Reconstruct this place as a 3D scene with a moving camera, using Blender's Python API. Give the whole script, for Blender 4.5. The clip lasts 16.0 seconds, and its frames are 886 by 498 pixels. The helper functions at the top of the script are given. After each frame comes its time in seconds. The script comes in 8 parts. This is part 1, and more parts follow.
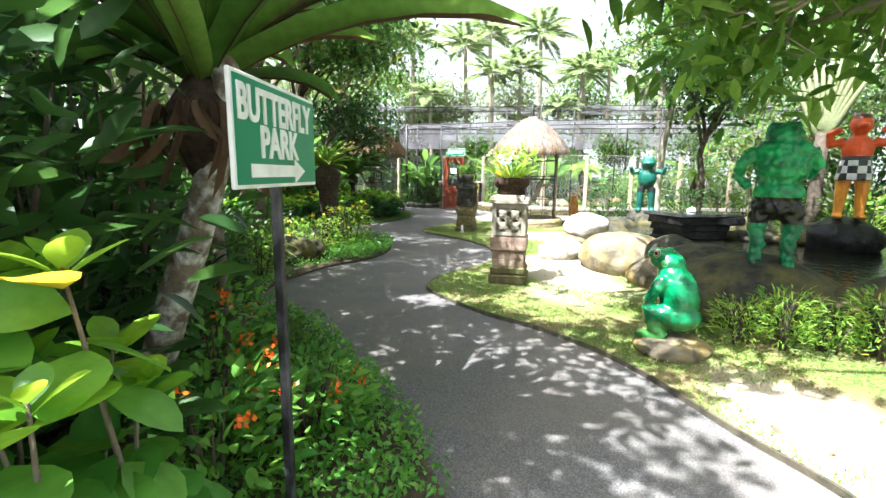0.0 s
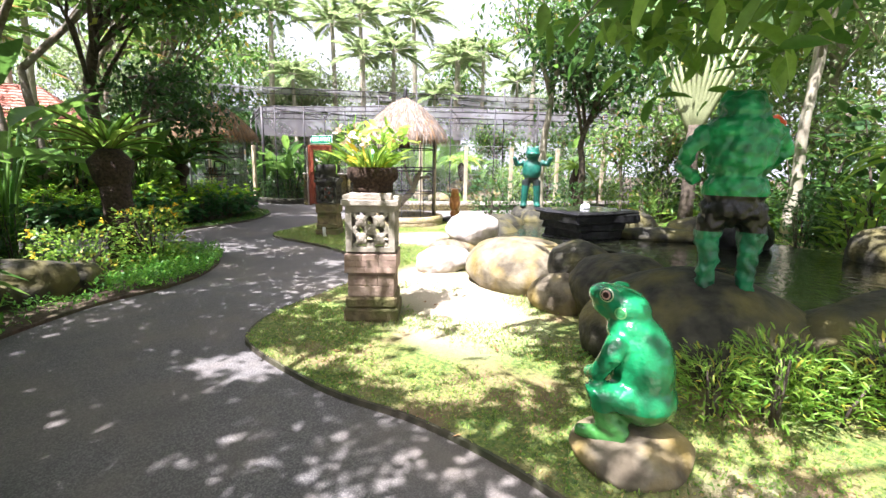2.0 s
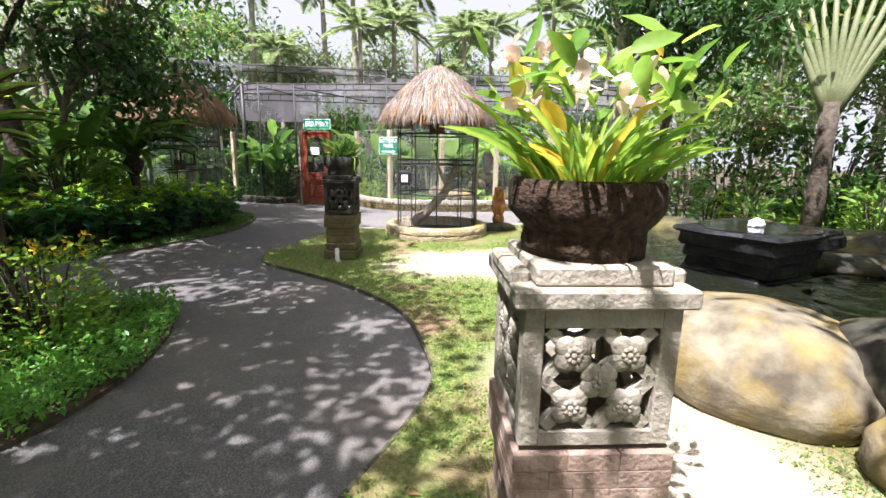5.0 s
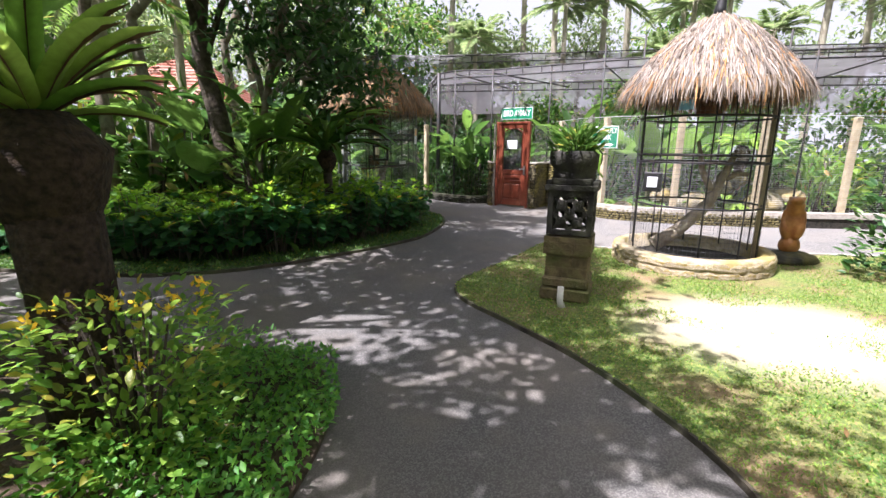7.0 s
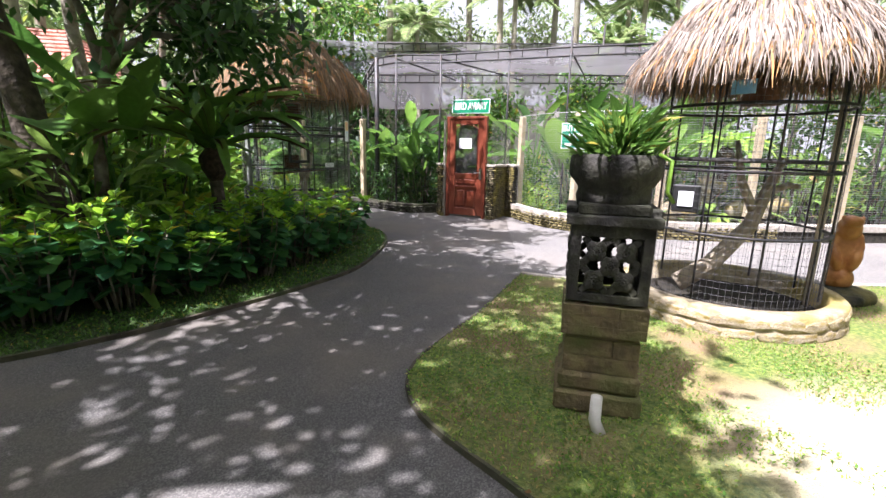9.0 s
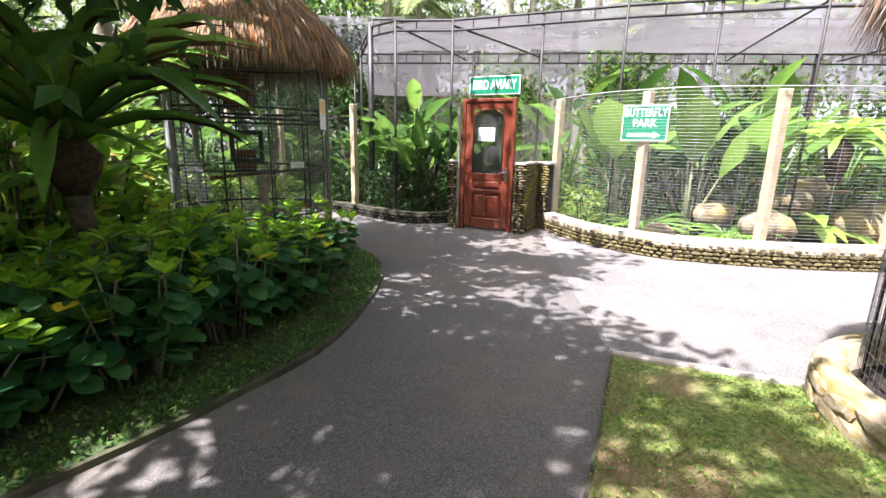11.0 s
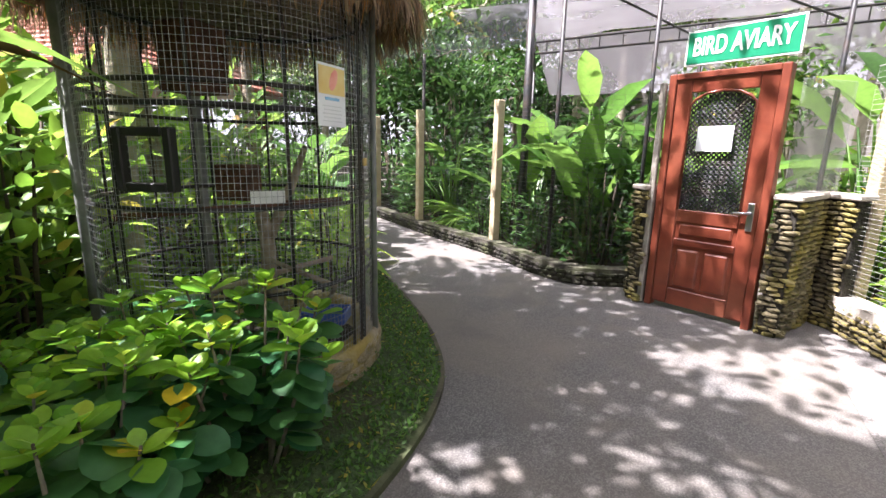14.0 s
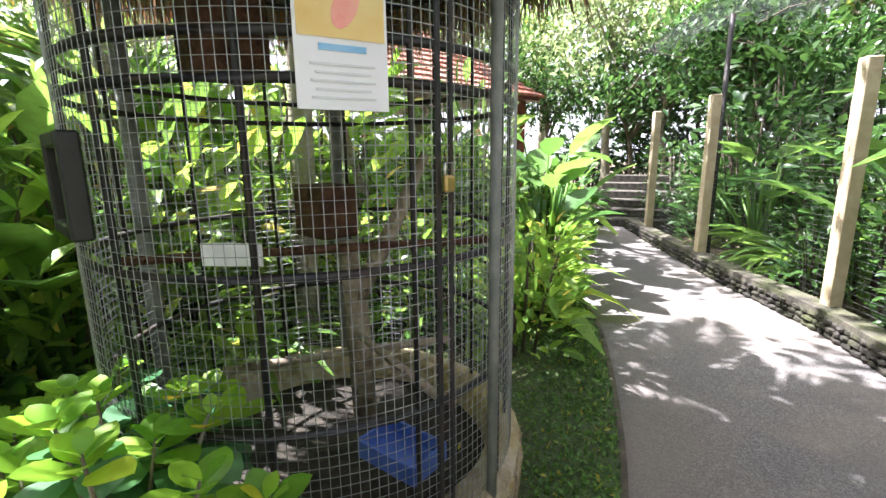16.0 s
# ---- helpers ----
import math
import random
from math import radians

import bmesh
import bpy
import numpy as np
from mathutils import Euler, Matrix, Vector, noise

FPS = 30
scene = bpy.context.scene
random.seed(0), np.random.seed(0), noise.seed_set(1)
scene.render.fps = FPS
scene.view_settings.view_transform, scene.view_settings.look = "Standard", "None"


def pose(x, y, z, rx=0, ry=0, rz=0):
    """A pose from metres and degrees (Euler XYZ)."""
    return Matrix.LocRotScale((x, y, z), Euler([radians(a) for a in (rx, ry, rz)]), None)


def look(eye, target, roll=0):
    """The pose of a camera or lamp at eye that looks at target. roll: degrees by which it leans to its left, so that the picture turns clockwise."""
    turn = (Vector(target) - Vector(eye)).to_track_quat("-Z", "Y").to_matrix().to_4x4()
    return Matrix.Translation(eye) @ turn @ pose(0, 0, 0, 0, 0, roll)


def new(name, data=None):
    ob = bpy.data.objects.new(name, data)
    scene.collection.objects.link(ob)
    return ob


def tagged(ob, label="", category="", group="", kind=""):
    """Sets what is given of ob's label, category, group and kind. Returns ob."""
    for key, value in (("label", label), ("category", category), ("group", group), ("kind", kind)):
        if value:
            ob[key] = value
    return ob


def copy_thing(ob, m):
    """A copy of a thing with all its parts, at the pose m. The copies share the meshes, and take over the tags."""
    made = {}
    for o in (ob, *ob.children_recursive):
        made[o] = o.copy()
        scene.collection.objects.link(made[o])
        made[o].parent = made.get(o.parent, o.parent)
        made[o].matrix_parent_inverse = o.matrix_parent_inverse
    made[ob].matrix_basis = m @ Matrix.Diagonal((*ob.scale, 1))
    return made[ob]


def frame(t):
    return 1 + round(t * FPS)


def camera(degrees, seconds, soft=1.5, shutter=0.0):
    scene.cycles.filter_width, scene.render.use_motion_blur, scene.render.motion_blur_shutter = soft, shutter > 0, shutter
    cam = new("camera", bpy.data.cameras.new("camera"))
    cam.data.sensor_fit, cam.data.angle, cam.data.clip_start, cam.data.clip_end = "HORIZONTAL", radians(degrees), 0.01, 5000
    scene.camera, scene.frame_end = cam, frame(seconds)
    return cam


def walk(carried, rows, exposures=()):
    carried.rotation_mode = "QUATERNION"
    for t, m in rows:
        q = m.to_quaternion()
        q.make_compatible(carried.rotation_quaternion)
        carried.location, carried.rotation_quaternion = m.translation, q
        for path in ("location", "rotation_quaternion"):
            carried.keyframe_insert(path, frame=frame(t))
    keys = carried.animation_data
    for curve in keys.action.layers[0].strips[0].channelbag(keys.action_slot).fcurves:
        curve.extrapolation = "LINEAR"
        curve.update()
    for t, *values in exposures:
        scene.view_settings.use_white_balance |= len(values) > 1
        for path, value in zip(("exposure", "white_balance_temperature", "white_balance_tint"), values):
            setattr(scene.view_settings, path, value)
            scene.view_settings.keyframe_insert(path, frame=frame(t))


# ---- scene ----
cam = camera(88.3, 16.0)
PATH = [
    (0, (0.94, 0.214, 1.403), (0.806, 2.183, 1.076), 0.6),
    (0.5, (0.963, 0.635, 1.408), (0.905, 2.604, 1.066), 0.7),
    (1, (1.064, 1.068, 1.394), (1.106, 3.04, 1.06), 0.7),
    (1.5, (1.161, 1.538, 1.38), (1.375, 3.496, 1.036), 0.9),
    (2, (1.241, 2.005, 1.371), (1.617, 3.937, 1.018), 1.0),
    (2.5, (1.27, 2.496, 1.383), (1.809, 4.391, 1.039), 1.4),
    (3, (1.245, 2.957, 1.396), (1.919, 4.811, 1.065), 1.5),
    (3.5, (1.218, 3.42, 1.409), (2.022, 5.223, 1.091), 1.7),
    (4, (1.085, 3.9, 1.416), (1.906, 5.69, 1.065), 2.1),
    (4.5, (0.982, 4.398, 1.374), (1.640, 6.250, 1.006), 1.75),
    (5, (0.708, 4.868, 1.415), (1.145, 6.778, 1.016), 0.9),
    (7.5, (0.159, 7.41, 1.392), (-0.191, 9.33, 0.954), 0.8),
    (8, (0.056, 7.908, 1.41), (-0.207, 9.841, 0.968), 0.8),
    (8.5, (-0.006, 8.326, 1.408), (-0.13, 10.275, 0.977), 1.2),
    (10.8, (-0.334, 10.793, 1.348), (-0.323, 12.742, 0.898), 1.3),
    (11, (-0.369, 11.004, 1.363), (-0.418, 12.951, 0.909), 1.2),
    (11.5, (-0.42, 11.452, 1.375), (-0.642, 13.386, 0.914), 1.0),
    (12, (-0.386, 11.998, 1.382), (-0.713, 13.921, 0.941), 1.0),
    (12.5, (-0.317, 12.413, 1.379), (-0.716, 14.326, 0.951), 0.8),
    (13, (-0.191, 12.908, 1.377), (-0.694, 14.799, 0.964), 0.9),
    (13.5, (-0.151, 13.367, 1.385), (-0.809, 15.21, 0.975), 0.7),
    (14, (-0.163, 13.896, 1.359), (-1.036, 15.646, 0.939), 1.2),
    (14.5, (-0.2, 14.321, 1.37), (-1.305, 15.934, 0.949), 0.4),
    (15, (-0.329, 14.79, 1.384), (-1.688, 16.192, 0.95), 0.3),
    (16, (-0.664, 15.463, 1.362), (-2.404, 16.366, 0.963), -0.6),
]
walk(cam, [(t, look(eye, target, roll)) for t, eye, target, roll in PATH],
     [(0, 2.4, 5800, 12), (1.5, 2.3, 5900, 20), (2.5, 2.05, 5950, 25), (4, 1.7, 5950, 24), (5, 1.6, 5950, 22), (8.5, 1.8, 5900, 24), (11, 2.05, 6050, 24), (13, 2.2, 6100, 25), (14.5, 2.5, 6100, 24), (16, 2.85, 6000, 22)])

# ---- light ----
SUN_TO = Vector((-0.34, -0.30, 0.89)).normalized()
world = bpy.data.worlds.new("sky")
scene.world = world
world.use_nodes = True
wn = world.node_tree.nodes
sky = wn.new("ShaderNodeTexSky")
sky.sky_type, sky.sun_disc = "NISHITA", False
sky.sun_elevation = math.asin(SUN_TO.z)
sky.sun_rotation = math.atan2(SUN_TO.x, SUN_TO.y)
sky.air_density, sky.dust_density, sky.ozone_density = 0.7, 9.0, 0.6
wn["Background"].inputs["Strength"].default_value = 0.058
haze = wn.new("ShaderNodeHueSaturation")
haze.inputs["Saturation"].default_value, haze.inputs["Value"].default_value = 0.30, 1.15
world.node_tree.links.new(sky.outputs[0], haze.inputs["Color"])
world.node_tree.links.new(haze.outputs[0], wn["Background"].inputs["Color"])
sun = new("sun", bpy.data.lights.new("sun", "SUN"))
sun.data.energy, sun.data.angle, sun.data.color = 5.0, radians(0.55), (1.0, 0.965, 0.90)
sun.matrix_world = look(SUN_TO * 60, (0, 0, 0))

# glowing white ring added far out, in place of a burnt-out sky
sky_ring_mat = bpy.data.materials.new("glowing_sky_ring")
sky_ring_mat.use_nodes = True
hn = sky_ring_mat.node_tree.nodes
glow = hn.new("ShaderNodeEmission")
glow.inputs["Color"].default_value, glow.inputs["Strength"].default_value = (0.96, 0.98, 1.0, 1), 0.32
sky_ring_mat.node_tree.links.new(glow.outputs[0], hn["Material Output"].inputs["Surface"])
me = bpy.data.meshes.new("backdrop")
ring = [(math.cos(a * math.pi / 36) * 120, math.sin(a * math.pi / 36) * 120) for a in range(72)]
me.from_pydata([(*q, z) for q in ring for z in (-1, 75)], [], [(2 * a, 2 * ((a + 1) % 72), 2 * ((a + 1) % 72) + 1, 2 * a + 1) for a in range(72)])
me.materials.append(sky_ring_mat)
tagged(new("backdrop", me), "added glowing white ring standing in for the bright sky", "", "", "structure")


# ---- materials ----
def material(name, colour, second=None, rough=0.7, metal=0.0, scale=6.0, detail=6.0, bump=0.0, bump_scale=60.0,
             stain=None, stain_scale=1.2, stain_amount=0.5, spread=0.0, specular=0.4):
    """Colour and second mix by fine noise, stain by coarse noise; spread varies the value from piece to piece."""
    m = bpy.data.materials.new(name)
    m.use_nodes = True
    t = m.node_tree
    b = t.nodes["Principled BSDF"]
    b.inputs["Roughness"].default_value, b.inputs["Metallic"].default_value = rough, metal
    b.inputs["Specular IOR Level"].default_value = specular
    co = t.nodes.new("ShaderNodeTexCoord")
    n1 = t.nodes.new("ShaderNodeTexNoise")
    n1.inputs["Scale"].default_value, n1.inputs["Detail"].default_value = scale, detail
    t.links.new(co.outputs["Object"], n1.inputs["Vector"])
    ramp = t.nodes.new("ShaderNodeValToRGB")
    ramp.color_ramp.elements[0].position, ramp.color_ramp.elements[1].position = 0.35, 0.65
    ramp.color_ramp.elements[0].color = (*colour, 1)
    ramp.color_ramp.elements[1].color = (*(second or [c * 1.35 for c in colour]), 1)
    t.links.new(n1.outputs["Fac"], ramp.inputs["Fac"])
    out = ramp.outputs["Color"]
    if stain:
        n2 = t.nodes.new("ShaderNodeTexNoise")
        n2.inputs["Scale"].default_value, n2.inputs["Detail"].default_value = stain_scale, 5
        t.links.new(co.outputs["Object"], n2.inputs["Vector"])
        r2 = t.nodes.new("ShaderNodeMapRange")
        r2.inputs["From Min"].default_value, r2.inputs["From Max"].default_value = 0.45, 0.68
        r2.inputs["To Max"].default_value = stain_amount
        t.links.new(n2.outputs["Fac"], r2.inputs["Value"])
        mix = t.nodes.new("ShaderNodeMix")
        mix.data_type = "RGBA"
        t.links.new(r2.outputs["Result"], mix.inputs["Factor"])
        t.links.new(out, mix.inputs["A"])
        mix.inputs["B"].default_value = (*stain, 1)
        out = mix.outputs["Result"]
    if spread:
        info = t.nodes.new("ShaderNodeObjectInfo")
        geo = t.nodes.new("ShaderNodeNewGeometry")
        add = t.nodes.new("ShaderNodeMath")
        t.links.new(info.outputs["Random"], add.inputs[0])
        t.links.new(geo.outputs["Random Per Island"], add.inputs[1])
        r3 = t.nodes.new("ShaderNodeMapRange")
        r3.inputs["From Max"].default_value = 2.0
        r3.inputs["To Min"].default_value, r3.inputs["To Max"].default_value = 1 - spread, 1 + spread
        t.links.new(add.outputs[0], r3.inputs["Value"])
        hs = t.nodes.new("ShaderNodeHueSaturation")
        t.links.new(r3.outputs["Result"], hs.inputs["Value"])
        t.links.new(out, hs.inputs["Color"])
        out = hs.outputs["Color"]
    t.links.new(out, b.inputs["Base Color"])
    if bump:
        n3 = t.nodes.new("ShaderNodeTexNoise")
        n3.inputs["Scale"].default_value, n3.inputs["Detail"].default_value = bump_scale, 8
        t.links.new(co.outputs["Object"], n3.inputs["Vector"])
        bp = t.nodes.new("ShaderNodeBump")
        bp.inputs["Strength"].default_value, bp.inputs["Distance"].default_value = bump, 0.02
        t.links.new(n3.outputs["Fac"], bp.inputs["Height"])
        t.links.new(bp.outputs["Normal"], b.inputs["Normal"])
    return m


def leaf_material(name, dark, light, rough=0.45, through_light=0.35, odd=None, odd_share=0.04):
    """Leaf colour varies from leaf to leaf between dark and light; a few leaves take the odd colour."""
    m = bpy.data.materials.new(name)
    m.use_nodes = True
    t = m.node_tree
    b = t.nodes["Principled BSDF"]
    b.inputs["Roughness"].default_value = rough
    b.inputs["Specular IOR Level"].default_value = 0.35
    geo = t.nodes.new("ShaderNodeNewGeometry")
    ramp = t.nodes.new("ShaderNodeValToRGB")
    e = ramp.color_ramp.elements
    e[0].color, e[1].color = (*dark, 1), (*light, 1)
    e[0].position, e[1].position = 0.1, 0.95 - odd_share
    if odd:
        x = e.new(1.0 - odd_share / 2)
        x.color = (*odd, 1)
    t.links.new(geo.outputs["Random Per Island"], ramp.inputs["Fac"])
    co = t.nodes.new("ShaderNodeTexCoord")
    n = t.nodes.new("ShaderNodeTexNoise")
    n.inputs["Scale"].default_value = 25.0
    t.links.new(co.outputs["Object"], n.inputs["Vector"])
    hs = t.nodes.new("ShaderNodeHueSaturation")
    mr = t.nodes.new("ShaderNodeMapRange")
    mr.inputs["To Min"].default_value, mr.inputs["To Max"].default_value = 0.65, 1.35
    t.links.new(n.outputs["Fac"], mr.inputs["Value"])
    t.links.new(mr.outputs["Result"], hs.inputs["Value"])
    t.links.new(ramp.outputs["Color"], hs.inputs["Color"])
    t.links.new(hs.outputs["Color"], b.inputs["Base Color"])
    tr = t.nodes.new("ShaderNodeBsdfTranslucent")
    h2 = t.nodes.new("ShaderNodeHueSaturation")
    h2.inputs["Value"].default_value = 2.2
    h2.inputs["Hue"].default_value = 0.485
    t.links.new(hs.outputs["Color"], h2.inputs["Color"])
    t.links.new(h2.outputs["Color"], tr.inputs["Color"])
    mx = t.nodes.new("ShaderNodeMixShader")
    mx.inputs[0].default_value = through_light
    t.links.new(b.outputs[0], mx.inputs[1])
    t.links.new(tr.outputs[0], mx.inputs[2])
    t.links.new(mx.outputs[0], t.nodes["Material Output"].inputs["Surface"])
    return m


M = {}
def chippings(name, dark, mid, light, dust, dust_amount):
    """Rolled tarmac: small stone chips of uneven tone, brown dust and worn paler stretches over them."""
    m = bpy.data.materials.new(name)
    m.use_nodes = True
    t = m.node_tree
    b = t.nodes["Principled BSDF"]
    b.inputs["Roughness"].default_value, b.inputs["Specular IOR Level"].default_value = 0.85, 0.3
    co = t.nodes.new("ShaderNodeTexCoord")
    chip = t.nodes.new("ShaderNodeTexVoronoi")
    chip.inputs["Scale"].default_value = 150.0
    t.links.new(co.outputs["Object"], chip.inputs["Vector"])
    bw = t.nodes.new("ShaderNodeRGBToBW")
    t.links.new(chip.outputs["Color"], bw.inputs[0])
    ramp = t.nodes.new("ShaderNodeValToRGB")
    e = ramp.color_ramp.elements
    e[0].position, e[0].color = 0.28, (*dark, 1)
    e[1].position, e[1].color = 0.82, (*light, 1)
    x = e.new(0.52)
    x.color = (*mid, 1)
    t.links.new(bw.outputs[0], ramp.inputs["Fac"])
    out = ramp.outputs["Color"]
    for scale, lo, hi, amount, colour in ((0.8, 0.44, 0.70, dust_amount, dust), (3.5, 0.50, 0.75, dust_amount * 0.8, dust), (1.7, 0.56, 0.72, 0.45, dark)):
        n = t.nodes.new("ShaderNodeTexNoise")
        n.inputs["Scale"].default_value, n.inputs["Detail"].default_value = scale, 7
        t.links.new(co.outputs["Object"], n.inputs["Vector"])
        r = t.nodes.new("ShaderNodeMapRange")
        r.inputs["From Min"].default_value, r.inputs["From Max"].default_value, r.inputs["To Max"].default_value = lo, hi, amount
        t.links.new(n.outputs["Fac"], r.inputs["Value"])
        mix = t.nodes.new("ShaderNodeMix")
        mix.data_type = "RGBA"
        t.links.new(r.outputs["Result"], mix.inputs["Factor"])
        t.links.new(out, mix.inputs["A"])
        mix.inputs["B"].default_value = (*colour, 1)
        out = mix.outputs["Result"]
    t.links.new(out, b.inputs["Base Color"])
    bp = t.nodes.new("ShaderNodeBump")
    bp.inputs["Strength"].default_value, bp.inputs["Distance"].default_value = 0.22, 0.004
    bp.invert = True
    t.links.new(chip.outputs["Distance"], bp.inputs["Height"])
    t.links.new(bp.outputs["Normal"], b.inputs["Normal"])
    return m


M["asphalt"] = chippings("asphalt", (0.076, 0.073, 0.069), (0.106, 0.101, 0.096), (0.165, 0.157, 0.147), (0.155, 0.133, 0.108), 0.65)
# the same tarmac made paler, sunlight put into its colour
M["sunlit_asphalt"] = chippings("sunlit_asphalt", (0.085, 0.082, 0.078), (0.128, 0.122, 0.115), (0.21, 0.20, 0.188), (0.18, 0.162, 0.14), 0.6)
M["kerb"] = material("kerb", (0.03, 0.026, 0.018), (0.09, 0.075, 0.05), 0.9, scale=9, bump=0.4, bump_scale=50, stain=(0.07, 0.10, 0.03))
M["soil"] = material("soil", (0.045, 0.03, 0.02), (0.11, 0.075, 0.05), 0.95, scale=22, bump=0.9, bump_scale=35, stain=(0.05, 0.07, 0.025), stain_scale=1.5)
M["lawn"] = material("lawn", (0.05, 0.10, 0.018), (0.19, 0.22, 0.05), 0.9, scale=34, bump=0.9, bump_scale=80,
                     stain=(0.22, 0.145, 0.08), stain_scale=1.7, stain_amount=0.95)
# bare sandy spots, their colour raised to imitate full sun on the lawn
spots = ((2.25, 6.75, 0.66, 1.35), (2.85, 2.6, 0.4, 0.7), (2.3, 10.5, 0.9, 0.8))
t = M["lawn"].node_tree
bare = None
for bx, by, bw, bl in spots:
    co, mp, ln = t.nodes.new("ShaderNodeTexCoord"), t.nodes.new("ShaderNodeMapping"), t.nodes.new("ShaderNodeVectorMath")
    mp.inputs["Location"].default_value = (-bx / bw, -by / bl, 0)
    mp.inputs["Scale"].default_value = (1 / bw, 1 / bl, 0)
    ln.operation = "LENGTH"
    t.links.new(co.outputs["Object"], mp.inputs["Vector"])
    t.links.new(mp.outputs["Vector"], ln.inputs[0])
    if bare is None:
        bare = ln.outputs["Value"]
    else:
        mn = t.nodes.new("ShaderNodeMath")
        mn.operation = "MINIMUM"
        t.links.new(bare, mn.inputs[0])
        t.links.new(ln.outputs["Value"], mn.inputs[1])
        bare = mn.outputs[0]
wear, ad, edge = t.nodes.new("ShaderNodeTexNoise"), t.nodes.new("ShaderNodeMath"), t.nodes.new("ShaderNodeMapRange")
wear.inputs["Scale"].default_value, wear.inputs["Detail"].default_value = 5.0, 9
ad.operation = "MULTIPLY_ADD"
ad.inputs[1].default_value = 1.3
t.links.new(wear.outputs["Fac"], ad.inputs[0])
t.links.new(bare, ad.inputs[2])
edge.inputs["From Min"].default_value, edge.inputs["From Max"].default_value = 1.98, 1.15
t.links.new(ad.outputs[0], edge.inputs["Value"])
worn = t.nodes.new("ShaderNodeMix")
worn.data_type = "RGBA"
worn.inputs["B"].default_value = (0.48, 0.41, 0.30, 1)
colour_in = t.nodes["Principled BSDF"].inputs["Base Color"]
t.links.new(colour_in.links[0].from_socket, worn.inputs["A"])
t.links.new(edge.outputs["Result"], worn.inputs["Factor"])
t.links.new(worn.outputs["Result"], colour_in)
M["palm_stalk"] = leaf_material("palm_stalk", (0.13, 0.16, 0.07), (0.24, 0.26, 0.13), 0.5, 0.2)
M["hanging_leaf"] = leaf_material("hanging_leaf", (0.05, 0.135, 0.02), (0.15, 0.27, 0.04), 0.42, 0.45)
M["moss_lawn"] = material("moss_lawn", (0.026, 0.045, 0.014), (0.06, 0.105, 0.026), 0.9, scale=40, bump=0.9, bump_scale=70, stain=(0.08, 0.06, 0.035), stain_scale=2.2)
M["grass"] = leaf_material("grass", (0.065, 0.155, 0.02), (0.20, 0.29, 0.05), 0.6, 0.35, (0.30, 0.22, 0.09), 0.12)
M["dark_leaf"] = leaf_material("dark_leaf", (0.018, 0.055, 0.014), (0.05, 0.12, 0.025), 0.4, 0.3)
M["mid_leaf"] = leaf_material("mid_leaf", (0.035, 0.10, 0.018), (0.10, 0.20, 0.035), 0.42, 0.38, (0.30, 0.26, 0.04), 0.03)
M["bright_leaf"] = leaf_material("bright_leaf", (0.08, 0.19, 0.02), (0.21, 0.33, 0.05), 0.42, 0.42, (0.42, 0.36, 0.05), 0.05)
M["pot_leaf"] = leaf_material("pot_leaf", (0.09, 0.20, 0.024), (0.24, 0.36, 0.05), 0.4, 0.42, (0.60, 0.44, 0.04), 0.06)
M["hedge_leaf"] = leaf_material("hedge_leaf", (0.028, 0.105, 0.045), (0.075, 0.20, 0.055), 0.38, 0.3)
M["lime_leaf"] = leaf_material("lime_leaf", (0.055, 0.19, 0.028), (0.155, 0.34, 0.045), 0.4, 0.36)
M["hedge_tip"] = leaf_material("hedge_tip", (0.10, 0.25, 0.018), (0.24, 0.41, 0.03), 0.4, 0.42, (0.55, 0.40, 0.02), 0.01)
M["fern"] = leaf_material("fern", (0.055, 0.14, 0.024), (0.145, 0.26, 0.045), 0.4, 0.4)
M["palm"] = leaf_material("palm", (0.05, 0.12, 0.02), (0.13, 0.22, 0.045), 0.45, 0.35, (0.30, 0.20, 0.07), 0.05)
# leaf colour for distant trees, with the pale wash of haze mixed in
M["hazed_leaf"] = leaf_material("hazed_leaf", (0.10, 0.165, 0.06), (0.22, 0.28, 0.12), 0.55, 0.35)
M["dry_leaf"] = leaf_material("dry_leaf", (0.16, 0.09, 0.035), (0.34, 0.21, 0.09), 0.8, 0.2)
M["dead_frond"] = leaf_material("dead_frond", (0.045, 0.026, 0.014), (0.14, 0.085, 0.045), 0.85, 0.15)
M["cream_flower"] = leaf_material("cream_flower", (0.62, 0.46, 0.34), (0.80, 0.70, 0.58), 0.6, 0.3)
M["orange_flower"] = leaf_material("orange_flower", (0.75, 0.13, 0.015), (0.85, 0.26, 0.02), 0.5, 0.3)
M["yellow_flower"] = leaf_material("yellow_flower", (0.75, 0.50, 0.02), (0.85, 0.65, 0.05), 0.5, 0.3)
M["bark"] = material("bark", (0.11, 0.085, 0.06), (0.21, 0.17, 0.12), 0.9, scale=14, bump=0.9, bump_scale=28, stain=(0.33, 0.33, 0.27), stain_scale=5, stain_amount=0.55)
M["lichen_bark"] = material("lichen_bark", (0.08, 0.06, 0.042), (0.19, 0.15, 0.11), 0.9, scale=14, bump=0.9, bump_scale=28,
                            stain=(0.55, 0.56, 0.52), stain_scale=16, stain_amount=1.0)
M["pale_bark"] = material("pale_bark", (0.24, 0.21, 0.15), (0.36, 0.33, 0.25), 0.85, scale=6, bump=0.6, bump_scale=22, stain=(0.14, 0.16, 0.08), stain_scale=3)
M["dark_bark"] = material("dark_bark", (0.045, 0.035, 0.025), (0.10, 0.08, 0.055), 0.95, scale=14, bump=1.0, bump_scale=24)
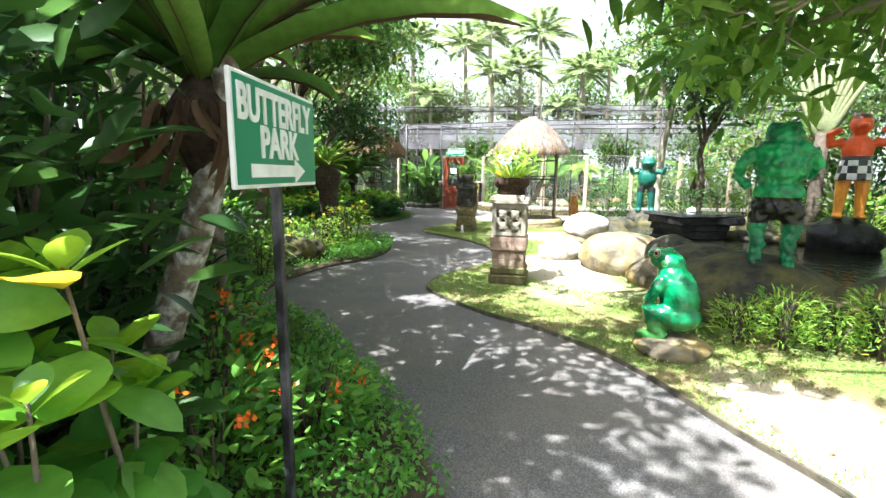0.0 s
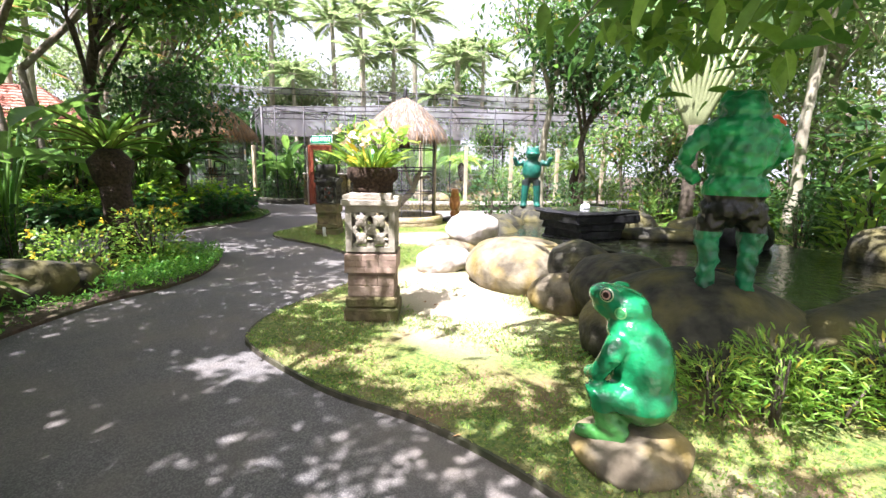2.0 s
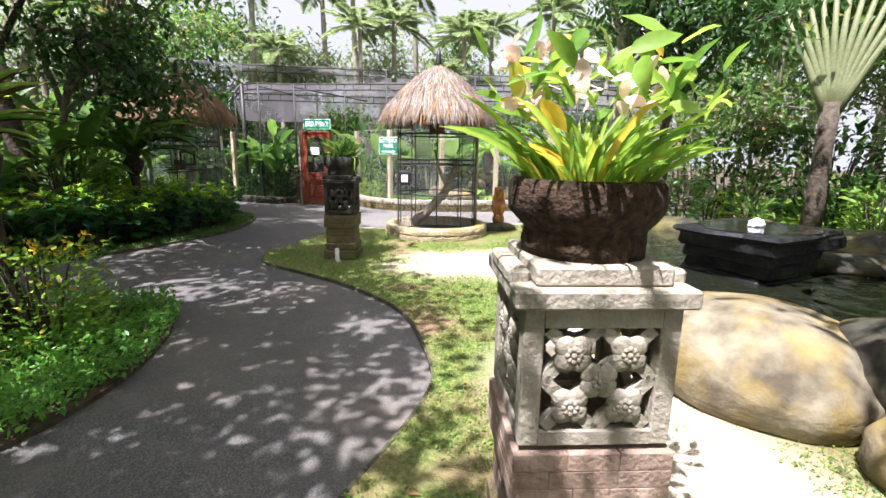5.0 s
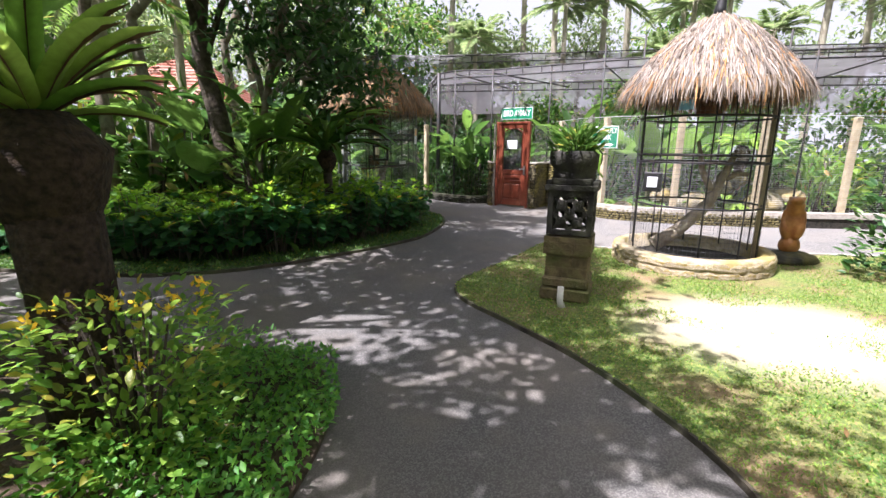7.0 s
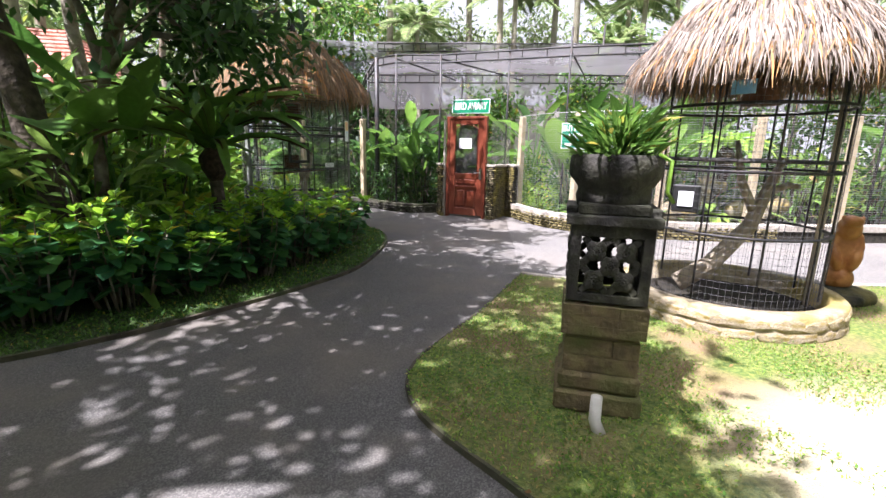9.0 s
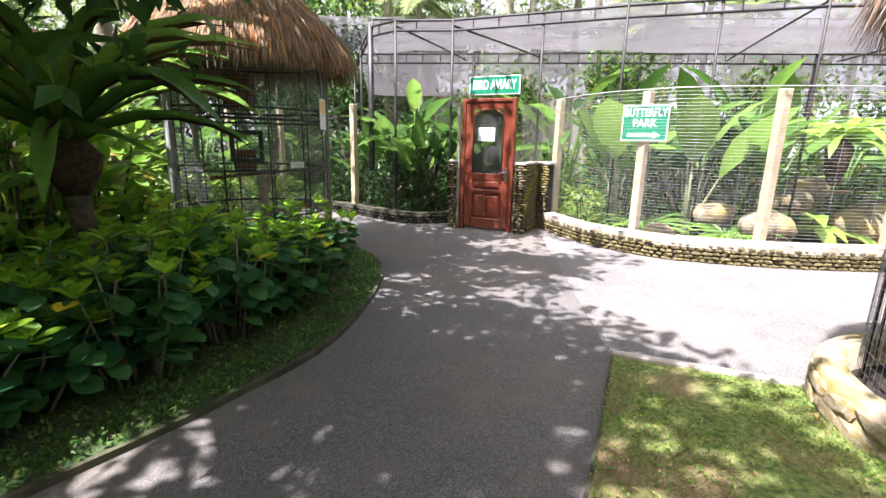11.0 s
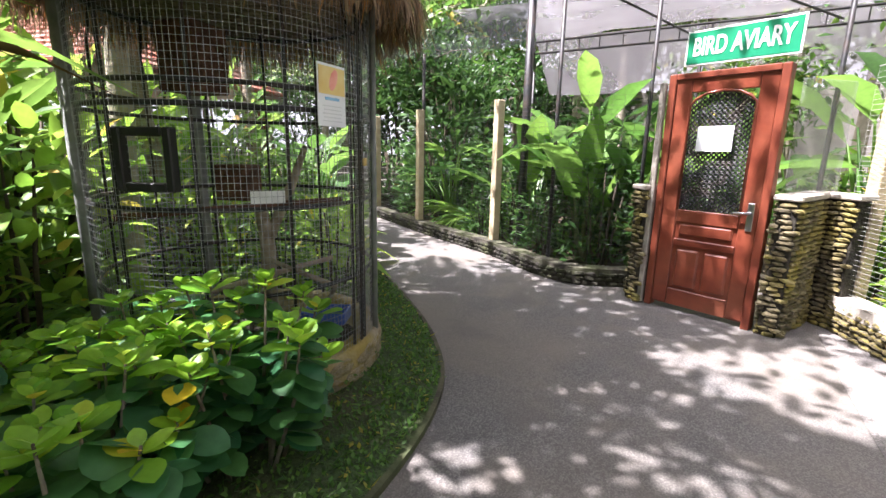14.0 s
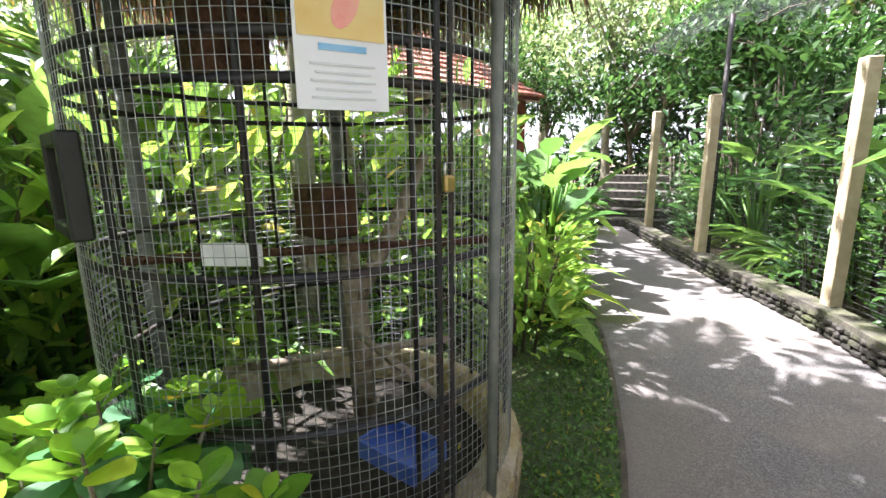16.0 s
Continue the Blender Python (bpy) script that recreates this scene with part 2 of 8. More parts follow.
M["root_mass"] = material("root_mass", (0.018, 0.012, 0.008), (0.06, 0.038, 0.024), 0.97, scale=30, bump=1.0, bump_scale=40)
M["rock"] = material("rock", (0.06, 0.048, 0.028), (0.23, 0.20, 0.135), 0.85, scale=5, detail=10, bump=1.0, bump_scale=14, stain=(0.22, 0.155, 0.03), stain_scale=3, stain_amount=0.85)
# rock with the glare of full sun put into its colour
M["sunlit_rock"] = material("sunlit_rock", (0.26, 0.23, 0.20), (0.56, 0.52, 0.47), 0.85, scale=6, bump=0.7, bump_scale=16, stain=(0.26, 0.22, 0.16), stain_scale=3)
M["moss_rock"] = material("moss_rock", (0.010, 0.010, 0.006), (0.050, 0.046, 0.029), 0.8, scale=9, detail=10, bump=1.0, bump_scale=16, stain=(0.115, 0.10, 0.025), stain_scale=3.2, stain_amount=0.85)
M["black_rock"] = material("black_rock", (0.006, 0.006, 0.007), (0.020, 0.020, 0.021), 0.38, scale=8, bump=0.8, bump_scale=14, stain=(0.03, 0.03, 0.028), stain_scale=4, specular=0.2)
M["paras"] = material("paras", (0.27, 0.235, 0.18), (0.39, 0.35, 0.28), 0.9, scale=12, bump=0.5, bump_scale=60, stain=(0.20, 0.19, 0.12), stain_scale=4, stain_amount=0.7)
M["paras_brick"] = material("paras_brick", (0.27, 0.175, 0.125), (0.42, 0.31, 0.24), 0.9, scale=9, bump=0.5, bump_scale=60, stain=(0.14, 0.11, 0.08), stain_scale=6, spread=0.3)
M["shaft_stone"] = material("shaft_stone", (0.17, 0.115, 0.08), (0.32, 0.24, 0.18), 0.92, scale=7, bump=0.6, bump_scale=50, stain=(0.10, 0.075, 0.055), stain_scale=4, stain_amount=0.8, spread=0.15)
M["mossy_paras"] = material("mossy_paras", (0.085, 0.065, 0.032), (0.20, 0.15, 0.075), 0.92, scale=10, bump=0.8, bump_scale=40, stain=(0.07, 0.085, 0.02), stain_scale=5, stain_amount=0.9, spread=0.15)
# pedestal stone with tree shade put into its colour; also the black bowl
M["dark_shade_paras"] = material("dark_shade_paras", (0.016, 0.015, 0.013), (0.05, 0.046, 0.04), 0.9, scale=10, bump=0.7, bump_scale=40, stain=(0.05, 0.055, 0.02), stain_scale=5)
M["coir"] = material("coir", (0.022, 0.013, 0.008), (0.075, 0.045, 0.025), 0.97, scale=45, bump=1.0, bump_scale=60)
M["stacked_stone"] = material("stacked_stone", (0.05, 0.042, 0.024), (0.18, 0.15, 0.08), 0.85, scale=14, bump=0.6, bump_scale=40, stain=(0.27, 0.22, 0.03), stain_scale=3, stain_amount=0.75, spread=0.45)
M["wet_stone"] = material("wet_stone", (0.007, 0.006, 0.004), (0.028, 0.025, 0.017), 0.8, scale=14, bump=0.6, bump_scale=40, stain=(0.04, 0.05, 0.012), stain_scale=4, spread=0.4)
M["mortar"] = material("mortar", (0.014, 0.012, 0.009), (0.04, 0.035, 0.025), 0.95, scale=20, bump=0.6)
M["cement"] = material("cement", (0.32, 0.29, 0.25), (0.45, 0.41, 0.36), 0.9, scale=14, bump=0.5, bump_scale=50, stain=(0.16, 0.14, 0.09), stain_scale=3)
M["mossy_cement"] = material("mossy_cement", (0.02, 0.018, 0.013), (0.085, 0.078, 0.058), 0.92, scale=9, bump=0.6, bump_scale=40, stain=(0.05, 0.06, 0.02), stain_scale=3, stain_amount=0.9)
M["ring_stone"] = material("ring_stone", (0.24, 0.19, 0.11), (0.46, 0.39, 0.28), 0.9, scale=12, bump=0.7, bump_scale=30, stain=(0.26, 0.19, 0.03), stain_scale=3, stain_amount=0.9, spread=0.3)
M["ring_cement"] = material("ring_cement", (0.22, 0.18, 0.11), (0.40, 0.35, 0.26), 0.9, scale=12, bump=0.6, bump_scale=40, stain=(0.28, 0.21, 0.04), stain_scale=2.2, stain_amount=0.85)
M["cream_post"] = material("cream_post", (0.36, 0.29, 0.18), (0.48, 0.40, 0.27), 0.8, scale=10, bump=0.25, bump_scale=50, stain=(0.28, 0.24, 0.16), stain_scale=4)
M["black_steel"] = material("black_steel", (0.010, 0.011, 0.012), (0.025, 0.026, 0.028), 0.5, scale=20, bump=0.1, stain=(0.06, 0.035, 0.02), stain_scale=8, stain_amount=0.5)
M["peeling_pole"] = material("peeling_pole", (0.006, 0.006, 0.007), (0.012, 0.012, 0.014), 0.5, scale=20, stain=(0.45, 0.45, 0.47), stain_scale=7, stain_amount=0.22)
M["wire"] = material("wire", (0.24, 0.25, 0.26), (0.36, 0.37, 0.38), 0.45, 0.8, scale=30)
M["dark_wire"] = material("dark_wire", (0.09, 0.09, 0.095), (0.16, 0.16, 0.165), 0.5, 0.7, scale=30)
M["bright_wire"] = material("bright_wire", (0.36, 0.36, 0.34), (0.48, 0.48, 0.45), 0.5, 0.3, scale=30)
M["grey_post"] = material("grey_post", (0.16, 0.17, 0.16), (0.24, 0.25, 0.23), 0.8, scale=12, bump=0.3)
M["sign_green"] = material("sign_green", (0.004, 0.18, 0.085), (0.006, 0.21, 0.10), 0.35, scale=3, stain=(0.008, 0.15, 0.08), stain_scale=2)
M["sign_white"] = material("sign_white", (0.70, 0.71, 0.70), (0.80, 0.81, 0.80), 0.5, scale=12, stain=(0.50, 0.50, 0.47), stain_scale=9, stain_amount=0.5)
M["paper"] = material("paper", (0.74, 0.76, 0.80), (0.80, 0.81, 0.84), 0.6, scale=4)
M["poster_yellow"] = material("poster_yellow", (0.72, 0.50, 0.16), (0.80, 0.66, 0.30), 0.4, scale=7)
M["poster_pink"] = material("poster_pink", (0.80, 0.26, 0.22), (0.85, 0.45, 0.35), 0.4, scale=14)
M["poster_blue"] = material("poster_blue", (0.15, 0.42, 0.70), (0.30, 0.55, 0.78), 0.4, scale=14)
M["poster_grey"] = material("poster_grey", (0.60, 0.62, 0.65), (0.67, 0.69, 0.71), 0.5, scale=14)
M["door_wood"] = material("door_wood", (0.12, 0.026, 0.014), (0.20, 0.05, 0.026), 0.32, scale=7, bump=0.08, bump_scale=30, stain=(0.25, 0.09, 0.05), stain_scale=2.5, stain_amount=0.5)
M["door_frame"] = material("door_frame", (0.13, 0.03, 0.016), (0.20, 0.05, 0.025), 0.4, scale=9, bump=0.1)
M["chrome"] = material("chrome", (0.55, 0.55, 0.56), (0.65, 0.65, 0.66), 0.28, 0.95, scale=10)
M["brass"] = material("brass", (0.55, 0.38, 0.14), (0.65, 0.46, 0.2), 0.3, 0.9, scale=10)
M["thatch"] = leaf_material("thatch", (0.13, 0.085, 0.045), (0.33, 0.235, 0.145), 0.9, 0.12, (0.42, 0.20, 0.06), 0.15)
M["pale_thatch"] = leaf_material("pale_thatch", (0.13, 0.105, 0.085), (0.38, 0.33, 0.28), 0.9, 0.12, (0.42, 0.22, 0.08), 0.1)
M["thatch_core"] = material("thatch_core", (0.10, 0.07, 0.045), (0.22, 0.17, 0.12), 0.95, scale=25, bump=0.9)
M["cage_litter"] = material("cage_litter", (0.012, 0.011, 0.008), (0.04, 0.034, 0.024), 0.95, scale=24, bump=0.8, bump_scale=40)
M["roof_tile"] = material("roof_tile", (0.26, 0.075, 0.045), (0.40, 0.16, 0.11), 0.8, scale=12, bump=0.3, stain=(0.36, 0.30, 0.25), stain_scale=3, spread=0.25)
M["white_wall"] = material("white_wall", (0.45, 0.42, 0.39), (0.60, 0.56, 0.52), 0.9, scale=4, bump=0.2, stain=(0.42, 0.39, 0.35), stain_scale=1.5)
M["perch"] = material("perch", (0.20, 0.16, 0.11), (0.34, 0.29, 0.22), 0.9, scale=12, bump=0.7, bump_scale=30)
M["nest_wood"] = material("nest_wood", (0.055, 0.025, 0.014), (0.12, 0.055, 0.03), 0.8, scale=14, bump=0.5)
M["blue_tray"] = material("blue_tray", (0.04, 0.09, 0.34), (0.06, 0.13, 0.42), 0.4, scale=8)
M["carved_wood"] = material("carved_wood", (0.27, 0.10, 0.025), (0.46, 0.21, 0.06), 0.45, scale=9, bump=0.5, bump_scale=24, stain=(0.14, 0.06, 0.025), stain_scale=5)
M["pipe"] = material("pipe", (0.55, 0.53, 0.48), (0.66, 0.64, 0.6), 0.5, scale=15, stain=(0.3, 0.27, 0.2), stain_scale=8)
M["black_plastic"] = material("black_plastic", (0.012, 0.012, 0.012), (0.02, 0.02, 0.02), 0.45, scale=10)
M["step_stone"] = material("step_stone", (0.025, 0.022, 0.017), (0.075, 0.068, 0.055), 0.9, scale=12, bump=0.5, stain=(0.035, 0.045, 0.02))


def water_material():
    m = bpy.data.materials.new("pond_water")
    m.use_nodes = True
    t = m.node_tree
    b = t.nodes["Principled BSDF"]
    b.inputs["Base Color"].default_value = (0.012, 0.014, 0.008, 1)
    b.inputs["Roughness"].default_value = 0.03
    b.inputs["Specular IOR Level"].default_value = 0.6
    co = t.nodes.new("ShaderNodeTexCoord")
    w = t.nodes.new("ShaderNodeTexNoise")
    w.inputs["Scale"].default_value, w.inputs["Detail"].default_value, w.inputs["Distortion"].default_value = 7.0, 2.0, 0.8
    t.links.new(co.outputs["Object"], w.inputs["Vector"])
    bp = t.nodes.new("ShaderNodeBump")
    bp.inputs["Strength"].default_value, bp.inputs["Distance"].default_value = 0.34, 0.03
    t.links.new(w.outputs["Fac"], bp.inputs["Height"])
    t.links.new(bp.outputs["Normal"], b.inputs["Normal"])
    return m


def net_material(name, colour, cover):
    """A woven shade net: thin cloth that lets part of the light through between its threads."""
    m = bpy.data.materials.new(name)
    m.use_nodes = True
    t = m.node_tree
    d = t.nodes.new("ShaderNodeBsdfTranslucent")
    b = t.nodes["Principled BSDF"]
    b.inputs["Base Color"].default_value, b.inputs["Roughness"].default_value = (*colour, 1), 0.9
    d.inputs["Color"].default_value = (*colour, 1)
    mx = t.nodes.new("ShaderNodeMixShader")
    mx.inputs[0].default_value = 0.45
    t.links.new(b.outputs[0], mx.inputs[1])
    t.links.new(d.outputs[0], mx.inputs[2])
    tr = t.nodes.new("ShaderNodeBsdfTransparent")
    m2 = t.nodes.new("ShaderNodeMixShader")
    co = t.nodes.new("ShaderNodeTexCoord")
    n = t.nodes.new("ShaderNodeTexNoise")
    n.inputs["Scale"].default_value = 1.3
    t.links.new(co.outputs["Object"], n.inputs["Vector"])
    r = t.nodes.new("ShaderNodeMapRange")
    r.inputs["To Min"].default_value, r.inputs["To Max"].default_value = cover - 0.15, cover + 0.15
    t.links.new(n.outputs["Fac"], r.inputs["Value"])
    t.links.new(r.outputs["Result"], m2.inputs[0])
    t.links.new(tr.outputs[0], m2.inputs[1])
    t.links.new(mx.outputs[0], m2.inputs[2])
    t.links.new(m2.outputs[0], t.nodes["Material Output"].inputs["Surface"])
    return m


def statue_material(name, bands, rough=0.3, base_noise=0.25, plaid=None, discs=()):
    """Painted statue: colours by height above its foot, as (height, colour) from the foot up; plaid: heights of a checked cloth."""
    m = bpy.data.materials.new(name)
    m.use_nodes = True
    t = m.node_tree
    b = t.nodes["Principled BSDF"]
    b.inputs["Roughness"].default_value = rough
    co = t.nodes.new("ShaderNodeTexCoord")
    sep = t.nodes.new("ShaderNodeSeparateXYZ")
    t.links.new(co.outputs["Object"], sep.inputs[0])
    wob = t.nodes.new("ShaderNodeTexNoise")
    wob.inputs["Scale"].default_value = 9
    t.links.new(co.outputs["Object"], wob.inputs["Vector"])
    out = None
    for z, c in bands:
        rgb = t.nodes.new("ShaderNodeRGB")
        rgb.outputs[0].default_value = (*c, 1)
        if out is None:
            out = rgb.outputs[0]
            continue
        gt = t.nodes.new("ShaderNodeMath")
        gt.operation = "GREATER_THAN"
        gt.inputs[1].default_value = z
        t.links.new(sep.outputs["Z"], gt.inputs[0])
        mix = t.nodes.new("ShaderNodeMix")
        mix.data_type = "RGBA"
        t.links.new(gt.outputs[0], mix.inputs["Factor"])
        t.links.new(out, mix.inputs["A"])
        t.links.new(rgb.outputs[0], mix.inputs["B"])
        out = mix.outputs["Result"]
    if plaid:
        low, high = plaid
        ch = t.nodes.new("ShaderNodeTexChecker")
        ch.inputs["Scale"].default_value = 9.0
        ch.inputs["Color1"].default_value, ch.inputs["Color2"].default_value = (0.02, 0.02, 0.025, 1), (0.62, 0.62, 0.62, 1)
        t.links.new(co.outputs["Object"], ch.inputs["Vector"])
        a = t.nodes.new("ShaderNodeMath")
        a.operation = "GREATER_THAN"
        a.inputs[1].default_value = low
        t.links.new(sep.outputs["Z"], a.inputs[0])
        c2 = t.nodes.new("ShaderNodeMath")
        c2.operation = "LESS_THAN"
        c2.inputs[1].default_value = high
        t.links.new(sep.outputs["Z"], c2.inputs[0])
        pr = t.nodes.new("ShaderNodeMath")
        pr.operation = "MULTIPLY"
        t.links.new(a.outputs[0], pr.inputs[0])
        t.links.new(c2.outputs[0], pr.inputs[1])
        mix = t.nodes.new("ShaderNodeMix")
        mix.data_type = "RGBA"
        t.links.new(pr.outputs[0], mix.inputs["Factor"])
        t.links.new(out, mix.inputs["A"])
        t.links.new(ch.outputs["Color"], mix.inputs["B"])
        out = mix.outputs["Result"]
    for centre, radius, colour in discs:
        far = t.nodes.new("ShaderNodeVectorMath")
        far.operation = "DISTANCE"
        far.inputs[1].default_value = centre
        t.links.new(co.outputs["Object"], far.inputs[0])
        lt = t.nodes.new("ShaderNodeMath")
        lt.operation = "LESS_THAN"
        lt.inputs[1].default_value = radius
        t.links.new(far.outputs["Value"], lt.inputs[0])
        mix = t.nodes.new("ShaderNodeMix")
        mix.data_type = "RGBA"
        t.links.new(lt.outputs[0], mix.inputs["Factor"])
        t.links.new(out, mix.inputs["A"])
        mix.inputs["B"].default_value = (*colour, 1)
        out = mix.outputs["Result"]
    hs = t.nodes.new("ShaderNodeHueSaturation")
    mr = t.nodes.new("ShaderNodeMapRange")
    mr.inputs["From Min"].default_value, mr.inputs["From Max"].default_value = 0.3, 0.7
    mr.inputs["To Min"].default_value, mr.inputs["To Max"].default_value = 1 - base_noise, 1 + base_noise
    t.links.new(wob.outputs["Fac"], mr.inputs["Value"])
    t.links.new(mr.outputs["Result"], hs.inputs["Value"])
    t.links.new(out, hs.inputs["Color"])
    t.links.new(hs.outputs["Color"], b.inputs["Base Color"])
    bp = t.nodes.new("ShaderNodeBump")
    bp.inputs["Strength"].default_value, bp.inputs["Distance"].default_value = 0.5, 0.02
    nb = t.nodes.new("ShaderNodeTexNoise")
    nb.inputs["Scale"].default_value = 22
    t.links.new(co.outputs["Object"], nb.inputs["Vector"])
    t.links.new(nb.outputs["Fac"], bp.inputs["Height"])
    t.links.new(bp.outputs["Normal"], b.inputs["Normal"])
    return m


M["water"] = water_material()
M["net"] = net_material("net", (0.20, 0.19, 0.20), 0.63)
M["dark_net"] = net_material("dark_net", (0.035, 0.036, 0.04), 0.5)
M["thin_net"] = net_material("thin_net", (0.40, 0.41, 0.38), 0.24)


# ---- builders ----
RNG = np.random.default_rng(7)


def ob_from(name, verts, faces, mat, parent=None, label="", smooth=False):
    me = bpy.data.meshes.new(name)
    me.from_pydata([tuple(v) for v in verts], [], faces)
    if smooth:
        me.polygons.foreach_set("use_smooth", [True] * len(me.polygons))
    me.materials.append(mat)
    ob = new(name, me)
    if parent:
        ob.parent = parent
    if label:
        ob["label"] = label
    return ob


def part(name, bm, mat, parent=None, label="", smooth=False):
    me = bpy.data.meshes.new(name)
    bm.to_mesh(me)
    bm.free()
    if smooth:
        me.polygons.foreach_set("use_smooth", [True] * len(me.polygons))
    me.materials.append(mat)
    ob = new(name, me)
    if parent:
        ob.parent = parent
    if label:
        ob["label"] = label
    return ob


def base(name, x, y, z=0.0, yaw=0.0, label="", category="", group=""):
    """The Empty at the foot of a thing."""
    e = new(name)
    e.empty_display_size = 0.1
    e.matrix_basis = pose(x, y, z, 0, 0, yaw)
    return tagged(e, label, category, group)


def block(bm, x, y, z, sx, sy, sz, yaw=0.0, bevel=0.0, tilt=0.0):
    """A box with its middle at x, y, z, bevelled."""
    r = bmesh.ops.create_cube(bm, size=1.0, matrix=pose(x, y, z, tilt, 0, yaw) @ Matrix.Diagonal((sx, sy, sz, 1)))
    if bevel:
        edges = list({e for v in r["verts"] for e in v.link_edges})
        bmesh.ops.bevel(bm, geom=edges, offset=bevel, segments=1, affect="EDGES", profile=0.5)


def box(name, x, y, z, sx, sy, sz, mat, parent=None, yaw=0.0, bevel=0.008, label="", tilt=0.0):
    bm = bmesh.new()
    block(bm, x, y, z, sx, sy, sz, yaw, bevel, tilt)
    return part(name, bm, mat, parent, label)


def tube_data(points, radii, sides=8):
    """Vertices and faces of a closed tube along points."""
    pts = [Vector(p) for p in points]
    if not hasattr(radii, "__len__"):
        radii = [radii] * len(pts)
    verts, faces = [], []
    ref = Vector((0.31, 0.93, 0.2)).normalized()
    for i, p in enumerate(pts):
        d = (pts[min(i + 1, len(pts) - 1)] - pts[max(i - 1, 0)]).normalized()
        a = d.cross(ref if abs(d.dot(ref)) < 0.95 else Vector((1, 0, 0))).normalized()
        b = d.cross(a)
        for k in range(sides):
            w = 2 * math.pi * k / sides
            verts.append(p + (a * math.cos(w) + b * math.sin(w)) * radii[i])
    n = len(pts)
    for i in range(n - 1):
        for k in range(sides):
            j = (k + 1) % sides
            faces.append((i * sides + k, i * sides + j, (i + 1) * sides + j, (i + 1) * sides + k))
    faces.append(tuple(range(sides))[::-1])
    faces.append(tuple((n - 1) * sides + k for k in range(sides)))
    return verts, faces


class Build:
    """Gathers vertices and faces of several shapes for one mesh."""

    def __init__(self):
        self.v, self.f = [], []

    def add(self, verts, faces):
        o = len(self.v)
        self.v.extend(verts)
        self.f.extend([tuple(i + o for i in f) for f in faces])
        return self

    def tube(self, points, radii, sides=8):
        return self.add(*tube_data(points, radii, sides))

    def done(self, name, mat, parent=None, label="", smooth=True):
        return ob_from(name, self.v, self.f, mat, parent, label, smooth)


def circle(x, y, z, r, n=40, a0=0.0, a1=2 * math.pi):
    return [(x + r * math.cos(a0 + (a1 - a0) * i / n), y + r * math.sin(a0 + (a1 - a0) * i / n), z) for i in range(n + 1)]


def catmull(points, step=0.15, closed=False):
    """A smooth line through plan points."""
    p = [np.array(q, float) for q in points]
    n = len(p)
    out = []
    for i in range(n if closed else n - 1):
        a, b, c, d = (p[(i + k) % n] if closed else p[min(max(i + k, 0), n - 1)] for k in (-1, 0, 1, 2))
        m = max(2, int(np.linalg.norm(c - b) / step))
        for j in range(m):
            t = j / m
            out.append(0.5 * (2 * b + (c - a) * t + (2 * a - 5 * b + 4 * c - d) * t ** 2 + (3 * b - a - 3 * c + d) * t ** 3))
    if not closed:
        out.append(p[-1])
    return out


def inside(poly, xs, ys):
    px, py = np.array([q[0] for q in poly]), np.array([q[1] for q in poly])
    res = np.zeros(len(xs), bool)
    j = len(px) - 1
    for i in range(len(px)):
        c = ((py[i] > ys) != (py[j] > ys)) & (xs < (px[j] - px[i]) * (ys - py[i]) / (py[j] - py[i] + 1e-12) + px[i])
        res ^= c
        j = i
    return res


def sheet(name, poly, z, depth, mat, label):
    """A slab of ground with the plan outline poly, its top at z."""
    bm = bmesh.new()
    vs = [bm.verts.new((q[0], q[1], z)) for q in poly]
    f = bm.faces.new(vs)
    if f.normal.z < 0:
        f.normal_flip()
    r = bmesh.ops.extrude_face_region(bm, geom=[f])
    bmesh.ops.translate(bm, verts=[g for g in r["geom"] if isinstance(g, bmesh.types.BMVert)], vec=(0, 0, -depth))
    bmesh.ops.triangulate(bm, faces=[q for q in bm.faces if len(q.verts) > 4])
    bmesh.ops.recalc_face_normals(bm, faces=bm.faces)
    return tagged(part(name, bm, mat, None), label, "", "", "structure")


# leaf outlines: width, length, lift; a fold along the rib
OVAL_V = np.array([(0, 0, 0), (0, .18, -.005), (0, .45, -.01), (0, .75, -.04), (0, 1, -.12),
                   (-.36, .18, .05), (-.5, .45, .06), (-.36, .75, .0), (.36, .18, .05), (.5, .45, .06), (.36, .75, .0)])
OVAL_F = [(0, 1, 5), (1, 2, 6, 5), (2, 3, 7, 6), (3, 4, 7), (0, 8, 1), (1, 8, 9, 2), (2, 9, 10, 3), (3, 10, 4)]
KITE_V = np.array([(0, 0, 0), (-.5, .45, .06), (0, 1, -.1), (.5, .45, .06)])
KITE_F = [(0, 3, 2), (0, 2, 1)]
BLADE_V = np.array([(-.5, 0, 0), (.5, 0, 0), (0, 1, 0)])
BLADE_F = [(0, 1, 2)]


def strap(segments, droop, fold=0.1):
    v, f = [], []
    for i in range(segments + 1):
        s = i / segments
        w = 0.5 * (0.35 + 0.65 * math.sin(math.pi * min(1, s * 0.62 + 0.18))) * (1 if s < 0.86 else (1.02 - s) / 0.16)
        a = s * droop
        y, z = (math.sin(a) / droop, -(1 - math.cos(a)) / droop) if droop else (s, 0)
        v += [(-w, y, z + fold * w), (0, y, z), (w, y, z + fold * w)]
    for i in range(segments):
        o = 3 * i
        f += [(o, o + 1, o + 4, o + 3), (o + 1, o + 2, o + 5, o + 4)]
    return np.array(v), f


STRAP = strap(6, 1.5)
STRAP_UP = strap(6, 0.8)
STRAP_FLAT = strap(2, 0.5, 0.0)


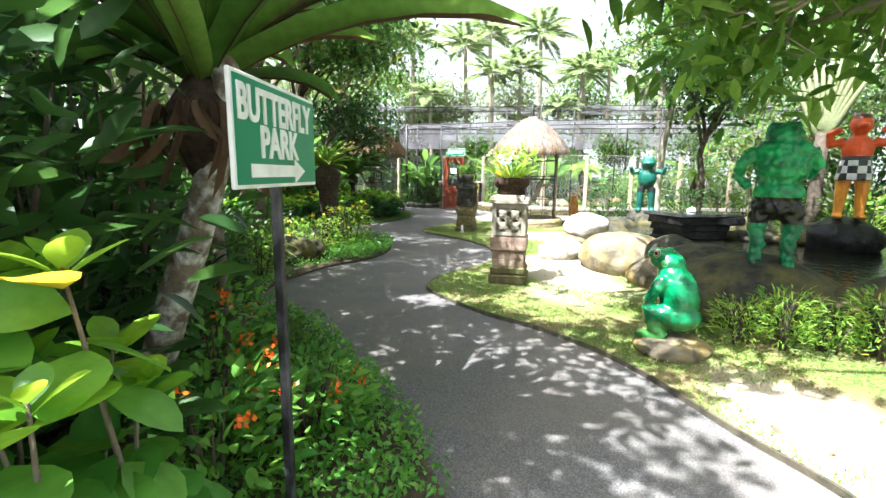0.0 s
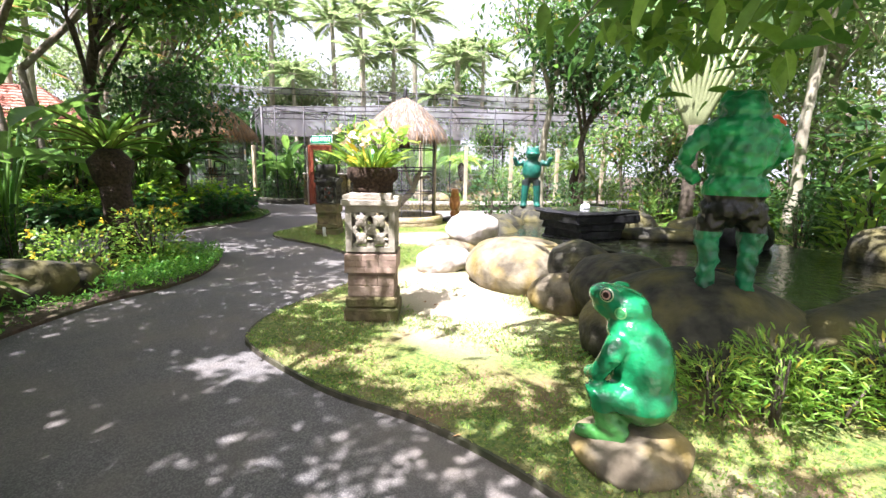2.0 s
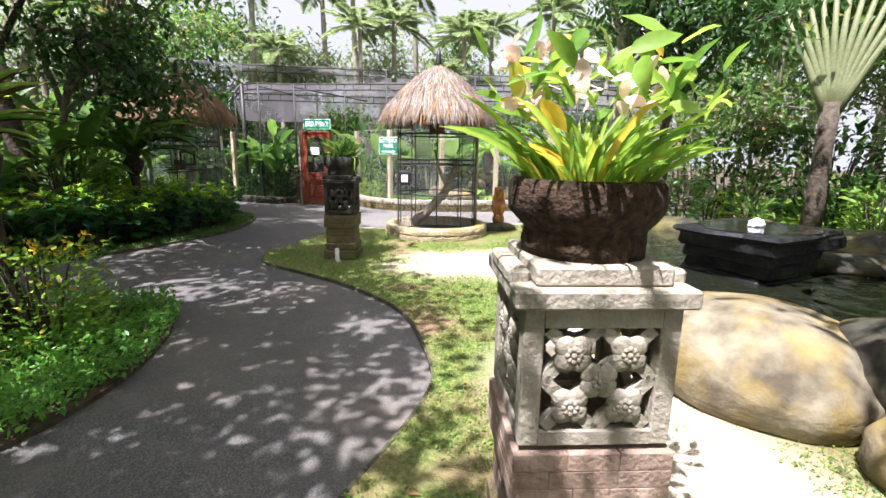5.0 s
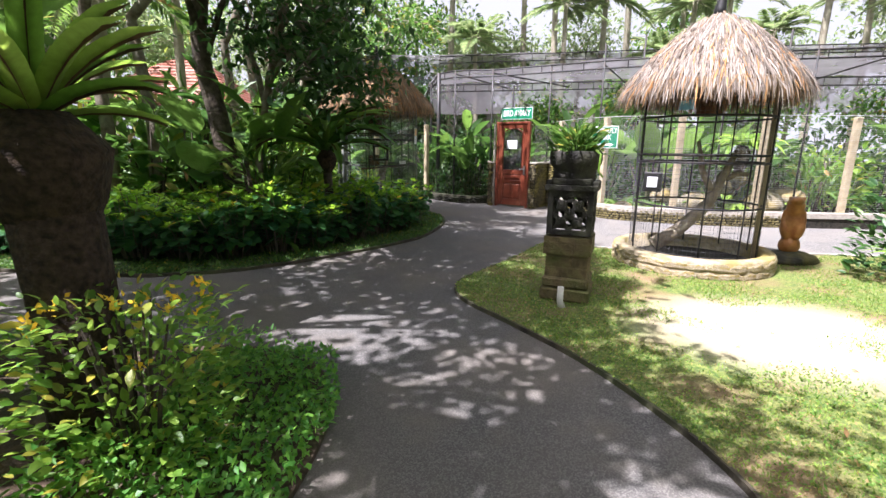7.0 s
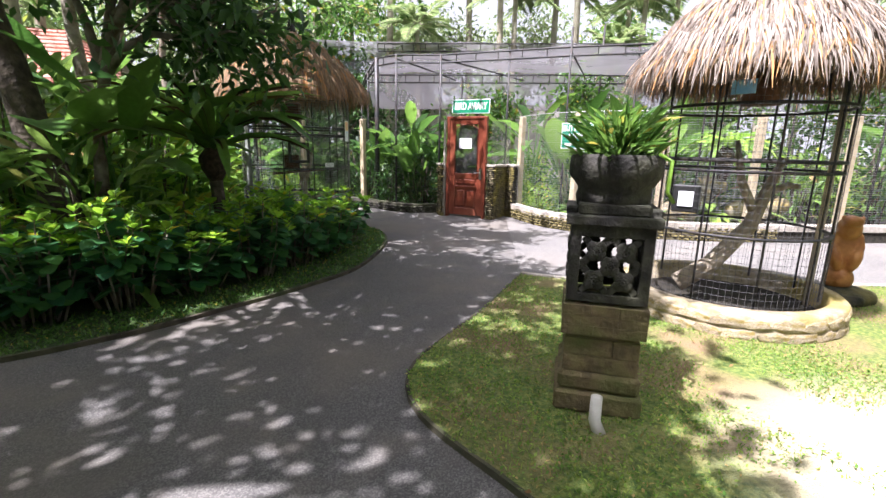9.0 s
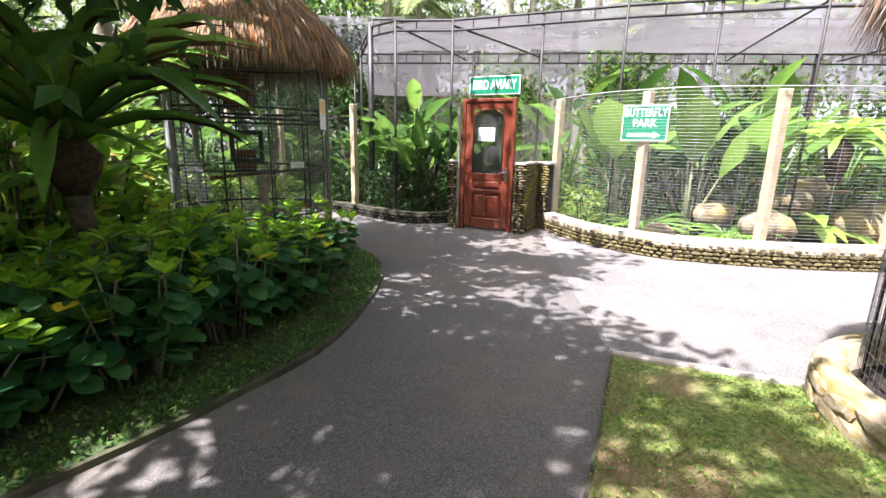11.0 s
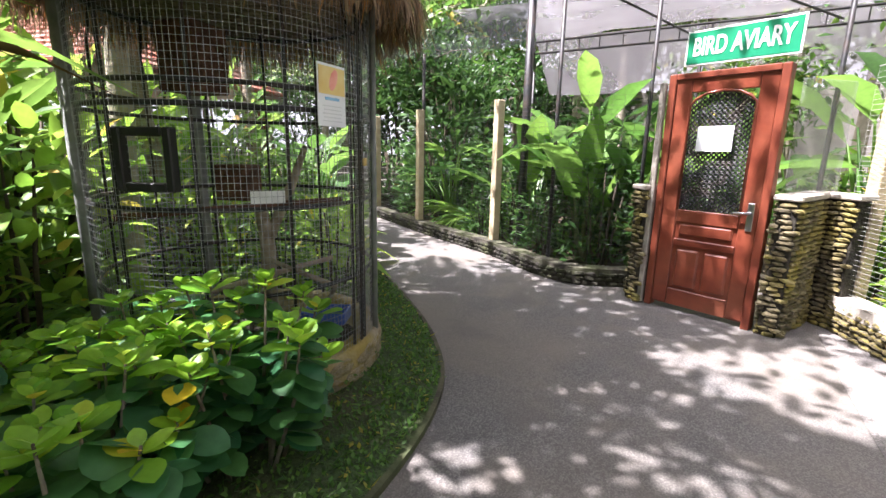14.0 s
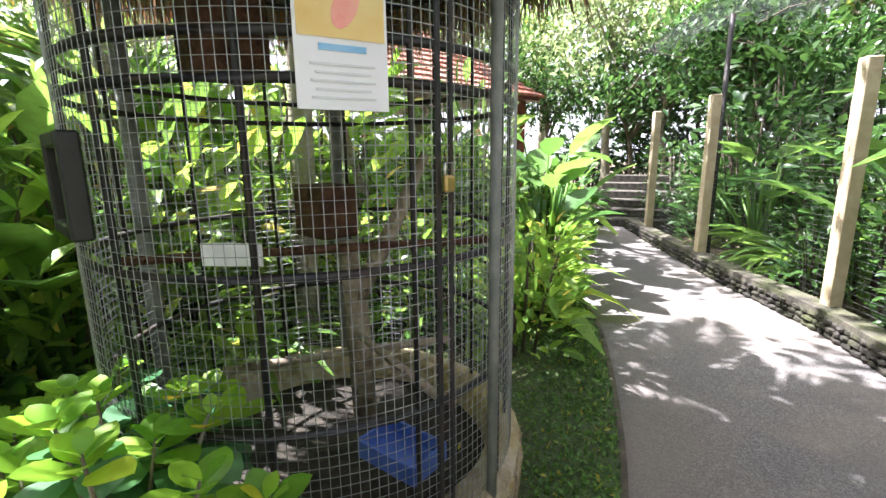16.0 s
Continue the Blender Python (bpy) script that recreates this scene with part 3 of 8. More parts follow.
class Leaves:
    """Gathers leaves of one outline as arrays, for one mesh."""

    def __init__(self):
        self.blocks = []

    def add(self, P, D, N, L, W, outline):
        V, F = outline
        P, D, N = np.atleast_2d(P), np.atleast_2d(D), np.atleast_2d(N)
        n = len(P)
        L, W = np.broadcast_to(L, n), np.broadcast_to(W, n)
        D = D / (np.linalg.norm(D, axis=1, keepdims=True) + 1e-9)
        X = np.cross(D, N)
        X /= np.linalg.norm(X, axis=1, keepdims=True) + 1e-9
        Z = np.cross(X, D)
        v = (P[:, None] + X[:, None] * (V[None, :, 0, None] * W[:, None, None])
             + D[:, None] * (V[None, :, 1, None] * L[:, None, None]) + Z[:, None] * (V[None, :, 2, None] * L[:, None, None]))
        self.blocks.append((v.reshape(-1, 3), n, len(V), F))
        return self

    def done(self, name, mat, parent=None, label="", smooth=True):
        me = bpy.data.meshes.new(name)
        vs, loops, starts, total, off, at = [], [], [], [], 0, 0
        for v, n, k, F in self.blocks:
            vs.append(v)
            lens = np.array([len(f) for f in F])
            flat = np.concatenate([np.array(f) for f in F])
            loops.append((flat[None] + (np.arange(n) * k)[:, None] + off).ravel())
            st = np.concatenate(([0], np.cumsum(lens)[:-1]))
            starts.append((st[None] + (np.arange(n) * lens.sum())[:, None] + at).ravel())
            off += n * k
            at += n * lens.sum()
        v, lo, st = np.concatenate(vs), np.concatenate(loops), np.concatenate(starts)
        me.vertices.add(len(v))
        me.vertices.foreach_set("co", v.ravel().astype(np.float32))
        me.loops.add(len(lo))
        me.loops.foreach_set("vertex_index", lo.astype(np.int32))
        me.polygons.add(len(st))
        me.polygons.foreach_set("loop_start", st.astype(np.int32))
        me.update(calc_edges=True)
        me.validate()
        if smooth:
            me.polygons.foreach_set("use_smooth", [True] * len(me.polygons))
        me.materials.append(mat)
        ob = new(name, me)
        if parent:
            ob.parent = parent
        if label:
            ob["label"] = label
        return ob


def unit(n, up=0.0):
    d = RNG.normal(size=(n, 3))
    d /= np.linalg.norm(d, axis=1, keepdims=True)
    d[:, 2] += up
    return d


# gaps cut into the canopy to put sunny spots on the ground: x, y, half-widths, share of leaves gone
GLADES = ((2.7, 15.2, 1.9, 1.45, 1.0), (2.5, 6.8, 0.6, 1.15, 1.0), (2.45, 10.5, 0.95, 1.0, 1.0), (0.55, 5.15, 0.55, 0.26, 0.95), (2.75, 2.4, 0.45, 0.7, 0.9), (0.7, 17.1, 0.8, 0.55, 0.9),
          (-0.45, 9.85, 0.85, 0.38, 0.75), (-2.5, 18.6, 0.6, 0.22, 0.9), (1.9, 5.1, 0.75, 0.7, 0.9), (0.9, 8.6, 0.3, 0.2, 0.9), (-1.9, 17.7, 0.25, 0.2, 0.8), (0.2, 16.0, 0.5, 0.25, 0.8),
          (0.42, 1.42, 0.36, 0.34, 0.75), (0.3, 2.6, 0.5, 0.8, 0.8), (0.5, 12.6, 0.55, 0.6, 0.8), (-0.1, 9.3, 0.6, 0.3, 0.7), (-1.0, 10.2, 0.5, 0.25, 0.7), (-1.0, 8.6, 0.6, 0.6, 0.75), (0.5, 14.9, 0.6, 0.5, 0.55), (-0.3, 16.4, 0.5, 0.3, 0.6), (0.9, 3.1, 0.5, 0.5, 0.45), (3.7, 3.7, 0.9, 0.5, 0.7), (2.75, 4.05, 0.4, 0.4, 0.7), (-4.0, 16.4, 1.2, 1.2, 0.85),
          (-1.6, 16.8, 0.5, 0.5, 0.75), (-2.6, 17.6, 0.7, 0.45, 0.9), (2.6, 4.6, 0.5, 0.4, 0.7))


def crown(leaves, centres, per, spread, length, width, outline=(KITE_V, KITE_F), droop=-0.35, foot=(0, 0)):
    """Clumps of leaves round the given centres, thinned where their shadow would fall on one of the GLADES."""
    c = np.repeat(np.array(centres, float), per, axis=0)
    n = len(c)
    p = c + RNG.normal(size=(n, 3)) * np.array(spread)
    d = unit(n, droop)
    nn = unit(n, 1.4)
    s = RNG.uniform(0.65, 1.25, n)
    gx = p[:, 0] + foot[0] - SUN_TO.x / SUN_TO.z * p[:, 2]
    gy = p[:, 1] + foot[1] - SUN_TO.y / SUN_TO.z * p[:, 2]
    wave = 0.22 * np.sin(gx * 7.0 + 2.0 * np.sin(gy * 4.0)) + 0.18 * np.sin(gy * 9.0 + gx * 3.0)
    luck = RNG.uniform(0, 1, n)
    keep = np.ones(n, bool)
    for x, y, rx, ry, share in GLADES:
        keep &= ~((((gx - x) / rx) ** 2 + ((gy - y) / ry) ** 2 + wave < 1.0) & (luck < share) & (p[:, 2] > 1.2))
    leaves.add(p[keep], d[keep], nn[keep], length * s[keep], width * s[keep], outline)


def text_mesh(name, words, size, mat, parent, m, bold=0.0, label="", depth=0.002):
    cu = bpy.data.curves.new(name, "FONT")
    cu.body, cu.size, cu.offset, cu.extrude = words, size, bold, depth
    cu.align_x, cu.align_y = "CENTER", "CENTER"
    tmp = new(name, cu)
    me = bpy.data.meshes.new_from_object(tmp.evaluated_get(bpy.context.evaluated_depsgraph_get()))
    bpy.data.objects.remove(tmp)
    me.materials.clear()
    me.materials.append(mat)
    ob = new(name, me)
    ob.parent = parent
    ob.matrix_local = m
    if label:
        ob["label"] = label
    return ob


def boulder(name, x, y, z, rx, ry, rz, mat, label, seed, yaw=0.0, rough=0.16, sub=4, category="rock", group=""):
    bm = bmesh.new()
    bmesh.ops.create_icosphere(bm, subdivisions=sub, radius=1.0)
    o = Vector((seed * 3.1, seed * 1.7, seed * 0.9))
    for v in bm.verts:
        c = v.co.copy()
        k = 1 + rough * 1.6 * (noise.noise(c * 0.9 + o)) + rough * 0.6 * noise.noise(c * 2.3 + o) + rough * 0.18 * noise.noise(c * 7 + o)
        v.co = Vector((c.x * rx, c.y * ry, c.z * rz)) * k
    ob = part(name, bm, mat, None, "", True)
    ob.matrix_basis = pose(x, y, z, 0, 0, yaw)
    return tagged(ob, label, category, group)


# ---- ground ----
EAST_EDGE = catmull([(2.95, -6), (2.85, -2), (2.8, 0.6), (2.64, 2.0), (2.4, 2.64), (2.08, 3.53), (1.6, 4.2), (1.04, 4.69), (0.48, 5.42),
                     (0.38, 5.78), (0.52, 6.3), (1.0, 7.0), (1.24, 7.45), (1.29, 7.95), (1.25, 8.7), (1.05, 9.25), (0.7, 9.85), (0.25, 10.4),
                     (-0.22, 10.95), (-0.33, 11.4), (-0.15, 11.9), (0.2, 12.6), (0.68, 13.78)], 0.12)
BED_EDGE = catmull([(1.3, -6), (1.3, -1), (1.1, 1.0), (0.79, 2.1), (0.27, 3.0), (-0.4, 3.9), (-1.2, 4.6), (-1.5, 5.3), (-1.47, 5.9), (-1.2, 6.8),
                    (-0.82, 7.35), (-0.62, 8.0), (-0.65, 8.8), (-0.9, 9.35), (-1.4, 9.6), (-2.4, 9.5), (-5, 9.1), (-14, 8.4)], 0.12)
HEDGE_EDGE = catmull([(-14, 10.7), (-5, 10.95), (-3.33, 11.2), (-2.5, 11.8), (-1.9, 12.6), (-1.55, 13.15), (-1.2, 13.9), (-1.09, 15.1),
                      (-1.2, 15.95), (-1.52, 16.55), (-2.1, 17.2), (-3.1, 18.1), (-4.0, 18.7), (-5.6, 19.9), (-7.2, 21.2)], 0.12)

bm = bmesh.new()
bmesh.ops.create_grid(bm, x_segments=2, y_segments=2, size=400)
ground = part("ground", bm, M["soil"])
ground.location.z = -0.09
tagged(ground, "bare dark garden soil reaching to the horizon", "", "", "structure")
sheet("road", [(-16, -8), (5, -8), (5, 14.3), (16, 14.3), (16, 19.6), (1.0, 19.6), (-1.0, 19.4), (-4.4, 21.6), (-9, 24.5), (-16, 24.5)], 0.0, 0.12,
      M["asphalt"], "grey rough tarmac garden path with fine chippings")
sheet("pavement", [(0.69, 13.85), (1.75, 13.46), (4.4, 13.75), (15, 14.0), (15, 16.8), (4.2, 16.6), (2.7, 16.75), (2.1, 17.2), (1.6, 17.9), (1.0, 18.4), (0.9, 17.3), (0.8, 15.5)],
      0.004, 0.05, M["sunlit_asphalt"], "grey tarmac along the aviary wall, painted paler like sunlight")
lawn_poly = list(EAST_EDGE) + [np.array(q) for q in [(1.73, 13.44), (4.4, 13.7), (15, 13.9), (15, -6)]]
sheet("lawn", lawn_poly, 0.035, 0.1, M["lawn"], "patchy short grass with bare sandy spots paled to look sunlit")
bed_poly = list(BED_EDGE) + [np.array((-14, -6))]
sheet("garden_bed", bed_poly, 0.03, 0.1, M["soil"], "dark planted garden soil beside the path")
hedge_poly = list(HEDGE_EDGE) + [np.array(q) for q in [(-9, 23.2), (-16, 24)]]
sheet("hedge_bed", hedge_poly, 0.03, 0.1, M["moss_lawn"], "mossy shaded strip of grass under the hedge")


def kerb(name, line, width, z, mat, label):
    b = Build()
    p = [Vector((q[0], q[1], 0)) for q in line]
    left, right = [], []
    for i, q in enumerate(p):
        d = (p[min(i + 1, len(p) - 1)] - p[max(i - 1, 0)]).normalized()
        s = Vector((-d.y, d.x, 0)) * width / 2
        j = 0.004 * noise.noise(q * 4)
        left.append(q + s + Vector((0, 0, z + j)))
        right.append(q - s + Vector((0, 0, z + j)))
    n = len(p)
    v = left + right + [Vector((q.x, q.y, -0.08)) for q in left] + [Vector((q.x, q.y, -0.08)) for q in right]
    f = []
    for i in range(n - 1):
        f += [(i, i + 1, n + i + 1, n + i), (2 * n + i, 2 * n + i + 1, i + 1, i), (n + i, n + i + 1, 3 * n + i + 1, 3 * n + i)]
    b.add(v, f)
    return tagged(b.done(name, mat, None, "", False), label, "", "", "structure")


kerb("kerb_east", EAST_EDGE, 0.02, 0.037, M["kerb"], "thin dark weathered edging between path and lawn")
kerb("kerb_hedge", HEDGE_EDGE, 0.028, 0.036, M["kerb"], "thin dark weathered edging beside the hedge strip")
kerb("kerb_pavement", [(0.69, 13.80), (1.75, 13.43), (4.4, 13.7), (12, 13.85)], 0.07, 0.05, M["cement"], "low cement edging of the pale paving")


def edge_points(line, count, inward, jitter):
    """Points along a plan line, set off to its left by inward plus chance."""
    q = np.array(line)
    i = RNG.integers(0, len(q) - 1, count)
    d = q[i + 1] - q[i]
    d /= np.linalg.norm(d, axis=1, keepdims=True) + 1e-9
    off = inward + np.abs(RNG.normal(size=count)) * jitter
    return q[i] + np.stack([-d[:, 1], d[:, 0]], 1) * off[:, None] + d * RNG.uniform(-0.06, 0.06, (count, 1))


def blades(name, xy, z, length, width, mat, label, up=2.2):
    n = len(xy)
    le = Leaves()
    P = np.column_stack([xy, np.full(n, z)])
    le.add(P, unit(n, up), unit(n), length * RNG.uniform(0.5, 1.3, n), width, (BLADE_V, BLADE_F))
    return tagged(le.done(name, mat, None, "", False), label, "grass", "", "stuff")


xy = RNG.uniform((-0.5, 1.5), (6, 13.8), (150000, 2))
xy = xy[inside(lawn_poly, xy[:, 0], xy[:, 1])]
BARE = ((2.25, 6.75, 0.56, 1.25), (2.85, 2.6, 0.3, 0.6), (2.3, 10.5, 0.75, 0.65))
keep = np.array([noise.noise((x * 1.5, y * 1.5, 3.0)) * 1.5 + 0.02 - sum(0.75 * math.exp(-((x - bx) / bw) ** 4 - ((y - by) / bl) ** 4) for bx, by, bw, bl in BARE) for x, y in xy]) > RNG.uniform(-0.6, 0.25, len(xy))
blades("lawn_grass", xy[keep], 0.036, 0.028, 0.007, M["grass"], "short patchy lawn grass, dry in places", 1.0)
blades("hedge_grass", edge_points(HEDGE_EDGE, 16000, 0.02, 0.32), 0.028, 0.045, 0.012, M["mid_leaf"], "low mossy grass strip beside the path", 0.9)

le = Leaves()
spots = edge_points(HEDGE_EDGE, 15000, 0.03, 0.3)
n = len(spots)
h = np.array([0.015 + 0.05 * max(0, noise.noise((x * 3, y * 3, 1)) + 0.35) for x, y in spots])
le.add(np.column_stack([spots, 0.03 + h * RNG.uniform(0.3, 1.1, n)]), unit(n, 0.2), unit(n, 1.8), RNG.uniform(0.02, 0.042, n), RNG.uniform(0.012, 0.024, n), (KITE_V, KITE_F))
tagged(le.done("strip_cover", M["mid_leaf"]), "small-leaved creeping cover under the hedge", "ground cover", "", "stuff")
xy = RNG.uniform((-0.5, 2.2), (3.4, 13.6), (60000, 2))
xy = xy[inside(lawn_poly, xy[:, 0], xy[:, 1])]
keep = np.array([noise.noise((x * 1.5, y * 1.5, 3.0)) * 1.5 + 0.05 - sum(0.9 * math.exp(-((x - bx) / bw) ** 4 - ((y - by) / bl) ** 4) for bx, by, bw, bl in BARE) for x, y in xy]) > RNG.uniform(-0.5, 0.3, len(xy))
xy = xy[keep]
n = len(xy)
le = Leaves().add(np.column_stack([xy, 0.04 + RNG.uniform(0, 0.018, n)]), unit(n, 0.1), unit(n, 2.2), RNG.uniform(0.014, 0.03, n), RNG.uniform(0.008, 0.016, n), (KITE_V, KITE_F))
tagged(le.done("lawn_clover", M["grass"]), "small flat-leaved weeds among the lawn grass", "grass", "", "stuff")

# ---- creeping ground cover on the west bed ----
le = Leaves()
spots = np.concatenate([edge_points(BED_EDGE, 9000, -0.06, 0.30), RNG.uniform((-1.0, 1.2), (0.7, 4.4), (9000, 2)), RNG.uniform((-1.6, 7.2), (-0.6, 9.4), (5000, 2))])
spots = spots[inside([(1.1, -6), (1.05, 1.0), (0.84, 2.15), (0.3, 3.08), (-0.38, 4.0), (-1.15, 4.7), (-1.42, 5.3), (-1.4, 5.9), (-1.15, 6.85), (-0.76, 7.35), (-0.55, 8.0), (-0.58, 8.85),
                      (-0.85, 9.42), (-1.4, 9.68), (-2.4, 9.55), (-14, 8.6), (-14, -6)], spots[:, 0], spots[:, 1])]
n = len(spots)
h = np.array([0.06 + 0.10 * (noise.noise((x * 2, y * 2, 0)) + 0.5) for x, y in spots])
P = np.column_stack([spots, 0.03 + h * RNG.uniform(0.3, 1.2, n)])
le.add(P, unit(n, 0.15), unit(n, 1.6), RNG.uniform(0.03, 0.06, n), RNG.uniform(0.018, 0.032, n), (KITE_V, KITE_F))
tagged(le.done("ground_cover", M["lime_leaf"]), "creeping small-leaved ground cover along the path", "ground cover", "", "stuff")

# ---- fallen leaves ----
n = 260
P = np.column_stack([RNG.uniform(-1.2, 4.5, n), RNG.uniform(1, 16, n), np.full(n, 0.05)])
P = P[inside(lawn_poly, P[:, 0], P[:, 1])]
le = Leaves().add(P, unit(len(P), 0) * np.array((1, 1, 0.1)), unit(len(P), 3), RNG.uniform(0.03, 0.07, len(P)), RNG.uniform(0.015, 0.03, len(P)), (KITE_V, KITE_F))
tagged(le.done("fallen_leaves", M["dry_leaf"]), "scattered dry fallen leaves on the ground", "leaf litter", "", "stuff")


# ---- plants ----
def tree(name, x, y, trunk, radius, tops, leaf_mat, bark, label, per=260, spread=(0.5, 0.5, 0.35), length=0.14, width=0.065, limb=0.045, z=0.0, outline=None, fork=None):
    """A tree: trunk polyline from its foot, limbs from the trunk's upper half to each of the crown's clump centres."""
    e = base(name, x, y, z, 0, label, "tree")
    t = [Vector(p) for p in trunk]
    n = len(t)
    b = Build()
    fine, rad = [], []
    for i in range(n - 1):
        for k in range(4):
            s = k / 4
            q = t[i].lerp(t[i + 1], s)
            q = q + Vector((noise.noise(q * 1.3 + Vector((x, y, 0))), noise.noise(q * 1.3 + Vector((y, x, 5))), 0)) * radius * 0.5
            fine.append(q)
            g = (i + s) / (n - 1)
            rad.append(radius * (1.35 - 0.35 * min(1, g * 6)) * (1 - 0.55 * g))
    fine.append(t[-1])
    rad.append(radius * 0.4)
    b.tube(fine, rad, 12)
    b.done("trunk", bark, e)
    lim = Build()
    for c in tops:
        c = Vector(c)
        gx, gy = c.x + x - SUN_TO.x / SUN_TO.z * c.z, c.y + y - SUN_TO.y / SUN_TO.z * c.z
        if any(((gx - q[0]) / q[2]) ** 2 + ((gy - q[1]) / q[3]) ** 2 < 1.0 and q[4] >= 0.85 for q in GLADES):
            continue
        i = min(len(fine) - 1, int(len(fine) * (fork if fork else RNG.uniform(0.55, 0.98))))
        s = fine[i]
        mid = s.lerp(c, 0.5) + Vector((RNG.normal() * 0.15, RNG.normal() * 0.15, 0.18))
        lim.tube([s, s.lerp(mid, 0.5) + Vector((0, 0, 0.08)), mid, mid.lerp(c, 0.6), c], [limb, limb * 0.85, limb * 0.65, limb * 0.45, limb * 0.2], 6)
        for _ in range(3):
            e2 = c + Vector(RNG.normal(size=3) * np.array(spread) * 1.2)
            lim.tube([mid.lerp(c, 0.6), c.lerp(e2, 0.5) + Vector((0, 0, 0.05)), e2], [limb * 0.35, limb * 0.22, limb * 0.08], 4)
    lim.done("limb", bark, e)
    le = Leaves()
    crown(le, tops, per, spread, length, width, outline or (KITE_V, KITE_F), foot=(x, y))
    le.done("crown", leaf_mat, e)
    return e


def around(cx, cy, cz, rx, ry, rz, n):
    """Clump centres spread in an ellipsoid, more of them near its skin."""
    d = unit(n)
    d /= np.linalg.norm(d, axis=1, keepdims=True)
    r = RNG.uniform(0.45, 1.0, n)[:, None]
    return [tuple(q) for q in np.array((cx, cy, cz)) + d * r * np.array((rx, ry, rz))]


def rosette(name, x, y, z, count, length, width, mat, label, category, rise=0.7, outline=None, centre=None, yaw=0.0, group="", ribs=False):
    """A ring of long arching leaves from one heart."""
    e = base(name, x, y, z, yaw, label, category, group)
    le = Leaves()
    a = np.arange(count) * 2.39996 + RNG.uniform(-0.2, 0.2, count)
    up = np.linspace(rise * 2.2, rise * 0.35, count)
    D = np.column_stack([np.cos(a), np.sin(a), up])
    N = np.column_stack([-np.cos(a) * up, -np.sin(a) * up, np.ones(count)])
    P = np.column_stack([np.cos(a) * 0.02, np.sin(a) * 0.02, np.zeros(count)])
    s = RNG.uniform(0.7, 1.1, count)
    le.add(P, D, N, length * s, width * s, outline or STRAP)
    le.done("leaves", mat, e)
    if ribs:
        N = N / np.linalg.norm(N, axis=1, keepdims=True)
        Leaves().add(P - N * 0.006, D, N, length * s * 0.96, 0.016, outline or STRAP).done("midrib", M["dead_frond"], e, "dark midribs under the fronds")
    if centre:
        b = Build()
        r, hgt = centre
        b.tube([(0, 0, -hgt), (0, 0, -hgt * 0.6), (0, 0, -hgt * 0.2), (0, 0, 0.05)], [r * 0.45, r * 0.9, r * 1.1, r * 0.5], 12)
        b.done("root_ball", M["root_mass"], e)
    return e


def bush(name, x, y, z, rx, ry, h, count, length, width, mat, label, outline=None, tips=None, tip_count=0, category="shrub", group="", low=0.25, flowers=None, flower_count=0, stems=7, updir=0.35):
    """A shrub of several thin stems with leaves set outward from them."""
    e = base(name, x, y, z, 0, label, category, group)
    b = Build()
    for i in range(stems):
        a, r = RNG.uniform(0, 6.28), RNG.uniform(0.1, 0.75)
        px, py = math.cos(a) * rx * r, math.sin(a) * ry * r
        b.tube([(px * 0.35, py * 0.35, 0), (px * 0.6, py * 0.6, h * 0.45), (px, py, h * 0.9)], [0.012, 0.009, 0.004], 5)
    b.done("stem", M["dark_bark"], e)

    def leaves(k, zlo, zhi, mt, nm, sc=1.0, updir=0.35):
        d = unit(k)
        d /= np.linalg.norm(d, axis=1, keepdims=True)
        r = RNG.uniform(0.55, 1.0, k) ** 0.6
        P = np.column_stack([d[:, 0] * rx * r, d[:, 1] * ry * r, zlo + (zhi - zlo) * RNG.uniform(0, 1, k)])
        D = np.column_stack([d[:, 0], d[:, 1], RNG.uniform(-0.5, 0.6, k) + updir])
        s = RNG.uniform(0.6, 1.15, k) * sc
        Leaves().add(P, D + RNG.normal(size=(k, 3)) * 0.3, unit(k, 1.5), length * s, width * s, outline or (OVAL_V, OVAL_F)).done(nm, mt, e)

    leaves(count, h * low, h, mat, "foliage", 1.0, updir)
    if tips:
        leaves(tip_count, h * 0.82, h * 1.08, tips, "young_leaves", 1.1, 0.7)
    if flowers:
        k = flower_count
        d = unit(k)
        c = np.column_stack([d[:, 0] * rx * 0.9, d[:, 1] * ry * 0.9, h * RNG.uniform(0.55, 1.05, k)])
        c = np.repeat(c, 14, 0) + RNG.normal(size=(k * 14, 3)) * 0.018
        Leaves().add(c, unit(len(c), 0.5), unit(len(c), 1), 0.03, 0.02, (KITE_V, KITE_F)).done("blossom", flowers, e)
    return e


def pinnate(le, P0, direction, length, droop, leaflets, leaf_len, leaf_w, spread=0.9):
    """One feathered frond: a curved rib with leaflets on both sides. Returns the rib."""
    d = Vector(direction).normalized()
    side = d.cross(Vector((0, 0, 1))).normalized()
    pts = []
    for i in range(9):
        s = i / 8
        pts.append(Vector(P0) + d * length * s + Vector((0, 0, -droop * length * s * s)))
    s = np.repeat(np.linspace(0.12, 1.0, leaflets), 2)
    sg = np.tile((1, -1), leaflets)
    P = np.array([pts[min(7, int(q * 8))].lerp(pts[min(8, int(q * 8) + 1)], q * 8 - int(q * 8)) for q in s])
    D = np.array(side)[None] * sg[:, None] * spread + np.array(d)[None] * 0.75 + np.array((0, 0, -0.25))[None] + RNG.normal(size=(len(s), 3)) * 0.07
    L = leaf_len * np.sin(np.pi * np.clip(s * 0.8 + 0.15, 0, 1)) + 0.03
    le.add(P, D, np.tile((0, 0, 1.0), (len(s), 1)), L, leaf_w, (KITE_V, KITE_F))
    return pts


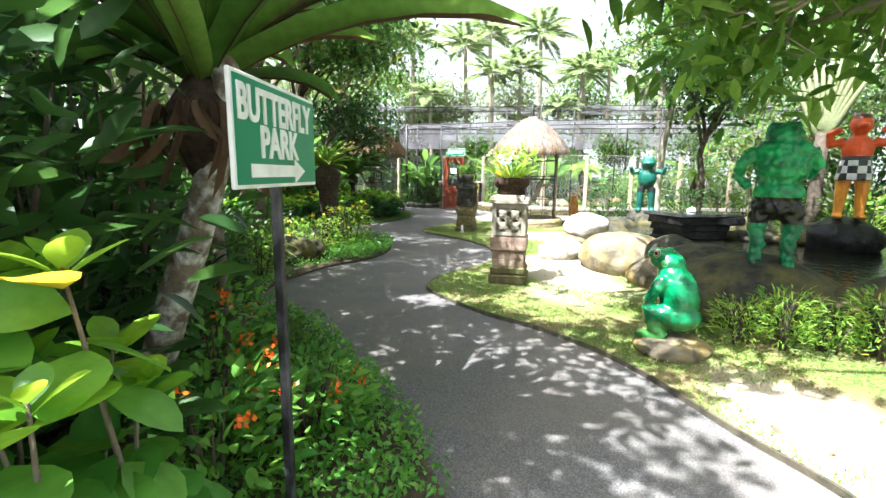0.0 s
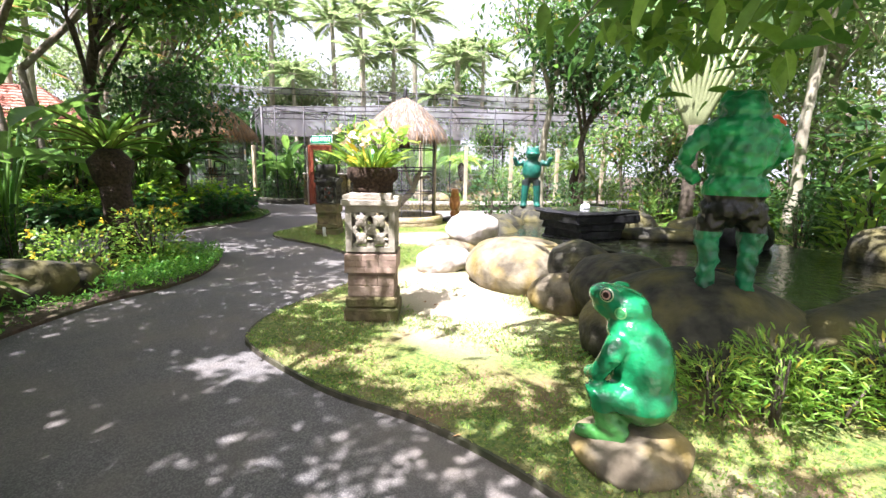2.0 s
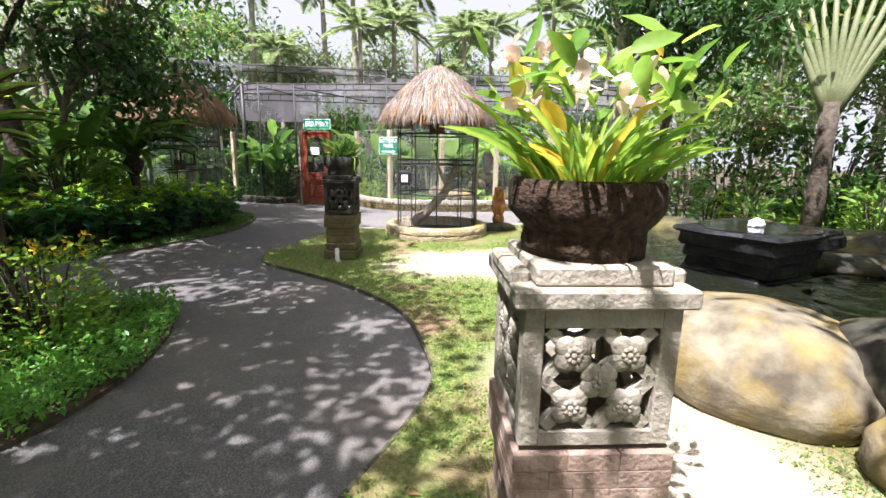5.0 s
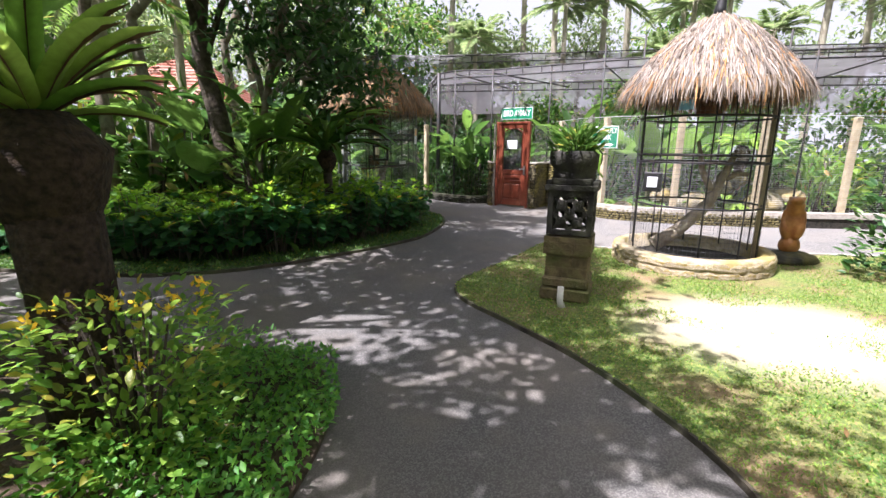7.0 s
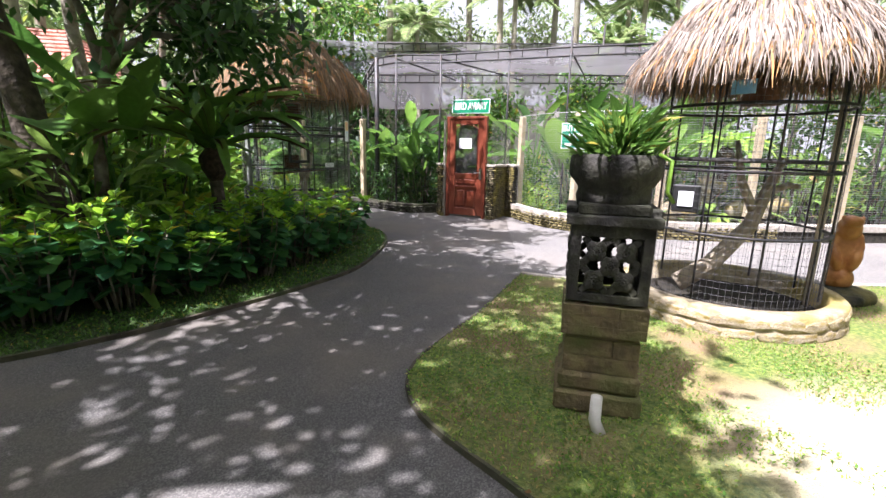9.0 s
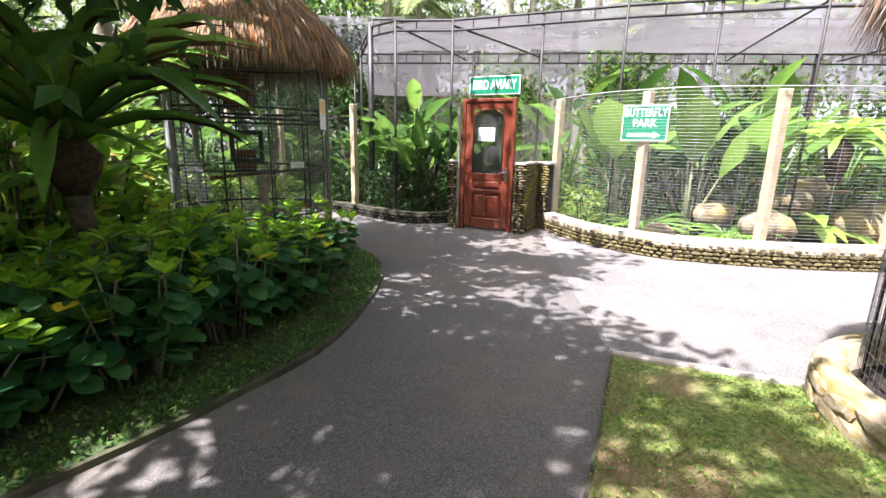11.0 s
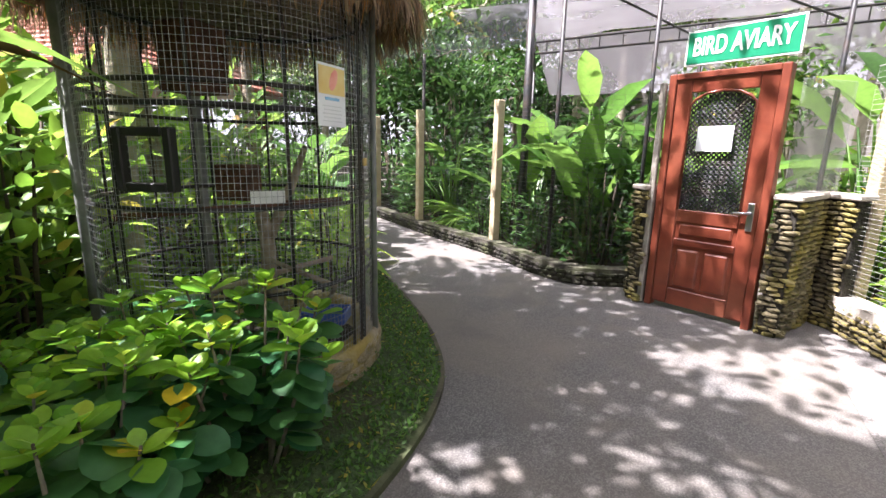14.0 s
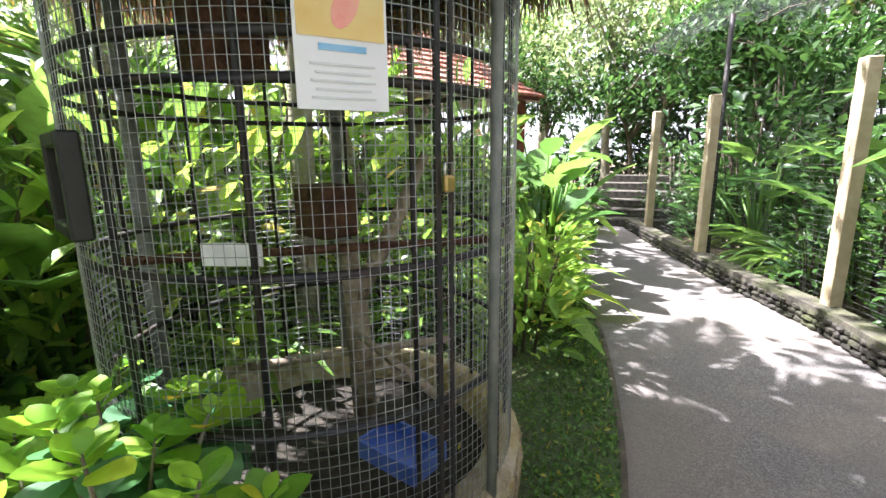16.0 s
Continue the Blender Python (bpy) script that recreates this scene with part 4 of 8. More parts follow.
def palm(name, x, y, height, fronds, length, label, lean=(0, 0), radius=0.1, mat=None, bark=None, leaf_w=0.05, leaf_len=0.45, droop=0.45, z=0.0, leaflets=34, category="palm tree"):
    e = base(name, x, y, z, 0, label, category)
    top = Vector((lean[0], lean[1], height))
    Build().tube([Vector((0, 0, -0.05)), top * 0.1, top * 0.4, top * 0.75, top], [radius * 1.5, radius * 1.1, radius, radius * 0.9, radius * 0.75], 12).done("trunk", bark or M["pale_bark"], e)
    le, ribs = Leaves(), Build()
    for i in range(fronds):
        a = i * 2.39996
        up = 1.3 - 1.5 * i / fronds
        r = pinnate(le, top, (math.cos(a), math.sin(a), up), length * RNG.uniform(0.8, 1.1), droop * RNG.uniform(0.7, 1.3), leaflets, leaf_len, leaf_w)
        ribs.tube(r[::2], [0.02, 0.016, 0.012, 0.008, 0.003], 4)
    ribs.done("frond_ribs", M["pale_bark"], e)
    le.done("fronds", mat or M["palm"], e)
    return e


def broad_clump(name, x, y, z, count, height, leaf_len, leaf_w, mat, label, category="plant"):
    """Upright big-leaved plants on long stalks (banana, elephant ear)."""
    e = base(name, x, y, z, 0, label, category)
    b, le = Build(), Leaves()
    for i in range(count):
        a = i * 2.39996 + RNG.uniform(-0.3, 0.3)
        r = 0.12 + 0.35 * RNG.uniform()
        h = height * RNG.uniform(0.6, 1.05)
        tip = Vector((math.cos(a) * r, math.sin(a) * r, h))
        b.tube([(math.cos(a) * 0.04, math.sin(a) * 0.04, 0), tip * 0.5 + Vector((0, 0, h * 0.08)), tip], [0.025, 0.018, 0.009], 6)
        s = RNG.uniform(0.7, 1.1)
        le.add(np.array(tip), np.array((math.cos(a), math.sin(a), RNG.uniform(-0.1, 0.9))), np.array((-math.cos(a) * 0.3, -math.sin(a) * 0.3, 1.0)), leaf_len * s, leaf_w * s, (OVAL_V, OVAL_F))
    b.done("stalk", M["fern"], e)
    le.done("leaves", mat, e)
    return e


# ---- garden stones, pond ----
pond_poly = catmull([(3.45, 8.5), (3.9, 9.9), (5.0, 11.0), (6.3, 11.0), (7.3, 9.6), (7.6, 7.6), (7.7, 5.6), (6.8, 4.3), (4.9, 4.0), (3.9, 4.9), (3.55, 6.4), (3.5, 7.4)], 0.25, True)
sheet("water", pond_poly, 0.30, 0.24, M["water"], "dark rippled pond water mirroring the trees")
S = "mossy rounded boulder edging the pond"
boulder("boulder", 2.90, 8.32, 0.50, 0.38, 0.33, 0.26, M["sunlit_rock"], "boulder on the pond's edge, painted pale like full sun", 1, 10)
boulder("boulder", 2.42, 7.85, 0.14, 0.40, 0.26, 0.22, M["sunlit_rock"], "small boulder on the lawn's edge, painted pale like full sun", 2, 20)
boulder("boulder", 2.66, 8.25, 0.16, 0.42, 0.35, 0.24, M["rock"], "broken brown stones under a pale boulder", 12, 20, 0.3)
boulder("boulder", 3.18, 7.05, 0.24, 0.60, 0.75, 0.36, M["rock"], "large rounded yellow-brown boulder edging the pond", 3, 25, 0.1)
boulder("boulder", 3.62, 6.45, 0.3, 0.36, 0.45, 0.32, M["moss_rock"], S, 4, 0, 0.1)
boulder("boulder", 3.20, 6.02, 0.15, 0.30, 0.30, 0.24, M["rock"], "small rounded boulder at the lawn's edge", 5, 30, 0.1)
boulder("boulder", 3.62, 5.65, 0.27, 0.42, 0.6, 0.36, M["moss_rock"], S, 6, 0, 0.12)
boulder("boulder", 3.72, 4.85, 0.22, 0.82, 0.66, 0.42, M["moss_rock"], "broad dark mossy boulder edging the pond", 7, -20, 0.1)
boulder("boulder", 5.0, 4.25, 0.2, 1.05, 0.6, 0.40, M["moss_rock"], "broad dark mossy boulder edging the pond", 8, 5, 0.12)
boulder("boulder", 6.4, 4.2, 0.2, 0.8, 0.6, 0.36, M["moss_rock"], S, 9, 0, 0.14)
for i, (x, y, zz, rx, ry, rz) in enumerate([(3.65, 9.5, .2, .45, .35, .26), (4.1, 10.55, .2, .5, .4, .28), (5.0, 11.3, .25, .6, .3, .28), (6.1, 11.3, .25, .6, .35, .25),
                                            (6.9, 10.5, .25, .5, .4, .3), (7.45, 9.3, .25, .5, .6, .32), (7.9, 6.3, .3, .5, .6, .42),
                                            (7.9, 5.1, .3, .6, .6, .5)]):
    boulder("pond_stone", x, y, zz, rx, ry, rz, M["moss_rock"], "dark flat stone on the pond's far bank", 20 + i, i * 40, 0.16, 3, "rock", "stones round the pond")
boulder("pond_stone", 6.1, 8.4, 0.33, 0.95, 0.28, 0.14, M["moss_rock"], "flat mossy slab in the pond", 31, -25, 0.15, 3, "rock", "stones round the pond")

# the black slab of the fountain
e = base("fountain", 4.78, 8.6, 0.2, 0, "black stone slab fountain standing in the pond", "fountain")
bm = bmesh.new()
for k, (zz, sx, sy) in enumerate([(0.06, 1.12, 0.92), (0.2, 1.10, 0.94), (0.33, 1.18, 1.0), (0.45, 1.42, 1.15), (0.535, 1.50, 1.2)]):
    block(bm, 0.03 * (k % 2), 0, zz, sx * 0.86, sy * 0.86, 0.16 if k < 4 else 0.06, 8 + 3 * k, 0.03)
bmesh.ops.subdivide_edges(bm, edges=bm.edges[:], cuts=2, use_grid_fill=True)
for v in bm.verts:
    v.co += Vector((noise.noise(v.co * 3), noise.noise(v.co * 3 + Vector((7, 0, 0))), 0)) * 0.10
part("slab", bm, M["black_rock"], e)
bm = bmesh.new()
bmesh.ops.create_icosphere(bm, subdivisions=3, radius=0.07)
for v in bm.verts:
    v.co = Vector((v.co.x, v.co.y, max(v.co.z, -0.02) * 0.9)) * (1 + 0.4 * noise.noise(v.co * 30)) + Vector((0, 0, 0.59))
part("water_bubble", bm, M["paper"], e, "white bubbling water", True)
bm = bmesh.new()
bmesh.ops.create_circle(bm, cap_ends=True, segments=28, radius=0.5, matrix=Matrix.Translation((0, 0, 0.57)))
for v in bm.verts:
    v.co.x *= 1.15 + 0.2 * noise.noise(v.co * 2)
part("water_film", bm, M["water"], e)


# ---- carved stone pedestals ----
def pedestal(name, x, y, yaw, dark, label):
    e = base(name, x, y, 0.045, yaw, label, "pedestal", "carved stone pedestals")
    lo = M["mossy_paras"]
    mid, up = (M["mossy_paras"], M["dark_shade_paras"]) if dark else (M["paras_brick"], M["paras"])
    # foot
    box("foot_stone", 0, 0, 0.05, 0.47, 0.47, 0.115, lo, e, 0, 0.014)
    box("foot_stone", 0, 0, 0.16, 0.44, 0.44, 0.10, lo, e, 0, 0.02)
    # narrow shaft in courses
    shaft = M["mossy_paras"] if dark else M["shaft_stone"]
    box("shaft_stone", 0, 0, 0.258, 0.40, 0.40, 0.094, shaft, e, 0, 0.006)
    box("shaft_stone", -0.07, 0, 0.354, 0.258, 0.40, 0.094, shaft, e, 0, 0.004)
    box("shaft_stone", 0.13, 0, 0.354, 0.138, 0.40, 0.094, shaft, e, 0, 0.004)
    box("shaft_stone", 0, 0, 0.414, 0.39, 0.39, 0.022, shaft, e, 0, 0.003)
    # band of bricks
    for k in range(3):
        x0 = -0.222
        for w in ((0.17, 0.104, 0.17), (0.1, 0.194, 0.15), (0.15, 0.144, 0.15))[k]:
            box("band_brick", x0 + w / 2, 0, 0.452 + 0.054 * k, w - 0.0015, 0.444, 0.0525, mid, e, 0, 0.002)
            x0 += w
    # open carved block
    z0, z1, hw = 0.604, 1.0, 0.206
    b2 = bmesh.new()
    for sx in (-1, 1):
        for sy in (-1, 1):
            block(b2, sx * (hw - 0.025), sy * (hw - 0.025), (z0 + z1) / 2, 0.055, 0.055, z1 - z0, 0, 0.004)
    for s in (-1, 1):
        for zz, hh in ((z0 + 0.022, 0.044), (z1 - 0.03, 0.06)):
            block(b2, 0, s * (hw - 0.022), zz, 2 * hw - 0.1, 0.05, hh, 0, 0.003)
            block(b2, s * (hw - 0.022), 0, zz, 0.05, 2 * hw - 0.1, hh, 0, 0.003)
    part("block_frame", b2, up, e)
    for side in range(4):
        rot = Matrix.Rotation(side * math.pi / 2, 4, "Z")
        b3 = bmesh.new()
        zc, span = (z0 + z1) / 2 - 0.008, 0.29
        # diagonal bars
        for sg in (-1, 1):
            for o in (-1, 0, 1):
                r = bmesh.ops.create_cube(b3, size=1.0, matrix=rot @ Matrix.Translation((0, -hw + 0.02, zc)) @ Matrix.Rotation(sg * math.pi / 4, 4, "Y")
                                          @ Matrix.Translation((o * span * 0.36, 0, 0)) @ Matrix.Diagonal((0.034, 0.03, span * (1.36 if o == 0 else 0.72), 1)))
        part("lattice", b3, up, e)
        for cx, cz in ((0, 0), (-0.074, 0.074), (0.074, 0.074), (-0.074, -0.074), (0.074, -0.074)):
            b4 = bmesh.new()
            for k in range(4):
                a = k * math.pi / 2 + math.pi / 4
                bmesh.ops.create_uvsphere(b4, u_segments=8, v_segments=5, radius=1.0, matrix=rot @ Matrix.Translation((cx + 0.026 * math.cos(a), -hw + 0.002, zc + cz + 0.026 * math.sin(a))) @ Matrix.Diagonal((0.033, 0.011, 0.033, 1)))
            for k in range(8):
                a = k * math.pi / 4
                bmesh.ops.create_uvsphere(b4, u_segments=6, v_segments=4, radius=1.0, matrix=rot @ Matrix.Translation((cx + 0.017 * math.cos(a), -hw - 0.007, zc + cz + 0.017 * math.sin(a))) @ Matrix.Diagonal((0.009, 0.007, 0.009, 1)))
            bmesh.ops.create_uvsphere(b4, u_segments=8, v_segments=5, radius=1.0, matrix=rot @ Matrix.Translation((cx, -hw - 0.008, zc + cz)) @ Matrix.Diagonal((0.009, 0.008, 0.009, 1)))
            part("carved_flower", b4, up, e, "", True)
    # cap
    box("cap", 0, 0, 1.023, 0.475, 0.475, 0.05, up if dark else M["paras"], e, 0, 0.006)
    for sx in (-1, 1):
        box("cap_wing", sx * 0.212, 0, 1.06, 0.06, 0.30, 0.045, up if dark else M["paras"], e, 0, 0.01)
    box("cap_slab", 0, 0, 1.075, 0.36, 0.40, 0.055, up if dark else M["paras"], e, 0, 0.008)
    if dark:
        e.matrix_basis = e.matrix_basis @ Matrix.Diagonal((0.94, 0.94, 1, 1))
    return e


def bowl(name, x, y, z, r, h, mat, label):
    e = base(name, x, y, z, 0, label, "planter")
    prof = [(0.78, 0.0), (0.79, 0.2), (0.77, 0.34), (0.86, 0.44), (0.96, 0.58), (1.0, 0.76), (0.99, 0.94), (0.94, 1.0), (0.86, 0.98), (0.84, 0.86), (0.0, 0.85)]
    n = 32
    v, f = [], []
    for i, (pr, pz) in enumerate(prof):
        for k in range(n):
            a = 2 * math.pi * k / n
            j = 1 + 0.05 * noise.noise(Vector((math.cos(a) * 3, math.sin(a) * 3, pz * 4))) + 0.03 * noise.noise(Vector((math.cos(a) * 11, math.sin(a) * 11, pz * 9)))
            v.append((pr * r * j * math.cos(a), pr * r * j * math.sin(a), pz * h))
    for i in range(len(prof) - 1):
        for k in range(n):
            j = (k + 1) % n
            f.append((i * n + k, i * n + j, (i + 1) * n + j, (i + 1) * n + k))
    f.append(tuple(range(n))[::-1])
    ob_from("bowl", v, f, mat, e, "", True)
    return e


pedestal("stone_pedestal", 1.40, 6.065, -10, False, "carved pale stone pedestal with open flower lattice and brick courses")
bowl("planter_bowl", 1.40, 6.065, 1.145, 0.222, 0.215, M["coir"], "rough dark brown fibre planter bowl on the pedestal")
pedestal("stone_pedestal", 0.75, 11.20, -13, True, "mossy carved stone pedestal on the lawn, painted dark like tree shade")
bowl("planter_bowl", 0.75, 11.20, 1.125, 0.23, 0.26, M["dark_shade_paras"], "black stone planter bowl on the pedestal")
e = base("drain_pipe", 0.66, 10.87, 0.0, 0, "short white plastic pipe stub beside the pedestal", "pipe")
Build().tube([(0.02, -0.03, 0.02), (0, 0, 0.08), (0, 0, 0.21)], [0.034, 0.03, 0.028], 12).done("pipe", M["pipe"], e)

# potted plants
e = base("potted_plant", 1.40, 6.065, 1.32, 0, "bright yellow-green leafy plant growing in the bowl", "plant")
n = 150
a, r = RNG.uniform(0, 6.28, n), RNG.uniform(0, 0.17, n)
P = np.column_stack([np.cos(a) * r, np.sin(a) * r, np.zeros(n)])
D = np.column_stack([np.cos(a) * RNG.uniform(0.1, 0.9, n), np.sin(a) * RNG.uniform(0.1, 0.9, n), RNG.uniform(0.8, 1.4, n)])
Leaves().add(P, D, np.column_stack([-D[:, 0], -D[:, 1], np.full(n, 0.8)]), RNG.uniform(0.12, 0.36, n), RNG.uniform(0.008, 0.020, n), STRAP_UP).done("leaves", M["pot_leaf"], e)
tip = P + D / np.linalg.norm(D, axis=1, keepdims=True) * RNG.uniform(0.25, 0.42, (n, 1))
k = tip[:90]
Leaves().add(k, unit(90, 0.5), unit(90, 1.2), RNG.uniform(0.07, 0.14, 90), RNG.uniform(0.03, 0.055, 90), (OVAL_V, OVAL_F)).done("broad_leaves", M["pot_leaf"], e)
k = tip[100:112]
k = np.repeat(k, 5, 0) + RNG.normal(size=(60, 3)) * 0.015
Leaves().add(k, unit(60, 0.2), unit(60, 0.5), 0.055, 0.04, (OVAL_V, OVAL_F)).done("faded_flower", M["cream_flower"], e)["kind"] = "stuff"
e = base("potted_plant", 0.75, 11.20, 1.34, 0, "green trailing leafy plant in the black bowl", "plant")
n = 420
a, r = RNG.uniform(0, 6.28, n), RNG.uniform(0, 0.2, n)
P = np.column_stack([np.cos(a) * r, np.sin(a) * r, RNG.uniform(0, 0.22, n)])
D = np.column_stack([np.cos(a), np.sin(a), RNG.uniform(0.1, 1.4, n)])
Leaves().add(P, D, unit(n, 1.5), RNG.uniform(0.07, 0.17, n), RNG.uniform(0.014, 0.03, n), (KITE_V, KITE_F)).done("leaves", M["mid_leaf"], e)
Build().tube([(0.14, -0.18, 0.05), (0.17, -0.25, 0.02), (0.16, -0.26, -0.12), (0.2, -0.25, -0.17)], 0.009, 6).done("trailing_shoot", M["bright_leaf"], e)


# ---- statues ----
def blob(b, c, r, rot=(0, 0, 0), seg=18):
    bm = bmesh.new()
    bmesh.ops.create_uvsphere(bm, u_segments=seg, v_segments=seg // 2 + 2, radius=1.0,
                              matrix=pose(*c, *rot) @ Matrix.Diagonal((*r, 1)))
    bm.verts.index_update()
    b.add([v.co.copy() for v in bm.verts], [tuple(v.index for v in f.verts) for f in bm.faces])
    bm.free()


def fuse(b, name, mat, voxel, x, y, z, yaw, label, category="statue", smooth=4):
    ob = b.done(name, mat)
    m = ob.modifiers.new("fuse", "REMESH")
    m.mode, m.voxel_size, m.use_smooth_shade = "VOXEL", voxel, True
    s = ob.modifiers.new("soften", "SMOOTH")
    s.iterations = smooth
    ob.matrix_basis = pose(x, y, z, 0, 0, yaw)
    return tagged(ob, label, category)


GREEN, DEEP = (0.008, 0.22, 0.075), (0.006, 0.13, 0.05)
# crouching frog, facing +y of its own
b = Build()
blob(b, (0, -0.045, 0.34), (0.155, 0.155, 0.245), (-10, 0, 0))
blob(b, (0, -0.06, 0.18), (0.175, 0.165, 0.13))
blob(b, (0, 0.01, 0.50), (0.13, 0.115, 0.09))
blob(b, (0, 0.045, 0.605), (0.108, 0.125, 0.085), (20, 0, 0))
blob(b, (0, 0.125, 0.635), (0.092, 0.105, 0.062), (12, 0, 0))
blob(b, (0, 0.095, 0.575), (0.088, 0.115, 0.05), (10, 0, 0))
EYES = []
for s in (-1, 1):
    blob(b, (s * 0.078, 0.10, 0.665), (0.034, 0.05, 0.04))
    blob(b, (s * 0.100, 0.03, 0.595), (0.016, 0.032, 0.032))
    b.tube([(s * 0.12, 0.02, 0.47), (s * 0.185, 0.03, 0.41), (s * 0.185, 0.08, 0.32), (s * 0.12, 0.15, 0.28)], [0.058, 0.052, 0.042, 0.034], 12)
    b.tube([(s * 0.11, -0.04, 0.20), (s * 0.20, 0.08, 0.21), (s * 0.185, 0.03, 0.10), (s * 0.15, -0.05, 0.03)], [0.09, 0.078, 0.055, 0.042], 12)
    b.tube([(s * 0.15, -0.06, 0.03), (s * 0.19, 0.06, 0.022), (s * 0.22, 0.16, 0.018)], [0.042, 0.044, 0.03], 8)
    EYES += [((s * 0.108, 0.105, 0.668), 0.036, (0.30, 0.42, 0.20)), ((s * 0.108, 0.105, 0.668), 0.030, (0.010, 0.05, 0.025)), ((s * 0.109, 0.105, 0.668), 0.023, (0.42, 0.26, 0.20)),
             ((s * 0.110, 0.105, 0.668), 0.015, (0.03, 0.015, 0.012)), ((s * 0.116, 0.03, 0.595), 0.030, (0.12, 0.33, 0.12)), ((s * 0.116, 0.03, 0.595), 0.022, (0.04, 0.22, 0.07))]
fuse(b, "frog_statue", statue_material("frog_paint", [(0, (0.035, 0.14, 0.03)), (0.16, (0.006, 0.155, 0.052)), (0.62, (0.008, 0.18, 0.062))], 0.2, 0.35, None, EYES), 0.012, 2.53, 3.86, 0.13, 38,
     "glossy green painted crouching frog statue on a stone", smooth=3)
boulder("statue_stone", 2.53, 3.80, 0.06, 0.31, 0.27, 0.10, M["rock"], "flat grey stone under the crouching frog", 41, 30, 0.08)

# standing giant frog in shorts, seen from behind
b = Build()
blob(b, (0, 0, 0.93), (0.215, 0.16, 0.23))
blob(b, (0, 0, 1.05), (0.235, 0.15, 0.12))
blob(b, (0, 0, 0.68), (0.20, 0.15, 0.13))
blob(b, (0, 0.01, 0.55), (0.205, 0.15, 0.12))
blob(b, (0, 0.03, 1.19), (0.145, 0.15, 0.12))
blob(b, (0, 0.11, 1.20), (0.125, 0.12, 0.07))
for s in (-1, 1):
    blob(b, (s * 0.085, 0.05, 1.27), (0.05, 0.05, 0.045))
b.tube([(-0.2, 0, 1.06), (-0.31, 0.0, 0.93), (-0.33, 0.05, 0.82), (-0.22, 0.08, 0.72)], [0.07, 0.06, 0.05, 0.05], 10)
b.tube([(0.2, 0, 1.06), (0.27, 0.05, 0.92), (0.25, 0.14, 0.84), (0.16, 0.2, 0.9)], [0.07, 0.06, 0.05, 0.05], 10)
for s in (-1, 1):
    b.tube([(s * 0.10, 0, 0.55), (s * 0.14, 0.02, 0.36), (s * 0.12, 0, 0.2), (s * 0.13, 0.0, 0.0)], [0.105, 0.085, 0.062, 0.058], 12)
    blob(b, (s * 0.14, 0.08, 0.02), (0.07, 0.12, 0.035))
fuse(b, "frog_statue", statue_material("giant_frog_paint", [(0, (0.010, 0.14, 0.06)), (0.40, (0.007, 0.006, 0.006)), (0.64, (0.010, 0.23, 0.07))], 0.35, 0.6), 0.016,
     3.71, 4.62, 0.58, -22, "tall green frog statue in black trousers standing on rock", smooth=3)
warts = bpy.data.textures.new("warts", "CLOUDS")
warts.noise_scale, warts.noise_depth = 0.05, 1
bumps = bpy.data.objects["frog_statue.001"].modifiers.new("warts", "DISPLACE")
bumps.texture, bumps.strength, bumps.mid_level = warts, 0.05, 0.55

# orange figure with a checked cloth
b = Build()
blob(b, (0, 0, 1.02), (0.20, 0.14, 0.22))
blob(b, (0, 0, 0.76), (0.19, 0.15, 0.14))
blob(b, (0, -0.02, 1.38), (0.14, 0.15, 0.15))
blob(b, (0, -0.14, 1.36), (0.08, 0.12, 0.045))
blob(b, (0, 0.03, 1.51), (0.13, 0.13, 0.05))
for s in (-1, 1):
    b.tube([(s * 0.18, 0, 1.14), (s * 0.34, 0.0, 1.10), (s * 0.36, -0.06, 1.24), (s * 0.24, -0.14, 1.32)], [0.075, 0.07, 0.06, 0.05], 10)
    b.tube([(s * 0.10, 0, 0.68), (s * 0.12, -0.02, 0.4), (s * 0.12, 0, 0.2), (s * 0.13, 0, 0.0)], [0.11, 0.085, 0.07, 0.06], 10)
    blob(b, (s * 0.14, -0.08, 0.02), (0.07, 0.14, 0.04))
b.tube([(0, 0, 0.9), (0, 0, 0.7), (0, 0, 0.56)], [0.18, 0.21, 0.23], 16)
fuse(b, "painted_statue", statue_material("orange_paint", [(0, (0.75, 0.30, 0.03)), (0.56, (0.03, 0.03, 0.03)), (0.92, (0.75, 0.10, 0.018)), (1.47, (0.10, 0.03, 0.02))], 0.35, 0.15, (0.57, 0.86)), 0.02,
     6.68, 7.66, 0.80, -28, "orange painted statue in a black and white checked cloth", smooth=3)
boulder("statue_stone", 6.70, 7.70, 0.45, 0.50, 0.42, 0.36, M["black_rock"], "black rock base of the orange statue", 43, 0, 0.1)

# turquoise figure by the far bank
b = Build()
blob(b, (0, 0, 0.78), (0.21, 0.17, 0.26))
blob(b, (0, -0.02, 1.12), (0.16, 0.15, 0.14))
blob(b, (0, -0.12, 1.12), (0.14, 0.12, 0.06))
for s in (-1, 1):
    blob(b, (s * 0.08, -0.03, 1.25), (0.05, 0.05, 0.05))
    b.tube([(s * 0.18, 0, 0.95), (s * 0.34, -0.02, 0.9), (s * 0.38, -0.1, 1.05)], [0.07, 0.06, 0.05], 10)
    b.tube([(s * 0.11, 0, 0.56), (s * 0.13, -0.02, 0.3), (s * 0.14, 0, 0.0)], [0.10, 0.08, 0.07], 10)
    blob(b, (s * 0.15, -0.08, 0.02), (0.08, 0.14, 0.04))
